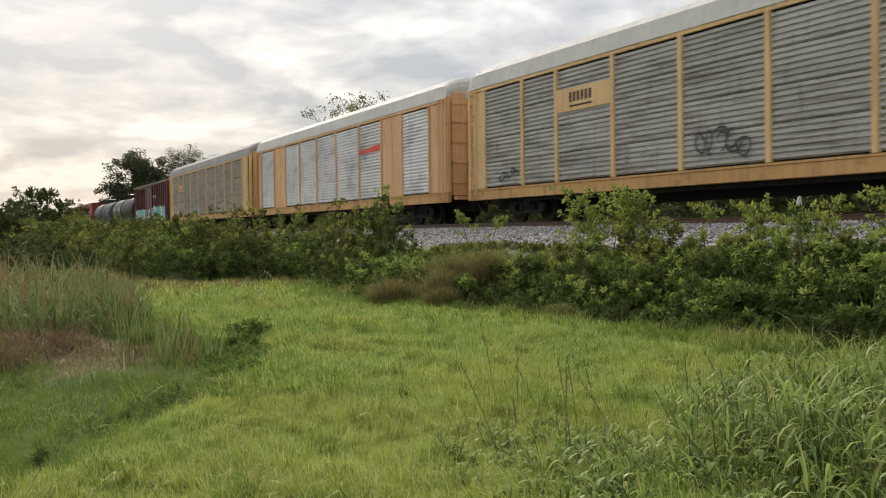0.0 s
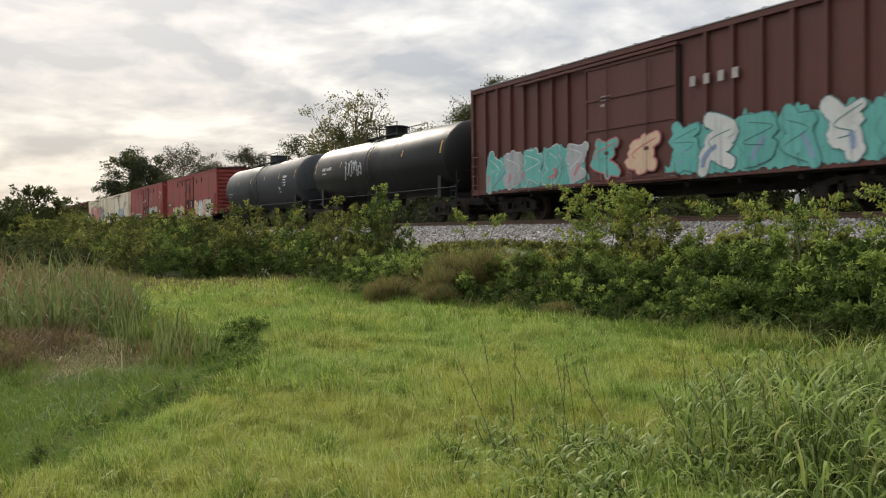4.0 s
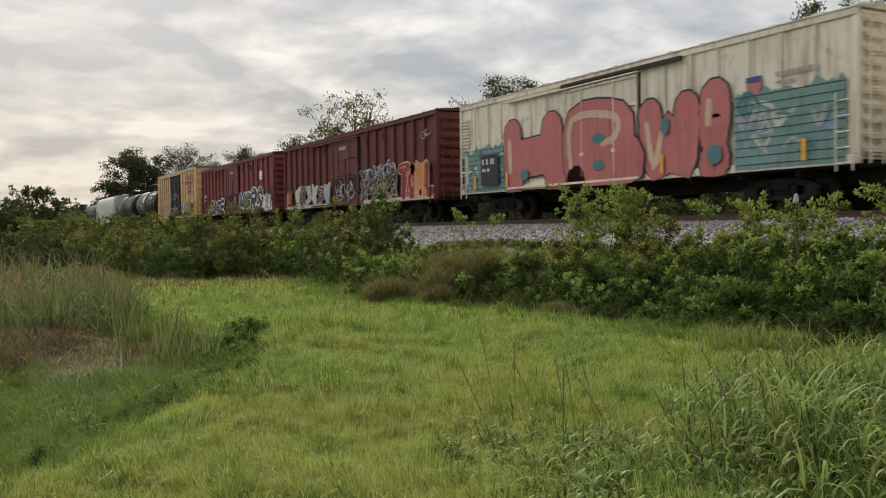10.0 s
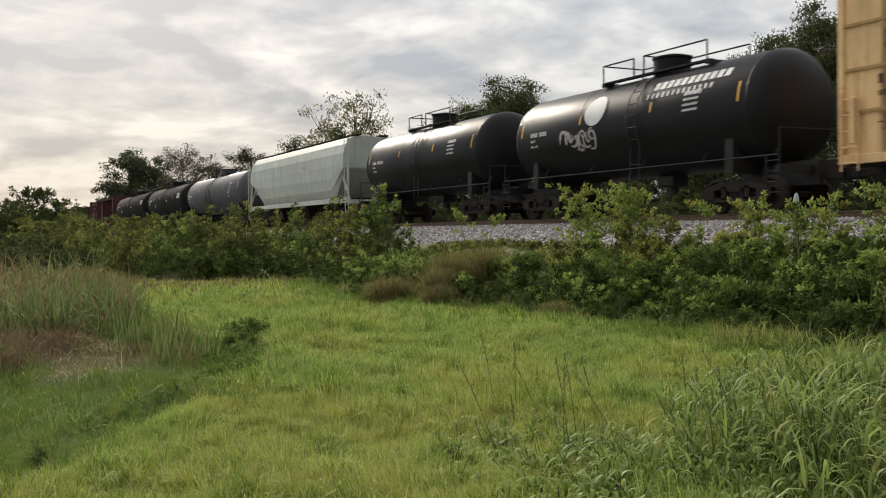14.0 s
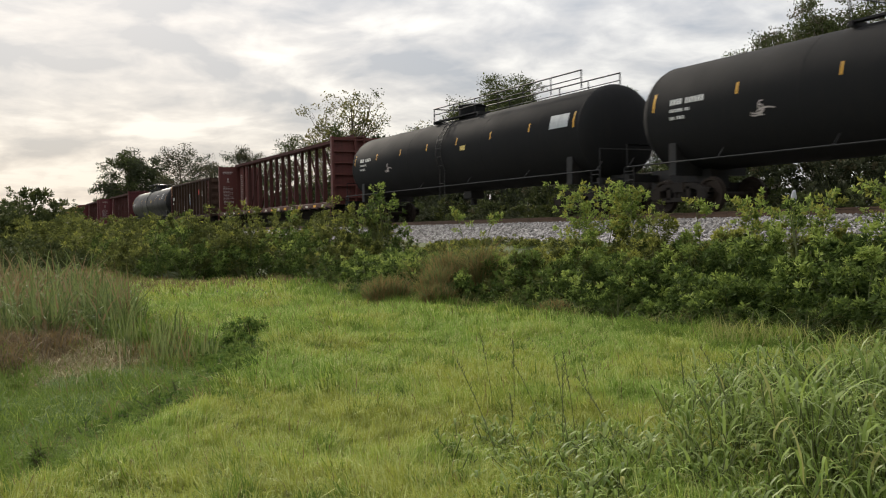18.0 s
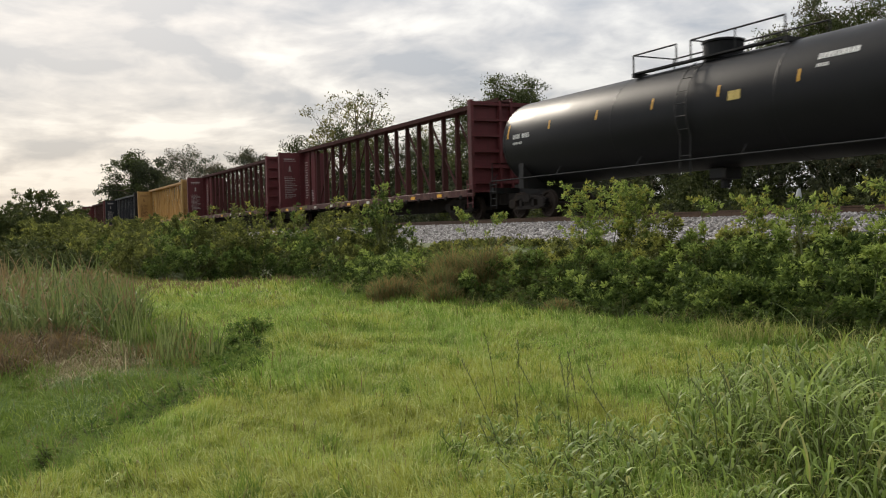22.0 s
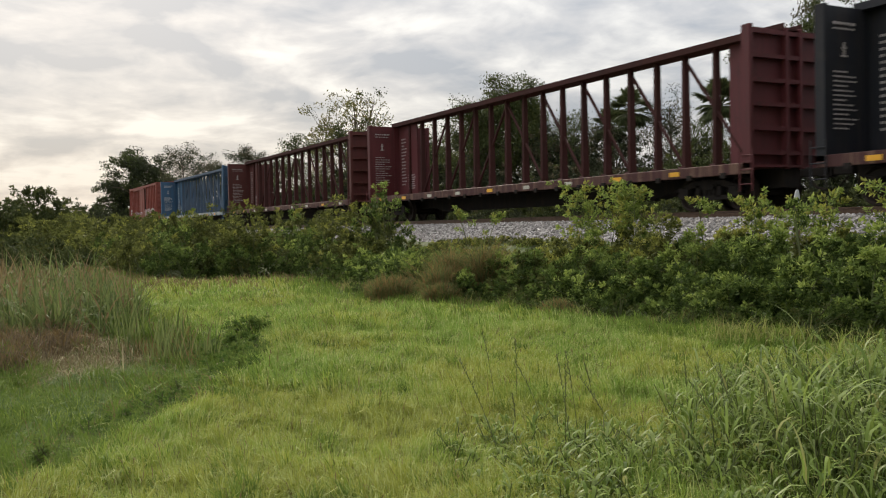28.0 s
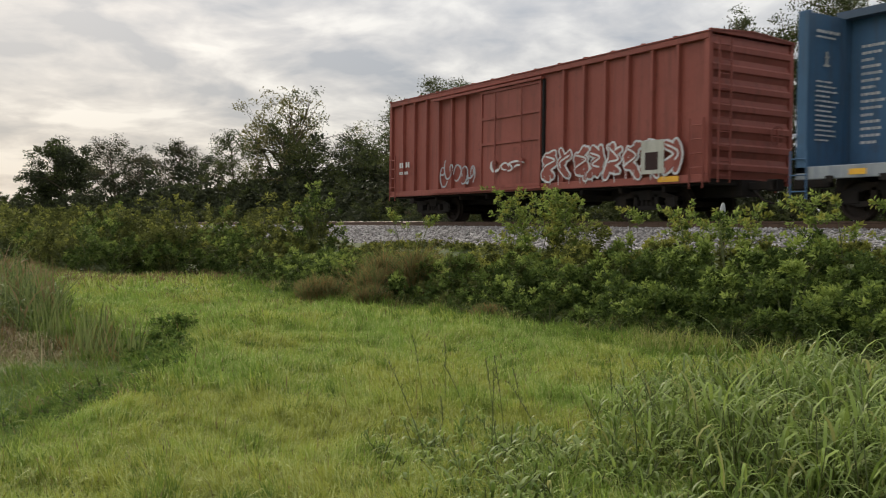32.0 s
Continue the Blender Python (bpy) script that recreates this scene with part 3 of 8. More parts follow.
def coupler_mesh():
    g = Geo()
    g.box(-0.55, 0.12, -0.09, 0.09, 0.78, 0.98, c=0.02).box(0.10, 0.38, -0.17, 0.12, 0.74, 1.02, c=0.03).box(0.30, 0.42, -0.17, -0.04, 0.74, 1.02, c=0.02)
    g.path([(-0.1, -0.35, 0.75), (0.15, -0.33, 0.50), (0.45, -0.30, 0.42)], 0.03, 6)
    return g.mesh("coupler", M["truck_steel"])


def running_gear(car, half_length, truck_at):
    """Two trucks with their wheelsets and a coupler at each end."""
    for s in (-1, 1):
        tr = part("truck", once("truck", truck_mesh), None, car, "sooty cast steel truck", loc=(s * truck_at, 0, 0))
        for i, a in enumerate((-0.89, 0.89)):
            w = part("wheelset", once("wheelset", wheelset_mesh), None, tr, loc=(a, 0, 0.46))
            WHEELS.append((w, i))
        c = part("coupler", once("coupler", coupler_mesh), None, car, loc=(s * half_length, 0, 0))
        if s < 0:
            c.rotation_euler = (0, 0, math.pi)


def car_base(name, front, rear, label, category, group="cars of the freight train"):
    ob = new(name)
    mid = (front + rear) / 2
    ob.location = (mid, TRACK_Y, 0)
    CARS.append((ob, mid))
    tagged(ob, label, category, group)
    return ob, (front - rear) / 2


def marks(parent, x, z, rows, mat, y=-HALF - 0.008, h=0.17, w=0.11, gap=0.045, name="lettering", label=""):
    """Lines of short upright bars in place of lettering; rows: the number of bars in each line, 0 for a space."""
    g = Geo()
    for i, line in enumerate(rows):
        hh = h if i == 0 else h * 0.55
        ww = w if i == 0 else w * 0.6
        cx = x
        zz = z - i * (h * 1.25)
        for ch in line:
            if ch != " ":
                g.box(cx, cx + ww, y, y + 0.006, zz, zz + hh)
            cx += ww + gap * (1 if i == 0 else 0.6)
    return tagged(part(name, g, mat, parent), label, kind="stuff")


def outline_blob(rng, cx, cz, w, h, n=18, rough=0.18):
    pts = []
    ph = [rng.uniform(0, 6.28) for _ in range(3)]
    for i in range(n):
        a = 2 * math.pi * i / n
        k = 1 + rough * (math.sin(2 * a + ph[0]) * 0.6 + math.sin(3 * a + ph[1]) * 0.7 + math.sin(5 * a + ph[2]) * 0.5)
        sx = math.copysign(abs(math.cos(a)) ** 0.6, math.cos(a))
        sz = math.copysign(abs(math.sin(a)) ** 0.6, math.sin(a))
        pts.append((cx + sx * w / 2 * k, cz + sz * h / 2 * k))
    return pts


def curl(p, steps=6):
    """A smooth line through the points p."""
    p = [p[0]] + list(p) + [p[-1]]
    line = []
    for p0, p1, p2, p3 in zip(p, p[1:], p[2:], p[3:]):
        for q in range(steps):
            t = q / steps
            line.append(tuple(0.5 * (2 * b + (c - a) * t + (2 * a - 5 * b + 4 * c - d) * t * t + (3 * b - a - 3 * c + d) * t ** 3) for a, b, c, d in zip(p0, p1, p2, p3)))
    return line + [p[-1]]


def ribbon(g, line, w, y, mat=0, zlo=-9.0):
    """A flat sprayed stroke of half width w along a line, with blunt round ends."""
    vs, m = [], len(line)
    for j, (lx, lz) in enumerate(line):
        ax, az = line[max(0, j - 1)]
        bx, bz = line[min(m - 1, j + 1)]
        ln = max(1e-3, math.hypot(bx - ax, bz - az))
        k = w * (0.8 if j in (0, m - 1) else 1.0)
        yy = y - 0.00012 * j
        vs += [(lx - (bz - az) / ln * k, yy, max(zlo, lz + (bx - ax) / ln * k)), (lx + (bz - az) / ln * k, yy, max(zlo, lz - (bx - ax) / ln * k))]
    g.add(vs, [(2 * j, 2 * j + 1, 2 * j + 3, 2 * j + 2) for j in range(m - 1)], mat)
    for cx, cz in (line[0], line[-1]):
        g.add([(cx + w * 0.95 * math.cos(t), y - 0.0038, max(zlo, cz + w * 0.95 * math.sin(t))) for t in (2 * math.pi * i / 10 for i in range(10))], [tuple(range(10))], mat)


def disc(g, cx, cz, w, h, y, mat=0, n=14, zlo=-9.0):
    g.add([(cx + w / 2 * math.cos(t), y, max(zlo, cz + h / 2 * math.sin(t))) for t in (2 * math.pi * i / n for i in range(n))], [tuple(range(n))], mat)


def graffiti(parent, x0, x1, z0, z1, fill, edge, n, seed, y=-HALF - 0.012, back=None, lean=0.12, label="", zlo=0.95, mid=None, ew=0.045, fat=0.17):
    """Sprayed shapes in the manner of big swelling letters: curling fat strokes with an outline, inner strokes and drips."""
    rng = random.Random(seed)
    fills = fill if isinstance(fill, list) else [fill]
    mats = [M[edge]] + [M[f] for f in fills] + ([M[back]] if back else []) + ([M[mid]] if mid else [])
    bi = 1 + len(fills)
    W, H = (x1 - x0) / n, z1 - z0
    if back:
        # a ragged cloud behind the shapes
        k = 14 * n
        g = Geo()
        top = [(x0 - 0.15 + (x1 - x0 + 0.3) * i / k, z1 - 0.02 + 0.10 * H * math.sin(i * 0.55 + seed) * math.sin(i * 0.23) + rng.uniform(-0.10, 0.08) * H - 0.85 * H * abs(2 * i / k - 1) ** 7 - 0.12 * H * abs(math.sin(i * 0.31 + seed))) for i in range(k + 1)]
        vs = [(a, y - 0.001, b) for a, b in top] + [(a, y - 0.001, max(zlo, min(b - 0.02, z0 - 0.03 + rng.uniform(-0.05, 0.05)))) for a, b in top]
        g.add(vs, [(i, i + 1, k + 2 + i, k + 1 + i) for i in range(k)], bi)
        part("graffiti_ground", g, mats, parent)
    for i in range(n):
        g = Geo()
        cx, lev = x0 + W * (i + 0.5), 0.010 + 0.003 * i
        strokes = []
        turn = rng.choice((-1, 1))
        for k in range(rng.choice((3, 3, 4))):
            q = rng.choice((3, 4, 5))
            pts = []
            for j in range(q):
                u = (0.36 * turn * (-1) ** j * rng.uniform(0.5, 1.1)) if k else rng.uniform(-0.42, 0.42)
                v = (j / (q - 1) - 0.5) * (0.80 if k == 0 else 0.62) + rng.uniform(-0.08, 0.08)
                pts.append((cx + W * u + lean * H * v, (z0 + z1) / 2 + H * v))
            strokes.append((curl(pts), fat * min(W, H) * rng.uniform(0.5, 0.95)))
        for k, (line, w) in enumerate(strokes):
            ribbon(g, line, w + ew, y - lev - 0.0006 * k, 0, zlo)
        for k, (line, w) in enumerate(strokes):
            ribbon(g, line, w, y - lev - 0.0055 - 0.005 * k, 1 + i % len(fills), zlo)
        if mid:
            line, w = strokes[0]
            ribbon(g, line[2:max(5, len(line) // 2)], w * 0.32, y - lev - 0.021, len(mats) - 1, zlo)
        line, w = strokes[-1]
        ribbon(g, line[len(line) // 3:], ew * 0.45, y - lev - 0.024, 0, zlo)
        for _ in range(2):
            dx = cx + W * rng.uniform(-0.4, 0.4)
            ribbon(g, [(dx, z0 + 0.2 * H), (dx + 0.01, z0 - rng.uniform(0.02, 0.12) * H)], 0.012, y - lev - 0.026, 0, zlo)
        part("graffiti_letter", g, mats, parent, label)


GLYPHS = {
    "M": [[(0.0, 0.0), (0.05, 1.0), (0.5, 0.35), (0.95, 1.0), (1.0, 0.0)]],
    "E": [[(0.95, 0.95), (0.1, 0.92), (0.05, 0.05), (0.95, 0.0)], [(0.1, 0.5), (0.75, 0.52)]],
    "R": [[(0.1, 0.0), (0.1, 0.95), (0.85, 0.95), (0.85, 0.55), (0.15, 0.5)], [(0.4, 0.5), (1.0, -0.05)]],
    "S": [[(0.95, 0.85), (0.5, 1.0), (0.1, 0.78), (0.5, 0.5), (0.92, 0.25), (0.5, 0.0), (0.05, 0.1)]],
    "A": [[(0.0, 0.0), (0.45, 1.0), (0.95, 0.0)], [(0.2, 0.4), (0.8, 0.4)]],
    "T": [[(0.0, 0.93), (1.0, 0.97)], [(0.5, 0.95), (0.45, 0.0)]],
    "O": [[(0.5, 1.0), (0.05, 0.7), (0.1, 0.2), (0.5, 0.0), (0.95, 0.25), (0.92, 0.75), (0.5, 1.0)]],
    "L": [[(0.1, 1.0), (0.1, 0.05), (0.95, 0.0)]],
    "H": [[(0.1, 0.0), (0.1, 1.0)], [(0.9, 0.0), (0.9, 1.0)], [(0.1, 0.5), (0.9, 0.55)]],
    "B": [[(0.1, 0.0), (0.1, 1.0), (0.85, 0.95), (0.8, 0.58), (0.2, 0.5), (0.9, 0.42), (0.9, 0.05), (0.1, 0.0)]],
    "W": [[(0.0, 1.0), (0.2, 0.0), (0.5, 0.7), (0.8, 0.0), (1.0, 1.0)]],
    "!": [[(0.5, 1.0), (0.5, 0.45)], [(0.5, 0.10), (0.5, 0.04)]],
}


def sprayed_word(parent, word, x0, x1, z0, z1, fill, edge, fat=0.16, ew=0.06, y=-HALF - 0.012, lean=0.1, seed=1, shine=None, zlo=0.95):
    """Fat sprayed letters with an outline, wobbling and touching one another, with drips and overspray."""
    rng = random.Random(seed)
    fills = fill if isinstance(fill, list) else [fill]
    mats = [M[edge]] + [M[f] for f in fills] + ([M[shine]] if shine else [])
    W, H = (x1 - x0) / len(word), z1 - z0
    for i, ch in enumerate(word):
        g = Geo()
        lift, big = rng.uniform(-0.05, 0.05) * H, rng.uniform(0.92, 1.08)
        lines = []
        for stroke in GLYPHS[ch]:
            pts = [(x0 + W * (i + 0.06 + 0.88 * (u + rng.uniform(-0.04, 0.04))) + lean * H * v, z0 + lift + H * big * (v + rng.uniform(-0.03, 0.03))) for u, v in stroke]
            lines.append((curl(pts, 4), fat * min(W, H) * rng.uniform(0.88, 1.15)))
        lev = 0.0022 * i
        for line, w in lines:
            ribbon(g, line, w + ew, y - lev, 0, zlo)
        for k, (line, w) in enumerate(lines):
            ribbon(g, line, w, y - lev - 0.006 - 0.0012 * k, 1 + i % len(fills), zlo)
        if shine:
            line, w = lines[0]
            ribbon(g, [(a - w * 0.35, b + w * 0.2) for a, b in line[1:max(4, len(line) // 2)]], w * 0.22, y - lev - 0.014, len(mats) - 1, zlo)
        for _ in range(3):
            line, w = rng.choice(lines)
            a, b = rng.choice(line)
            ribbon(g, [(a, b), (a + 0.01, b - rng.uniform(0.1, 0.35) * H)], 0.011, y - lev - 0.0155, rng.choice((0, 1)), zlo)
        for _ in range(5):
            a, b = rng.choice(lines[0][0])
            disc(g, a + rng.uniform(-0.3, 0.3) * W, b + rng.uniform(-0.2, 0.2) * H, 0.05, 0.05, y - lev - 0.0006, 0, 6, zlo)
        part("graffiti_letter", g, mats, parent)


def teal_field(car, x0, x1, zt, seed, y, zlo=1.05):
    """A sprayed teal field with a ragged top, thin dark lines and paler patches."""
    rng = random.Random(seed)
    mats = [M["spray_teal"], M["spray_sea"], M["spray_silver"], M["spray_blue"], M["spray_cream"]]
    g = Geo()
    k = 30
    top = [(x0 + (x1 - x0) * i / k, zt + rng.uniform(-0.14, 0.10) + 0.08 * math.sin(i * 0.9)) for i in range(k + 1)]
    g.add([(a, y, b) for a, b in top] + [(a, y, zlo) for a, b in top], [(i, i + 1, k + 2 + i, k + 1 + i) for i in range(k)], 0)
    part("graffiti_ground", g, mats, car)
    for j in range(22):
        g = Geo()
        cx, cz = rng.uniform(x0 + 0.2, x1 - 0.2), rng.uniform(zlo + 0.2, zt - 0.15)
        m = rng.choice((1, 1, 2, 3, 4))
        w = rng.uniform(0.1, 0.35)
        ribbon(g, curl([(cx - w, cz), (cx, cz + rng.uniform(-0.3, 0.3)), (cx + w, cz + rng.uniform(-0.2, 0.2))]), rng.uniform(0.02, 0.08), y - 0.002 - 0.0004 * j, m, zlo)
        part("sprayed_stroke", g, mats, car)
    for j in range(9):
        z = zlo + (zt - zlo) * (j + 0.5) / 9
        part("line", Geo().box(x0, x1, y - 0.014, y - 0.012, z, z + 0.018), M["spray_black"], car)


def scrawl(parent, x0, x1, z0, z1, mat, n, seed, y=-HALF - 0.014, r=0.035, name="tag", label="", tank=None):
    """A tag of thin sprayed strokes that curl from letter to letter."""
    rng = random.Random(seed)
    g = Geo()
    W = (x1 - x0) / n
    r *= 0.55
    for i in range(n):
        for _ in range(2):
            # a drifting loop, or a slanted stroke that hooks at its end
            cx, cz, t0 = x0 + W * (i + rng.uniform(0.2, 0.8)), z0 + (z1 - z0) * rng.uniform(0.3, 0.7), rng.uniform(0, 6.28)
            rx, rz, sweep = W * rng.uniform(0.3, 0.6), (z1 - z0) * rng.uniform(0.22, 0.5), rng.choice((-1, 1)) * rng.uniform(2.6, 5.6)
            slant = rng.uniform(0.1, 0.5) * W
            line = [(cx + rx * math.cos(t0 + sweep * q / 14) + slant * (q / 14 - 0.5), min(z1, max(z0, cz + rz * math.sin(t0 + sweep * q / 14) * (1 - 0.3 * q / 14)))) for q in range(15)]
            vs, m = [], len(line)
            for j, (lx, lz) in enumerate(line):
                ax, az = line[max(0, j - 1)]
                bx, bz = line[min(m - 1, j + 1)]
                ln = max(1e-3, math.hypot(bx - ax, bz - az))
                w = r * (0.5 + 0.5 * math.sin(math.pi * (j + 0.5) / m))
                vs += [(lx - (bz - az) / ln * w, y - 0.00008 * j, lz + (bx - ax) / ln * w), (lx + (bz - az) / ln * w, y - 0.00008 * j, lz - (bx - ax) / ln * w)]
            g.add(vs, [(2 * j, 2 * j + 1, 2 * j + 3, 2 * j + 2) for j in range(m - 1)])
            y -= 0.0028
    if tank:
        g.v = [(a, -math.sqrt(max(0.1, (tank[0] + 0.012) ** 2 - (c - tank[1]) ** 2)), c) for a, b, c in g.v]
    return part(name, g, M[mat], parent, label)


def lettering(parent, words, x, z, size, mat, y, shear=0.0, label="dark painted words"):
    """Painted words in the built-in font, facing -y."""
    c = bpy.data.curves.new("words", "FONT")
    c.body, c.size, c.shear, c.offset = words, size, shear, size * 0.02
    ob = bpy.data.objects.new("words", c)
    scene.collection.objects.link(ob)
    me = bpy.data.meshes.new_from_object(ob)
    bpy.data.objects.remove(ob)
    for v in me.vertices:
        v.co = (v.co.x + x, y, v.co.y + z)
    me.materials.clear()
    me.materials.append(mat)
    return part("lettering", me, None, parent, label)


def ladder(parent, x, y, z0, z1, mat, along="x", w=0.42, rungs=None):
    g = Geo()
    ends = [(x - w / 2, y), (x + w / 2, y)] if along == "x" else [(x, y - w / 2), (x, y + w / 2)]
    for a, b in ends:
        g.tube((a, b, z0), (a, b, z1), 0.022, 5)
    n = rungs or int((z1 - z0) / 0.38) + 1
    for i in range(n):
        z = z0 + (z1 - z0) * (i + 0.5) / n
        g.tube((*ends[0], z), (*ends[1], z), 0.016, 5)
    return part("ladder", g, mat, parent)


def rib_mesh(key, w, d, h, mat):
    """An upright pressed post of width w, depth d, height h, at the origin, outwards to -y."""
    def make():
        g = Geo()
        vs = [(-w / 2, 0, 0), (-w * 0.36, -d, 0), (w * 0.36, -d, 0), (w / 2, 0, 0)]
        g.add([*vs, *[(a, b, h) for a, b, _ in vs]], [(0, 1, 5, 4), (1, 2, 6, 5), (2, 3, 7, 6), (0, 3, 2, 1), (4, 5, 6, 7)])
        return g.mesh("side_post", mat)
    return once(("rib", key, w, d, round(h, 3)), make)


def end_wall(car, hl, z0, z1, mat, n=9):
    """Pressed steel end with horizontal ridges."""
    step = (z1 - z0) / n

    def make():
        g = Geo()
        pts = [(0.0, 0.0), (0.035, step * 0.28), (0.085, step * 0.36), (0.085, step * 0.62), (0.035, step * 0.72), (0.0, step)]
        for (a, z), (b, zz) in zip(pts, pts[1:]):
            g.add([(a, -1.42, z), (a, 1.42, z), (b, 1.42, zz), (b, -1.42, zz)], [(0, 1, 2, 3)])
        return g.mesh("end_ridge", mat)
    me = once(("ridge", mat.name, round(step, 3)), make)
    for s in (1, -1):
        for i in range(n):
            ob = part("end_ridge", me, None, car, loc=(s * hl, 0, z0 + i * step))
            if s < 0:
                ob.rotation_euler = (0, 0, math.pi)


def boxcar(name, front, rear, top, bottom, mat, door, posts, label, door_mat=None, smooth=False, roof=None, ridges=9, belly=0.0, door_style="panel", category="boxcar", truck_in=2.5, post_d=0.115, rail_mat=None, post_mat=None, post_w=0.13):
    """door: where the near door starts and ends, in metres behind the front; posts: as many between the ends and the door."""
    car, hl = car_base(name, front, rear, label, category)
    door_mat, roof, post_mat = door_mat or mat, roof or M["galv"], post_mat or mat
    # a darker rail_mat puts the shade along rails and stiles into their colour
    rail_mat = rail_mat or door_mat
    inn = HALF - post_d
    d0, d1 = hl - door[0], hl - door[1]
    body = Geo().box(-hl + 0.06, hl - 0.06, -inn, inn, bottom + 0.10, top - 0.02)
    part("body", body, mat, car)
    each_box("side_sill", [(-hl, hl, y, y + 0.10, bottom, bottom + 0.20) for y in (-HALF, HALF - 0.10)], mat, car, 0.012)
    each_box("top_chord", [(-hl, hl, y, y + 0.09, top - 0.14, top + 0.02) for y in (-HALF, HALF - 0.09)], mat, car, 0.012)
    each_box("corner_post", [(x, x + 0.14, y, y + 0.14, bottom + 0.2, top - 0.14) for x in (-hl, hl - 0.14) for y in (-HALF, HALF - 0.14)], mat, car, 0.02)
    # roof: a low ridge with cross ribs
    g = Geo()
    g.prism([(-HALF - 0.02, top + 0.02), (HALF + 0.02, top + 0.02), (HALF + 0.02, top + 0.05), (0, top + 0.15), (-HALF - 0.02, top + 0.05)], -hl - 0.02, hl + 0.02)
    k = max(6, int(2 * hl / 1.1))
    for i in range(k + 1):
        x = -hl + 2 * hl * i / k
        for s in (-1, 1):
            vs = [(x - 0.04, 0, top + 0.15), (x + 0.04, 0, top + 0.15), (x + 0.04, s * HALF, top + 0.05), (x - 0.04, s * HALF, top + 0.05)]
            vs += [(a, b, c + 0.035) for a, b, c in vs]
            g.add(vs, [(4, 5, 6, 7), (0, 1, 5, 4), (1, 2, 6, 5), (2, 3, 7, 6), (3, 0, 4, 7)])
    part("roof", g, roof, car, "dull weathered sheet metal roof")
    # side posts
    h = top - bottom - 0.34
    if not smooth:
        me = rib_mesh(post_mat.name, post_w, post_d, h, post_mat)
        spans = [(-hl + 0.14, d1 - 0.12, posts[1]), (d0 + 0.12, hl - 0.14, posts[0])]
        for a, b, n in spans:
            for i in range(1, n + 1):
                x = a + (b - a) * i / (n + 1)
                part("side_post", me, None, car, loc=(x, -inn, bottom + 0.2))
                o = part("side_post", me, None, car, loc=(x, inn, bottom + 0.2))
                o.rotation_euler = (0, 0, math.pi)
    else:
        # plain sides: thin weld seams between the sheets
        me = rib_mesh(mat.name, 0.05, post_d * 0.55, h, mat)
        for a, b, n in [(-hl + 0.14, d1 - 0.12, posts[1]), (d0 + 0.12, hl - 0.14, posts[0])]:
            for i in range(1, n + 1):
                x = a + (b - a) * i / (n + 1)
                part("side_seam", me, None, car, loc=(x, -inn, bottom + 0.2))
                o = part("side_seam", me, None, car, loc=(x, inn, bottom + 0.2))
                o.rotation_euler = (0, 0, math.pi)
    # doors
    for s in (-1, 1):
        a, b = min(d0, d1), max(d0, d1)
        zb, zt = bottom + 0.14, top - 0.30
        yo = s * (HALF - 0.015)
        g = Geo()
        g.box(a, b, min(yo, yo - s * 0.06), max(yo, yo - s * 0.06), zb, zt)
        if door_style == "corrugated":
            n = 9
            for i in range(n):
                x = a + (b - a) * (i + 0.5) / n
                g.box(x - 0.07, x + 0.07, *sorted((yo, yo + s * 0.03)), zb + 0.05, zt - 0.05)
        dr = part("door", g, door_mat, car)
        each_box("door_rail", [(a, b, *sorted((yo, yo + s * 0.045)), z, z + 0.08) for z in (zb, zb + (zt - zb) * 0.44, zb + (zt - zb) * 0.70, zt - 0.08)], rail_mat, dr)
        each_box("door_stile", [(x, x + 0.08, *sorted((yo, yo + s * 0.043)), zb, zt) for x in (a, b - 0.08)], rail_mat, dr)
        if rail_mat is not door_mat:
            w = (b - a) / 2
            for k, x in enumerate((a + 0.16 * w, a + 1.14 * w)):
                # flat dark panel for each of the two hatches
                part("door_hatch", Geo().box(x, x + 0.7 * w, *sorted((yo, yo + s * 0.012)), zb + 0.45, zb + (zt - zb) * 0.40), M["hatch_dark"], dr, "dark hatch panel low in the door")
                part("paper", Geo().box(x + 0.2 * w, x + 0.2 * w + 0.28, *sorted((yo + s * 0.013, yo + s * 0.018)), zb + 0.55, zb + 0.85 + 0.2 * k), M["spray_silver"], dr, "scuffed pale patch")
            part("door_rib", Geo().box((a + b) / 2 - 0.04, (a + b) / 2 + 0.04, *sorted((yo, yo + s * 0.04)), zb, zb + (zt - zb) * 0.70), rail_mat, dr)
            for x in (a - 1.2, a - 3.1, b + 1.0, b + 2.9):
                part("vent_slit", Geo().box(x, x + 0.07, *sorted((s * (HALF - 0.06), s * (HALF + 0.012))), top - 0.75, top - 0.42), M["gap_dark"], car)
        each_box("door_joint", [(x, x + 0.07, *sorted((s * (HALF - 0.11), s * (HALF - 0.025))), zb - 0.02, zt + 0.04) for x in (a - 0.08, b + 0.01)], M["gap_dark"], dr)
        for x in (a + (b - a) * 0.28, a + (b - a) * 0.72):
            g = Geo().tube((x, yo + s * 0.085, zb + 0.1), (x, yo + s * 0.085, zt - 0.1), 0.024, 6)
            g.box(x - 0.09, x + 0.09, *sorted((yo + s * 0.03, yo + s * 0.11)), zb + 0.75, zb + 0.85)
            part("lock_rod", g, door_mat, dr)
        each_box("door_track", [(a - (b - a) * 0.95, b + 0.1, *sorted((s * (HALF - 0.02), s * (HALF + 0.10))), top - 0.28, top - 0.20),
                                (a - (b - a) * 0.95, b + 0.1, *sorted((s * (HALF - 0.02), s * (HALF + 0.09))), bottom + 0.05, bottom + 0.12)], mat, car)
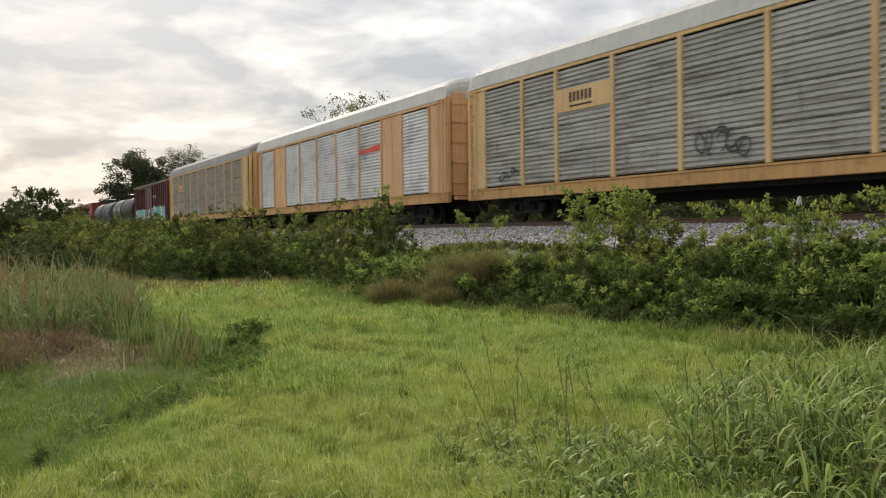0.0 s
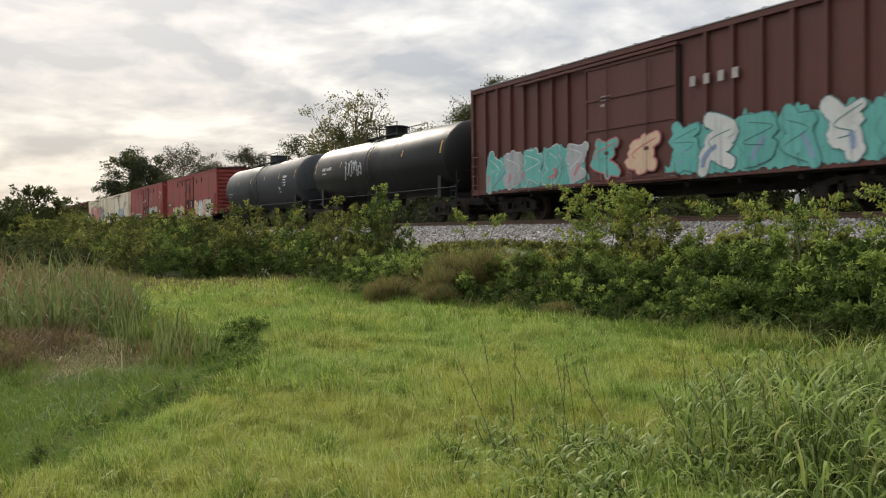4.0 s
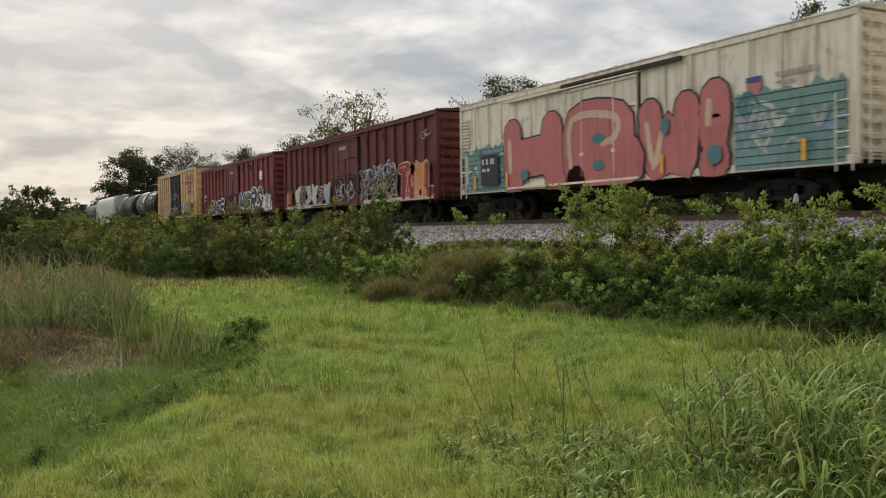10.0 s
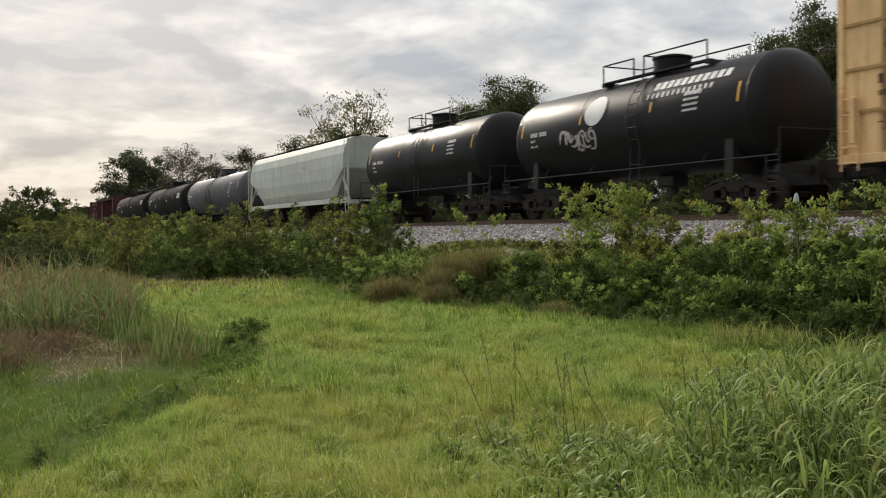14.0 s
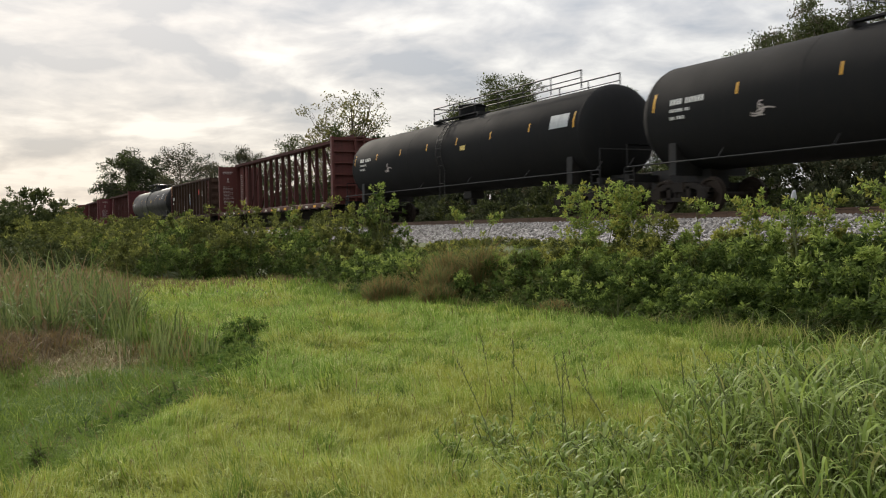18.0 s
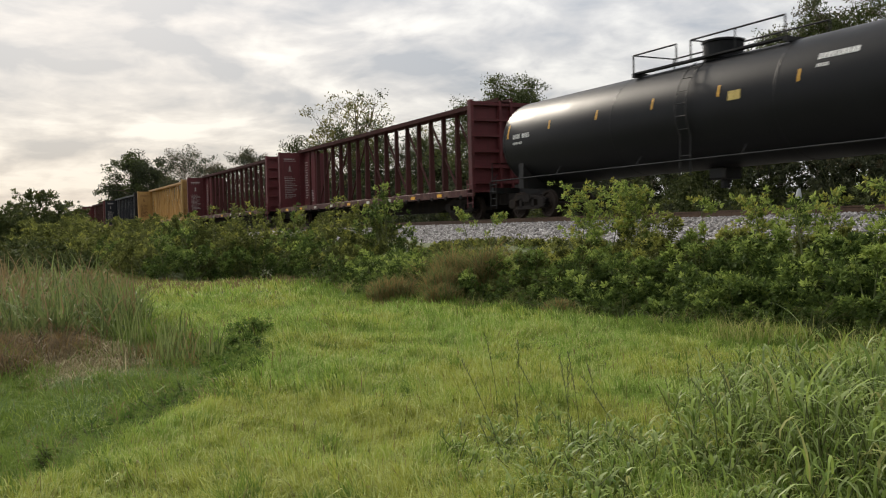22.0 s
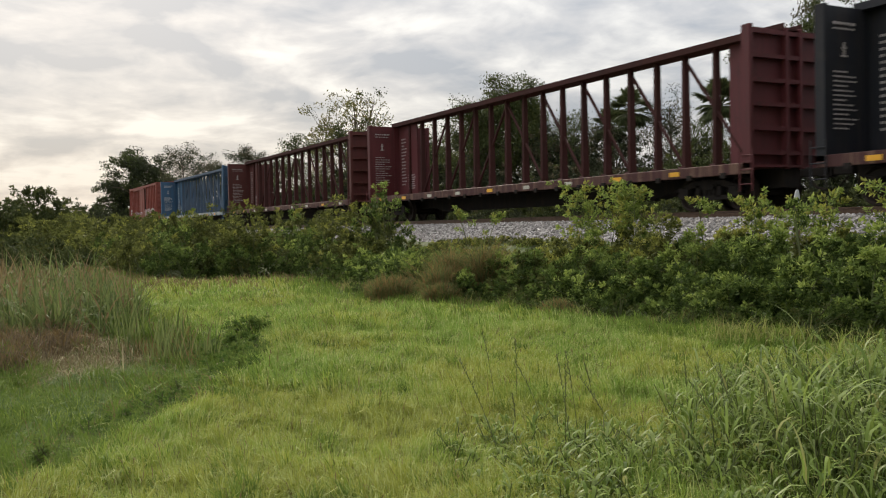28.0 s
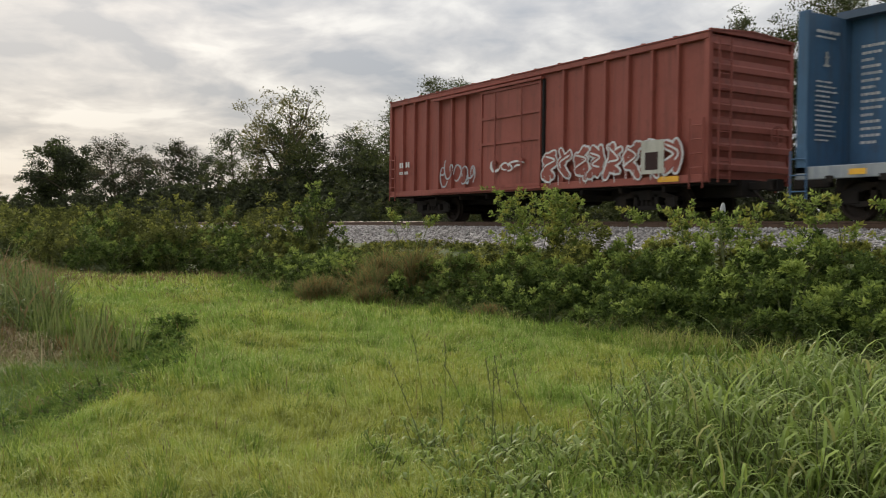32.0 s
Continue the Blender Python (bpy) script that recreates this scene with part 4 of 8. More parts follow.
    end_wall(car, hl - 0.06, bottom + 0.14, top - 0.08, mat, ridges)
    # grab irons and ladders at both near corners
    for x in (hl - 0.32, -hl + 0.32):
        for y in (-HALF - 0.05, HALF + 0.05):
            ladder(car, x, y, bottom - 0.15, bottom + 1.55, mat, "x", 0.42, 5)
    for s in (1, -1):
        ladder(car, s * (hl + 0.10), -s * 1.1, bottom, top - 0.1, mat, "y", 0.42)
    g = Geo()
    g.spin([(0.0, 0.26), (0.03, 0.28), (0.03, 0.22), (0.0, 0.26)], 14, "x")
    g.box(0, 0.02, -0.27, 0.27, -0.02, 0.02).box(0, 0.02, -0.02, 0.02, -0.27, 0.27)
    part("brake_wheel", g, mat, car, loc=(hl + 0.16, 0.75, bottom + 1.2))
    # floor frame
    g = Geo().box(-hl, hl, -0.32, 0.32, 0.62, bottom + 0.1).box(-hl + 0.1, hl - 0.1, -1.40, 1.40, bottom - 0.04, bottom + 0.1)
    for i in range(9):
        x = -hl * 0.8 + 1.6 * hl * i / 8
        g.box(x - 0.05, x + 0.05, -1.4, 1.4, bottom - 0.18, bottom)
    if belly:
        # deep fish-belly side sill
        for y in (-HALF + 0.02, HALF - 0.09):
            vs = [(-hl + 3.2, y, bottom + 0.02), (-hl + 4.8, y, bottom - belly), (hl - 4.8, y, bottom - belly), (hl - 3.2, y, bottom + 0.02)]
            vs += [(a, b + 0.07, c) for a, b, c in vs]
            g.add(vs, [(0, 1, 2, 3), (7, 6, 5, 4), (0, 4, 5, 1), (1, 5, 6, 2), (2, 6, 7, 3)])
    part("underframe", g, M["truck_steel"], car)
    g = Geo()
    g.spin([(-0.5, 0.0), (-0.45, 0.2), (0.45, 0.2), (0.5, 0.0)], 12, "x")
    g.v = [(a + 1.0, b + 0.75, c + 0.72) for a, b, c in g.v]
    part("brake_reservoir", g, M["truck_steel"], car)
    part("brake_valve", Geo().box(-1.2, -0.6, -0.9, -0.5, 0.5, 0.85, c=0.03), M["truck_steel"], car)
    running_gear(car, hl + 0.5, hl - truck_in)
    return car, hl


def corrugated_mesh(key, mat, n):
    """A unit screen of n horizontal ridges: x 0..1, z 0..1, outwards to -y."""
    def make():
        prof = [(0.0, 0.0)]
        for i in range(n):
            z = i / n
            prof += [(-0.010, z + 0.10 / n), (-0.055, z + 0.30 / n), (-0.055, z + 0.66 / n), (-0.010, z + 0.80 / n)]
        prof += [(0.0, 1.0)]
        g = Geo().sheet(prof, 0.0, 1.0)
        return g.mesh("screen_panel", mat)
    return once(("screen", mat.name, n, key), make)


def autorack(name, front, rear, label, bays, steel, screen, rows, solid=(), post_w=0.20, roof=None):
    """Closed two-deck car carrier. bays: edges in metres behind the front; solid: bays of plain sheet."""
    car, hl = car_base(name, front, rear, label, "autorack")
    z0, z1, zr = 1.02, 4.93, 5.90
    z_s = 1.28
    # near-black core: the shade behind the screens is put into its colour
    part("body", Geo().box(-hl + 0.25, hl - 0.25, -HALF + 0.10, HALF - 0.10, z0 + 0.05, z1), M["gap_dark"], car, "near-black box for the unlit inside behind the screens")
    for y in (-HALF, HALF - 0.14):
        g = Geo().box(-hl, hl, y, y + 0.14, 0.84, z_s - 0.10, c=0.015).box(-hl, hl, y - 0.02, y + 0.16, z_s - 0.10, z_s - 0.04)
        part("side_sill", g, M["rack_sill"], car, "rust-stained yellow side sill")
    each_box("top_rail", [(-hl + 0.1, hl - 0.1, y, y + 0.10, z1 - 0.12, z1) for y in (-HALF - 0.01, HALF - 0.09)], steel, car, 0.01)
    # rounded roof
    prof = [(-HALF - 0.03, z1)]
    for i in range(11):
        a = math.pi * i / 10
        prof.append((-math.cos(a) * (HALF + 0.02) * (0.98 if 0 < i < 10 else 1), z1 + 0.05 + (zr - z1 - 0.05) * math.sin(a) ** 0.55))
    prof.append((HALF + 0.03, z1))
    rf = Geo()
    n = len(prof)
    rings = [(x, k) for x, k in ((-hl + 0.10, 0.55), (-hl + 0.16, 0.80), (-hl + 0.32, 0.95), (-hl + 0.55, 1.0), (hl - 0.55, 1.0), (hl - 0.32, 0.95), (hl - 0.16, 0.80), (hl - 0.10, 0.55))]
    rf.add([(x, y, z1 + (z - z1) * k) for x, k in rings for y, z in prof], [(k * n + i, k * n + (i + 1) % n, (k + 1) * n + (i + 1) % n, (k + 1) * n + i) for k in range(len(rings) - 1) for i in range(n)] + [tuple(range(n))[::-1], tuple(range((len(rings) - 1) * n, len(rings) * n))])
    roof = roof or M["rack_roof"]
    part("roof", rf, roof, car, "pale galvanised ridged roof")
    n = int(2 * hl / 1.25)
    def seam():
        ribs = Geo()
        for (ya, za), (yb, zb) in zip(prof[1:-1], prof[2:-1]):
            ribs.add([(-0.03, ya, za + 0.008), (0.03, ya, za + 0.008), (0.03, yb, zb + 0.008), (-0.03, yb, zb + 0.008)], [(0, 1, 2, 3)])
        return ribs.mesh("roof_seam", roof)
    for i in range(n + 1):
        part("roof_seam", once(("roof_seam", roof.name), seam), None, car, loc=(-hl + 0.6 + (2 * hl - 1.2) * i / n, 0, 0))
    edges = [hl - b for b in bays]
    pm = rib_mesh(steel.name, post_w, 0.07, z1 - z_s - 0.08, steel)
    for x in edges:
        for s in (-1, 1):
            o = part("side_post", pm, None, car, loc=(x, s * (HALF - 0.03), z_s - 0.03))
            if s > 0:
                o.rotation_euler = (0, 0, math.pi)
    gap = 0.012
    hgt = (z1 - 0.16 - z_s - 0.02 - gap * (rows - 1)) / rows
    for i, (a, b) in enumerate(zip(edges, edges[1:])):
        x0, x1 = min(a, b) + post_w * 0.32, max(a, b) - post_w * 0.32
        for s in (-1, 1):
            if i in solid:
                g = Geo().box(x0, x1, *sorted((s * (HALF - 0.10), s * (HALF - 0.02))), z_s - 0.03, z1 - 0.13, c=0.01)
                g.box(x0, x1, *sorted((s * (HALF - 0.02), s * (HALF - 0.008))), (z_s + z1) / 2 - 0.03, (z_s + z1) / 2 + 0.03)
                if x1 - x0 > 1.6:
                    g.box((x0 + x1) / 2 - 0.03, (x0 + x1) / 2 + 0.03, *sorted((s * (HALF - 0.02), s * (HALF - 0.006))), z_s, z1 - 0.15)
                part("plain_panel", g, steel, car)
                continue
            for r in range(rows):
                o = part("screen_panel", corrugated_mesh("u", screen, 24 // rows), None, car, loc=(x0, -(HALF - 0.055), z_s + 0.01 + r * (hgt + gap)))
                o.scale = (x1 - x0, 1, hgt)
                if s > 0:
                    o.location = (x1, HALF - 0.055, z_s + 0.01 + r * (hgt + gap))
                    o.rotation_euler = (0, 0, math.pi)
    # ends: folded doors in a frame
    for s in (1, -1):
        each_box("end_frame", [(*sorted((s * (hl - 0.30), s * (hl - 0.02))), y, y + 0.14, z0, z1 + 0.1) for y in (-HALF + 0.02, HALF - 0.16)], steel, car, 0.02)
        for k in range(4):
            y = -1.35 + k * 0.675
            g = Geo().box(*sorted((s * (hl - 0.14 - 0.07 * (k % 2)), s * (hl - 0.08 - 0.07 * (k % 2)))), y + 0.02, y + 0.655, z0 + 0.1, z1 + 0.25, c=0.01)
            for zz in (1.6, 2.4, 3.2, 4.0, 4.7):
                g.box(*sorted((s * (hl - 0.09 - 0.07 * (k % 2)), s * (hl - 0.05 - 0.07 * (k % 2)))), y + 0.04, y + 0.635, zz, zz + 0.07)
            part("end_door", g, M["rack_yellow"] if steel is not M["rack_tan"] else steel, car)
        ladder(car, s * (hl - 0.5), -HALF - 0.06, 0.9, z1, steel, "x", 0.40)
        g = Geo().box(*sorted((s * (hl - 0.02), s * (hl + 0.25))), -1.3, 1.3, 0.95, 1.08)
        part("end_sill", g, steel, car)
    g = Geo().box(-hl + 0.2, hl - 0.2, -0.35, 0.35, 0.50, 0.95).box(-hl + 3.6, hl - 3.6, -1.3, 1.3, 0.72, 0.92)
    part("underframe", g, M["truck_steel"], car)
    running_gear(car, hl + 0.35, hl - 3.3)
    return car, hl


def tank_car(name, front, rear, label, mat, dome_at=0.5, rail_len=3.4, stripes=6, long_rail=False, band=None, r=1.49, zc=2.64):
    """front and rear: where the straight shell meets its dished heads."""
    car, hs = car_base(name, front, rear, label, "tank car")
    b = 0.72
    hl = hs + b + 0.45
    prof = []
    for i in range(9):
        a = math.pi / 2 * i / 8
        prof.append((-hs - b * math.cos(a), r * math.sin(a) + 1e-4))
    prof += [(-hs * 0.34, r), (hs * 0.34, r)]
    for i in range(8, -1, -1):
        a = math.pi / 2 * i / 8
        prof.append((hs + b * math.cos(a), r * math.sin(a) + 1e-4))
    g = Geo().spin(prof, 40, "x")
    g.v = [(x, y, z + zc) for x, y, z in g.v]
    part("tank", g, mat, car, "", True)
    # weld bands
    for x in (-hs, -hs * 0.34, hs * 0.34, hs):
        g = Geo().spin([(-0.03, r - 0.004), (-0.02, r + 0.005), (0.02, r + 0.005), (0.03, r - 0.004)], 40, "x")
        part("weld_band", g, mat, car, "", True, (x, 0, zc))
    if band:
        g = Geo().spin([(band - 0.45, r + 0.004), (band + 0.45, r + 0.005)], 40, "x")
        g.v = [(x, y, z + zc) for x, y, z in g.v]
        part("spill_stain", g, M["tank_black"], car, "black spill stain round the middle", True)
    # manway, fittings and platform
    cx = hs * (1 - 2 * dome_at)
    top = zc + r
    g = Geo().spin([(top - 0.1, 0.54), (top + 0.40, 0.54), (top + 0.42, 0.58), (top + 0.47, 0.58), (top + 0.53, 0.35), (top + 0.55, 0.0)], 20, "z")
    g.v = [(x + cx, y, z) for x, y, z in g.v]
    part("manway_dome", g, mat, car)
    g = Geo()
    hw = rail_len / 2
    for y in (-0.72, 0.5):
        g.box(cx - hw, cx + hw, y, y + 0.22, top - 0.02, top + 0.03)
    for s in (-1, 1):
        g.box(cx + s * hw - 0.06, cx + s * hw + 0.06, -0.8, 0.8, top - 0.12, top + 0.0)
    part("platform", g, M["black_steel"], car)
    rails = [(cx - hw, cx - hw * 0.35), (cx - hw * 0.15, cx + hw)] if not long_rail else [(cx - hw, cx + hs * 0.92)]
    rt = top + 0.52
    for x0, x1 in rails:
        for y in (-0.78, 0.78):
            g = Geo().path([(x0, y, top - 0.05), (x0, y, rt), (x1, y, rt), (x1, y, top - 0.05)], 0.024, 6)
            if long_rail:
                g.tube((x0, y, top + 0.28), (x1, y, top + 0.28), 0.018, 5)
            k = max(1, int((x1 - x0) / 1.6))
            for i in range(1, k):
                g.tube((x0 + (x1 - x0) * i / k, y, top - 0.05), (x0 + (x1 - x0) * i / k, y, rt), 0.02, 5)
            part("handrail", g, M["black_steel"], car)
        part("cross_rail", Geo().tube((x0, -0.78, rt), (x0, 0.78, rt), 0.024, 6), M["black_steel"], car)
    for s in (-1, 1):
        g = Geo()
        pts = [(cx, s * (r * math.sin(a) + 0.10), zc + r * math.cos(a) + 0.05) for a in (0.5, 0.8, 1.1, 1.35, 1.57, 1.8, 2.05)] + [(cx, s * 1.45, 0.95)]
        for dx in (-0.2, 0.2):
            g.path([(p[0] + dx, p[1], p[2]) for p in pts], 0.02, 5)
        for p, q in zip(pts, pts[1:]):
            m = (Vector(p) + Vector(q)) / 2
            g.tube((m.x - 0.2, m.y, m.z), (m.x + 0.2, m.y, m.z), 0.016, 5)
        part("ladder", g, M["black_steel"], car)
    # saddles, sills, long side rail
    for s in (-1, 1):
        g = Geo()
        g.box(*sorted((s * (hs - 1.2), s * (hl - 0.0))), -0.34, 0.34, 0.66, 1.25)
        g.prism([(-1.30, 1.02), (1.30, 1.02), (1.28, 1.95), (0.9, 1.42), (-0.9, 1.42), (-1.28, 1.95)], s * (hs - 0.75) - 0.14, s * (hs - 0.75) + 0.14)
        g.box(*sorted((s * (hl - 0.30), s * (hl - 0.10))), -1.45, 1.45, 0.92, 1.12)
        part("saddle", g, M["black_steel"], car)
        g = Geo()
        for y in (-1.42, 1.42):
            g.path([(s * (hl - 0.2), y, 1.1), (s * (hl - 0.2), y, 2.0)], 0.02, 5)
            g.path([(s * (hl - 0.2), -1.42, 2.0), (s * (hl - 0.2), 1.42, 2.0)], 0.02, 5)
        ladder(car, s * (hl - 0.35), -1.48, 0.35, 1.35, M["black_steel"], "x", 0.40, 4)
        part("end_rail", g, M["black_steel"], car)
    g = Geo()
    for y in (-1.46, 1.46):
        g.tube((-hl + 0.2, y, 1.36), (hl - 0.2, y, 1.36), 0.022, 5)
        for i in range(6):
            x = (-hl + 0.3) + (2 * hl - 0.6) * i / 5
            g.tube((x, y, 1.36), (x, y * 0.86, 1.62), 0.014, 4)
    part("side_rail", g, M["black_steel"], car)
    g = Geo().box(cx - 0.3, cx + 0.3, -0.3, 0.3, 0.85, 1.2, c=0.05)
    g.tube((cx, 0, 0.62), (cx, 0, 0.9), 0.14, 10)
    part("outlet_valve", g, M["black_steel"], car)
    # upright reflector strips on the near flank, following its curve
    for i in range(stripes):
        x = -hs + 0.25 + (2 * hs - 0.5) * i / max(1, stripes - 1)
        for s in (-1, 1):
            g = Geo()
            hgt = 0.15 if 0 < i < stripes - 1 else 0.26
            for a0 in np.linspace(-hgt / r, hgt / r, 5)[:-1]:
                a1 = a0 + 2 * hgt / r / 4
                rr = r + 0.008
                z00 = 0.25
                g.add([(x - 0.028, s * rr * math.cos(a0 + z00), zc + rr * math.sin(a0 + z00)), (x + 0.028, s * rr * math.cos(a0 + z00), zc + rr * math.sin(a0 + z00)),
                       (x + 0.028, s * rr * math.cos(a1 + z00), zc + rr * math.sin(a1 + z00)), (x - 0.028, s * rr * math.cos(a1 + z00), zc + rr * math.sin(a1 + z00))], [(0, 1, 2, 3)])
            part("reflector", g, M["amber"], car, "amber reflective strip")
    running_gear(car, hl + 0.25, hs - 0.75)
    return car, hs


def tank_marks(car, x, ang, rows, mat, r=1.49, zc=2.64, h=0.2, w=0.13, gap=0.05, label=""):
    """Lettering bars laid on the near flank of a tank; ang: height round the shell, in radians over the middle."""
    g = Geo()
    rr = r + 0.009
    if h < 0.4:
        h, w, gap = h * 0.78, w * 0.62, gap * 0.8
    for i, line in enumerate(rows):
        k = 1.0 if i == 0 else 0.55
        a = ang - i * h * 1.25 / r
        cx = x
        for ch in line:
            if ch != " ":
                m = 4 if h * k > 0.3 else 1
                for q in range(m):
                    lo, hi = a + h * k / r * q / m, a + h * k / r * (q + 1) / m
                    pts = [(cx, lo), (cx + w * k, lo), (cx + w * k, hi), (cx, hi)]
                    g.add([(px, -rr * math.cos(pa), zc + rr * math.sin(pa)) for px, pa in pts], [(0, 1, 2, 3)])
            cx += (w + gap) * k
    return tagged(part("lettering", g, mat, car), label, kind="stuff")


def hopper_car(front, rear):
    car, hl = car_base("covered_hopper", front, rear, "pale grey covered hopper car with rounded sides", "hopper car")
    mat = M["hopper"]
    top, r = 4.45, 1.56
    side = [(-1.20, 1.35), (-1.45, 1.8), (-1.55, 2.4), (-1.56, 3.0), (-1.52, 3.6), (-1.38, 4.05), (-1.12, 4.36), (-0.9, 4.45)]
    prof = side + [(-a, b) for a, b in side[::-1]]
    x0 = hl - 0.9
    # the body's ends slope in below
    g = Geo()
    n = len(prof)
    rings = []
    for x, lift in ((-hl + 0.7, 1.0), (-hl + 0.72, 0.95), (-hl + 2.6, 0.0), (hl - 2.6, 0.0), (hl - 0.72, 0.95), (hl - 0.7, 1.0)):
        rings.append([(x, y, max(z, 1.35 + lift * 1.55)) for y, z in prof])
    vs = [p for ring in rings for p in ring]
    fs = [(k * n + i, k * n + (i + 1) % n, (k + 1) * n + (i + 1) % n, (k + 1) * n + i) for k in range(len(rings) - 1) for i in range(n)]
    fs += [tuple(range(n))[::-1], tuple(range((len(rings) - 1) * n, len(rings) * n))]
    g.add(vs, fs)
    part("body", g, mat, car)
    g = Geo()
    for y in (-1.50, 1.40):
        g.box(-hl + 0.1, hl - 0.1, y, y + 0.10, 1.12, 1.36, c=0.015)
    part("side_sill", g, mat, car)
    g = Geo()
    for s in (-1, 1):
        g.box(-hl + 0.6, hl - 0.6, *sorted((s * 0.55, s * 0.95)), top + 0.04, top + 0.08)
        for i in range(12):
            x = -hl + 0.8 + (2 * hl - 1.6) * i / 11
            g.tube((x, s * 0.95, top - 0.15), (x, s * 0.95, top + 0.06), 0.02, 4)
    part("running_board", g, M["truck_steel"], car, "dark steel grating walkway")
    for i in range(8):
        x = -hl + 1.8 + (2 * hl - 3.6) * i / 7
        g = Geo().spin([(top - 0.04, 0.42), (top + 0.12, 0.42), (top + 0.18, 0.36), (top + 0.2, 0.0)], 14, "z")
        g.v = [(a + x, b, c) for a, b, c in g.v]
        part("hatch", g, mat, car)
    for i in range(3):
        x = -hl * 0.55 + hl * 0.55 * i
        g = Geo()
        vs = [(x - 1.5, -1.2, 1.4), (x + 1.5, -1.2, 1.4), (x + 1.5, 1.2, 1.4), (x - 1.5, 1.2, 1.4), (x - 0.4, -0.5, 0.42), (x + 0.4, -0.5, 0.42), (x + 0.4, 0.5, 0.42), (x - 0.4, 0.5, 0.42)]
        g.add(vs, [(0, 1, 5, 4), (1, 2, 6, 5), (2, 3, 7, 6), (3, 0, 4, 7), (4, 5, 6, 7)])
        part("discharge_chute", g, M["truck_steel"], car)
    for s in (-1, 1):
        g = Geo()
        for y in (-1.45, 1.45):
            g.tube((s * (hl - 0.35), y, 1.1), (s * (hl - 0.55), y * 0.9, 4.35), 0.06, 6)
            g.tube((s * (hl - 0.15), y, 1.2), (s * (hl - 1.6), y * 0.9, 3.0), 0.05, 6)
        g.box(*sorted((s * (hl - 0.35), s * (hl - 0.0))), -1.5, 1.5, 1.05, 1.25)
        part("end_post", g, mat, car)
        ladder(car, s * (hl - 0.30), -1.54, 0.5, 4.3, mat, "x", 0.42)
        ladder(car, s * (hl - 0.05), 1.1, 1.0, 4.3, mat, "y", 0.42)
    g = Geo().box(-hl, hl, -0.33, 0.33, 0.66, 1.1)
    part("underframe", g, M["truck_steel"], car)
    marks(car, -hl + 2.0, 2.3, ["iiii", "iiiii"], M["mark_dim"], y=-1.57)
    marks(car, 2.0, 3.1, ["iiii i", "iii"], M["mark_dim"], y=-1.57)
    running_gear(car, hl + 0.4, hl - 2.0)
    return car


def gondola(front, rear):
    car, hl = car_base("high_side_gondola", front, rear, "dark brown rusted high-sided open gondola car", "gondola")
    mat = M["gondola"]
    top, bottom = 3.85, 1.0
    g = Geo()
    for s in (-1, 1):
        g.box(-hl, hl, *sorted((s * (HALF - 0.16), s * (HALF - 0.13))), bottom, top)
        g.box(*sorted((s * (hl - 0.06), s * hl)), -HALF + 0.1, HALF - 0.1, bottom + 0.1, top)
    g.box(-hl, hl, -1.45, 1.45, bottom, bottom + 0.08)
    part("body", g, mat, car)
    g = Geo()
    for y in (-HALF - 0.01, HALF - 0.13):
        g.box(-hl, hl, y, y + 0.14, top - 0.10, top + 0.04, c=0.015).box(-hl, hl, y, y + 0.14, bottom - 0.1, bottom + 0.14, c=0.015)
    part("top_chord", g, mat, car)
    me = rib_mesh(mat.name, 0.17, 0.15, top - bottom - 0.2, mat)
    for i in range(14):
        x = -hl + 0.12 + (2 * hl - 0.24) * i / 13
        part("side_post", me, None, car, loc=(x, -HALF + 0.13, bottom + 0.1))
        part("side_post", me, None, car, loc=(x, HALF - 0.13, bottom + 0.1)).rotation_euler = (0, 0, math.pi)
    end_wall(car, hl, bottom + 0.1, top, mat, 5)
    for s in (-1, 1):
        for y in (-HALF - 0.05, HALF + 0.05):
            ladder(car, s * (hl - 0.35), y, bottom - 0.2, top - 0.2, M["beam_brown"], "x", 0.42)
    g = Geo().box(-hl, -hl + 0.5, -HALF - 0.012, -HALF - 0.006, 2.9, 3.8)
    part("rusty_corner", g, M["rack_tan"], car, "bare orange rusty corner plate")
    part("underframe", Geo().box(-hl, hl, -0.35, 0.35, 0.6, bottom), M["truck_steel"], car)
    marks(car, -hl + 0.75, 2.55, ["iiii", "iii"], M["marking"], h=0.26, w=0.14)
    rng = random.Random(8)
    for x, z, w, h, m in ((-3.1, 2.82, 0.30, 0.28, "logo_red"), (-2.3, 1.75, 0.2, 0.4, "mark_dim"), (3.0, 2.95, 0.42, 0.40, "logo_red"), (4.05, 2.75, 0.18, 0.5, "mark_dim"), (-2.6, 1.6, 0.3, 0.14, "mark_dim"), (3.6, 2.7, 0.12, 0.5, "mark_dim"), (5.2, 1.9, 0.5, 0.10, "rack_tan"), (2.2, 1.35, 0.4, 0.10, "rack_tan")):
        g = Geo()
        pts = outline_blob(rng, x, z, w, h, 12)
        g.add([(a, -HALF + 0.120, b) for a, b in pts], [tuple(range(12))])
        part("paint_patch", g, M[m], car)
    part("poster", Geo().box(-0.35, 0.12, -HALF + 0.112, -HALF + 0.118, 2.30, 2.92), M["spray_silver"], car, "scuffed pale pasted notice")
    part("poster", Geo().box(-0.33, 0.10, -HALF + 0.111, -HALF + 0.117, 2.02, 2.28), M["spray_blue"], car, "faded blue pasted notice")
    running_gear(car, hl + 0.4, hl - 1.9)
    return car


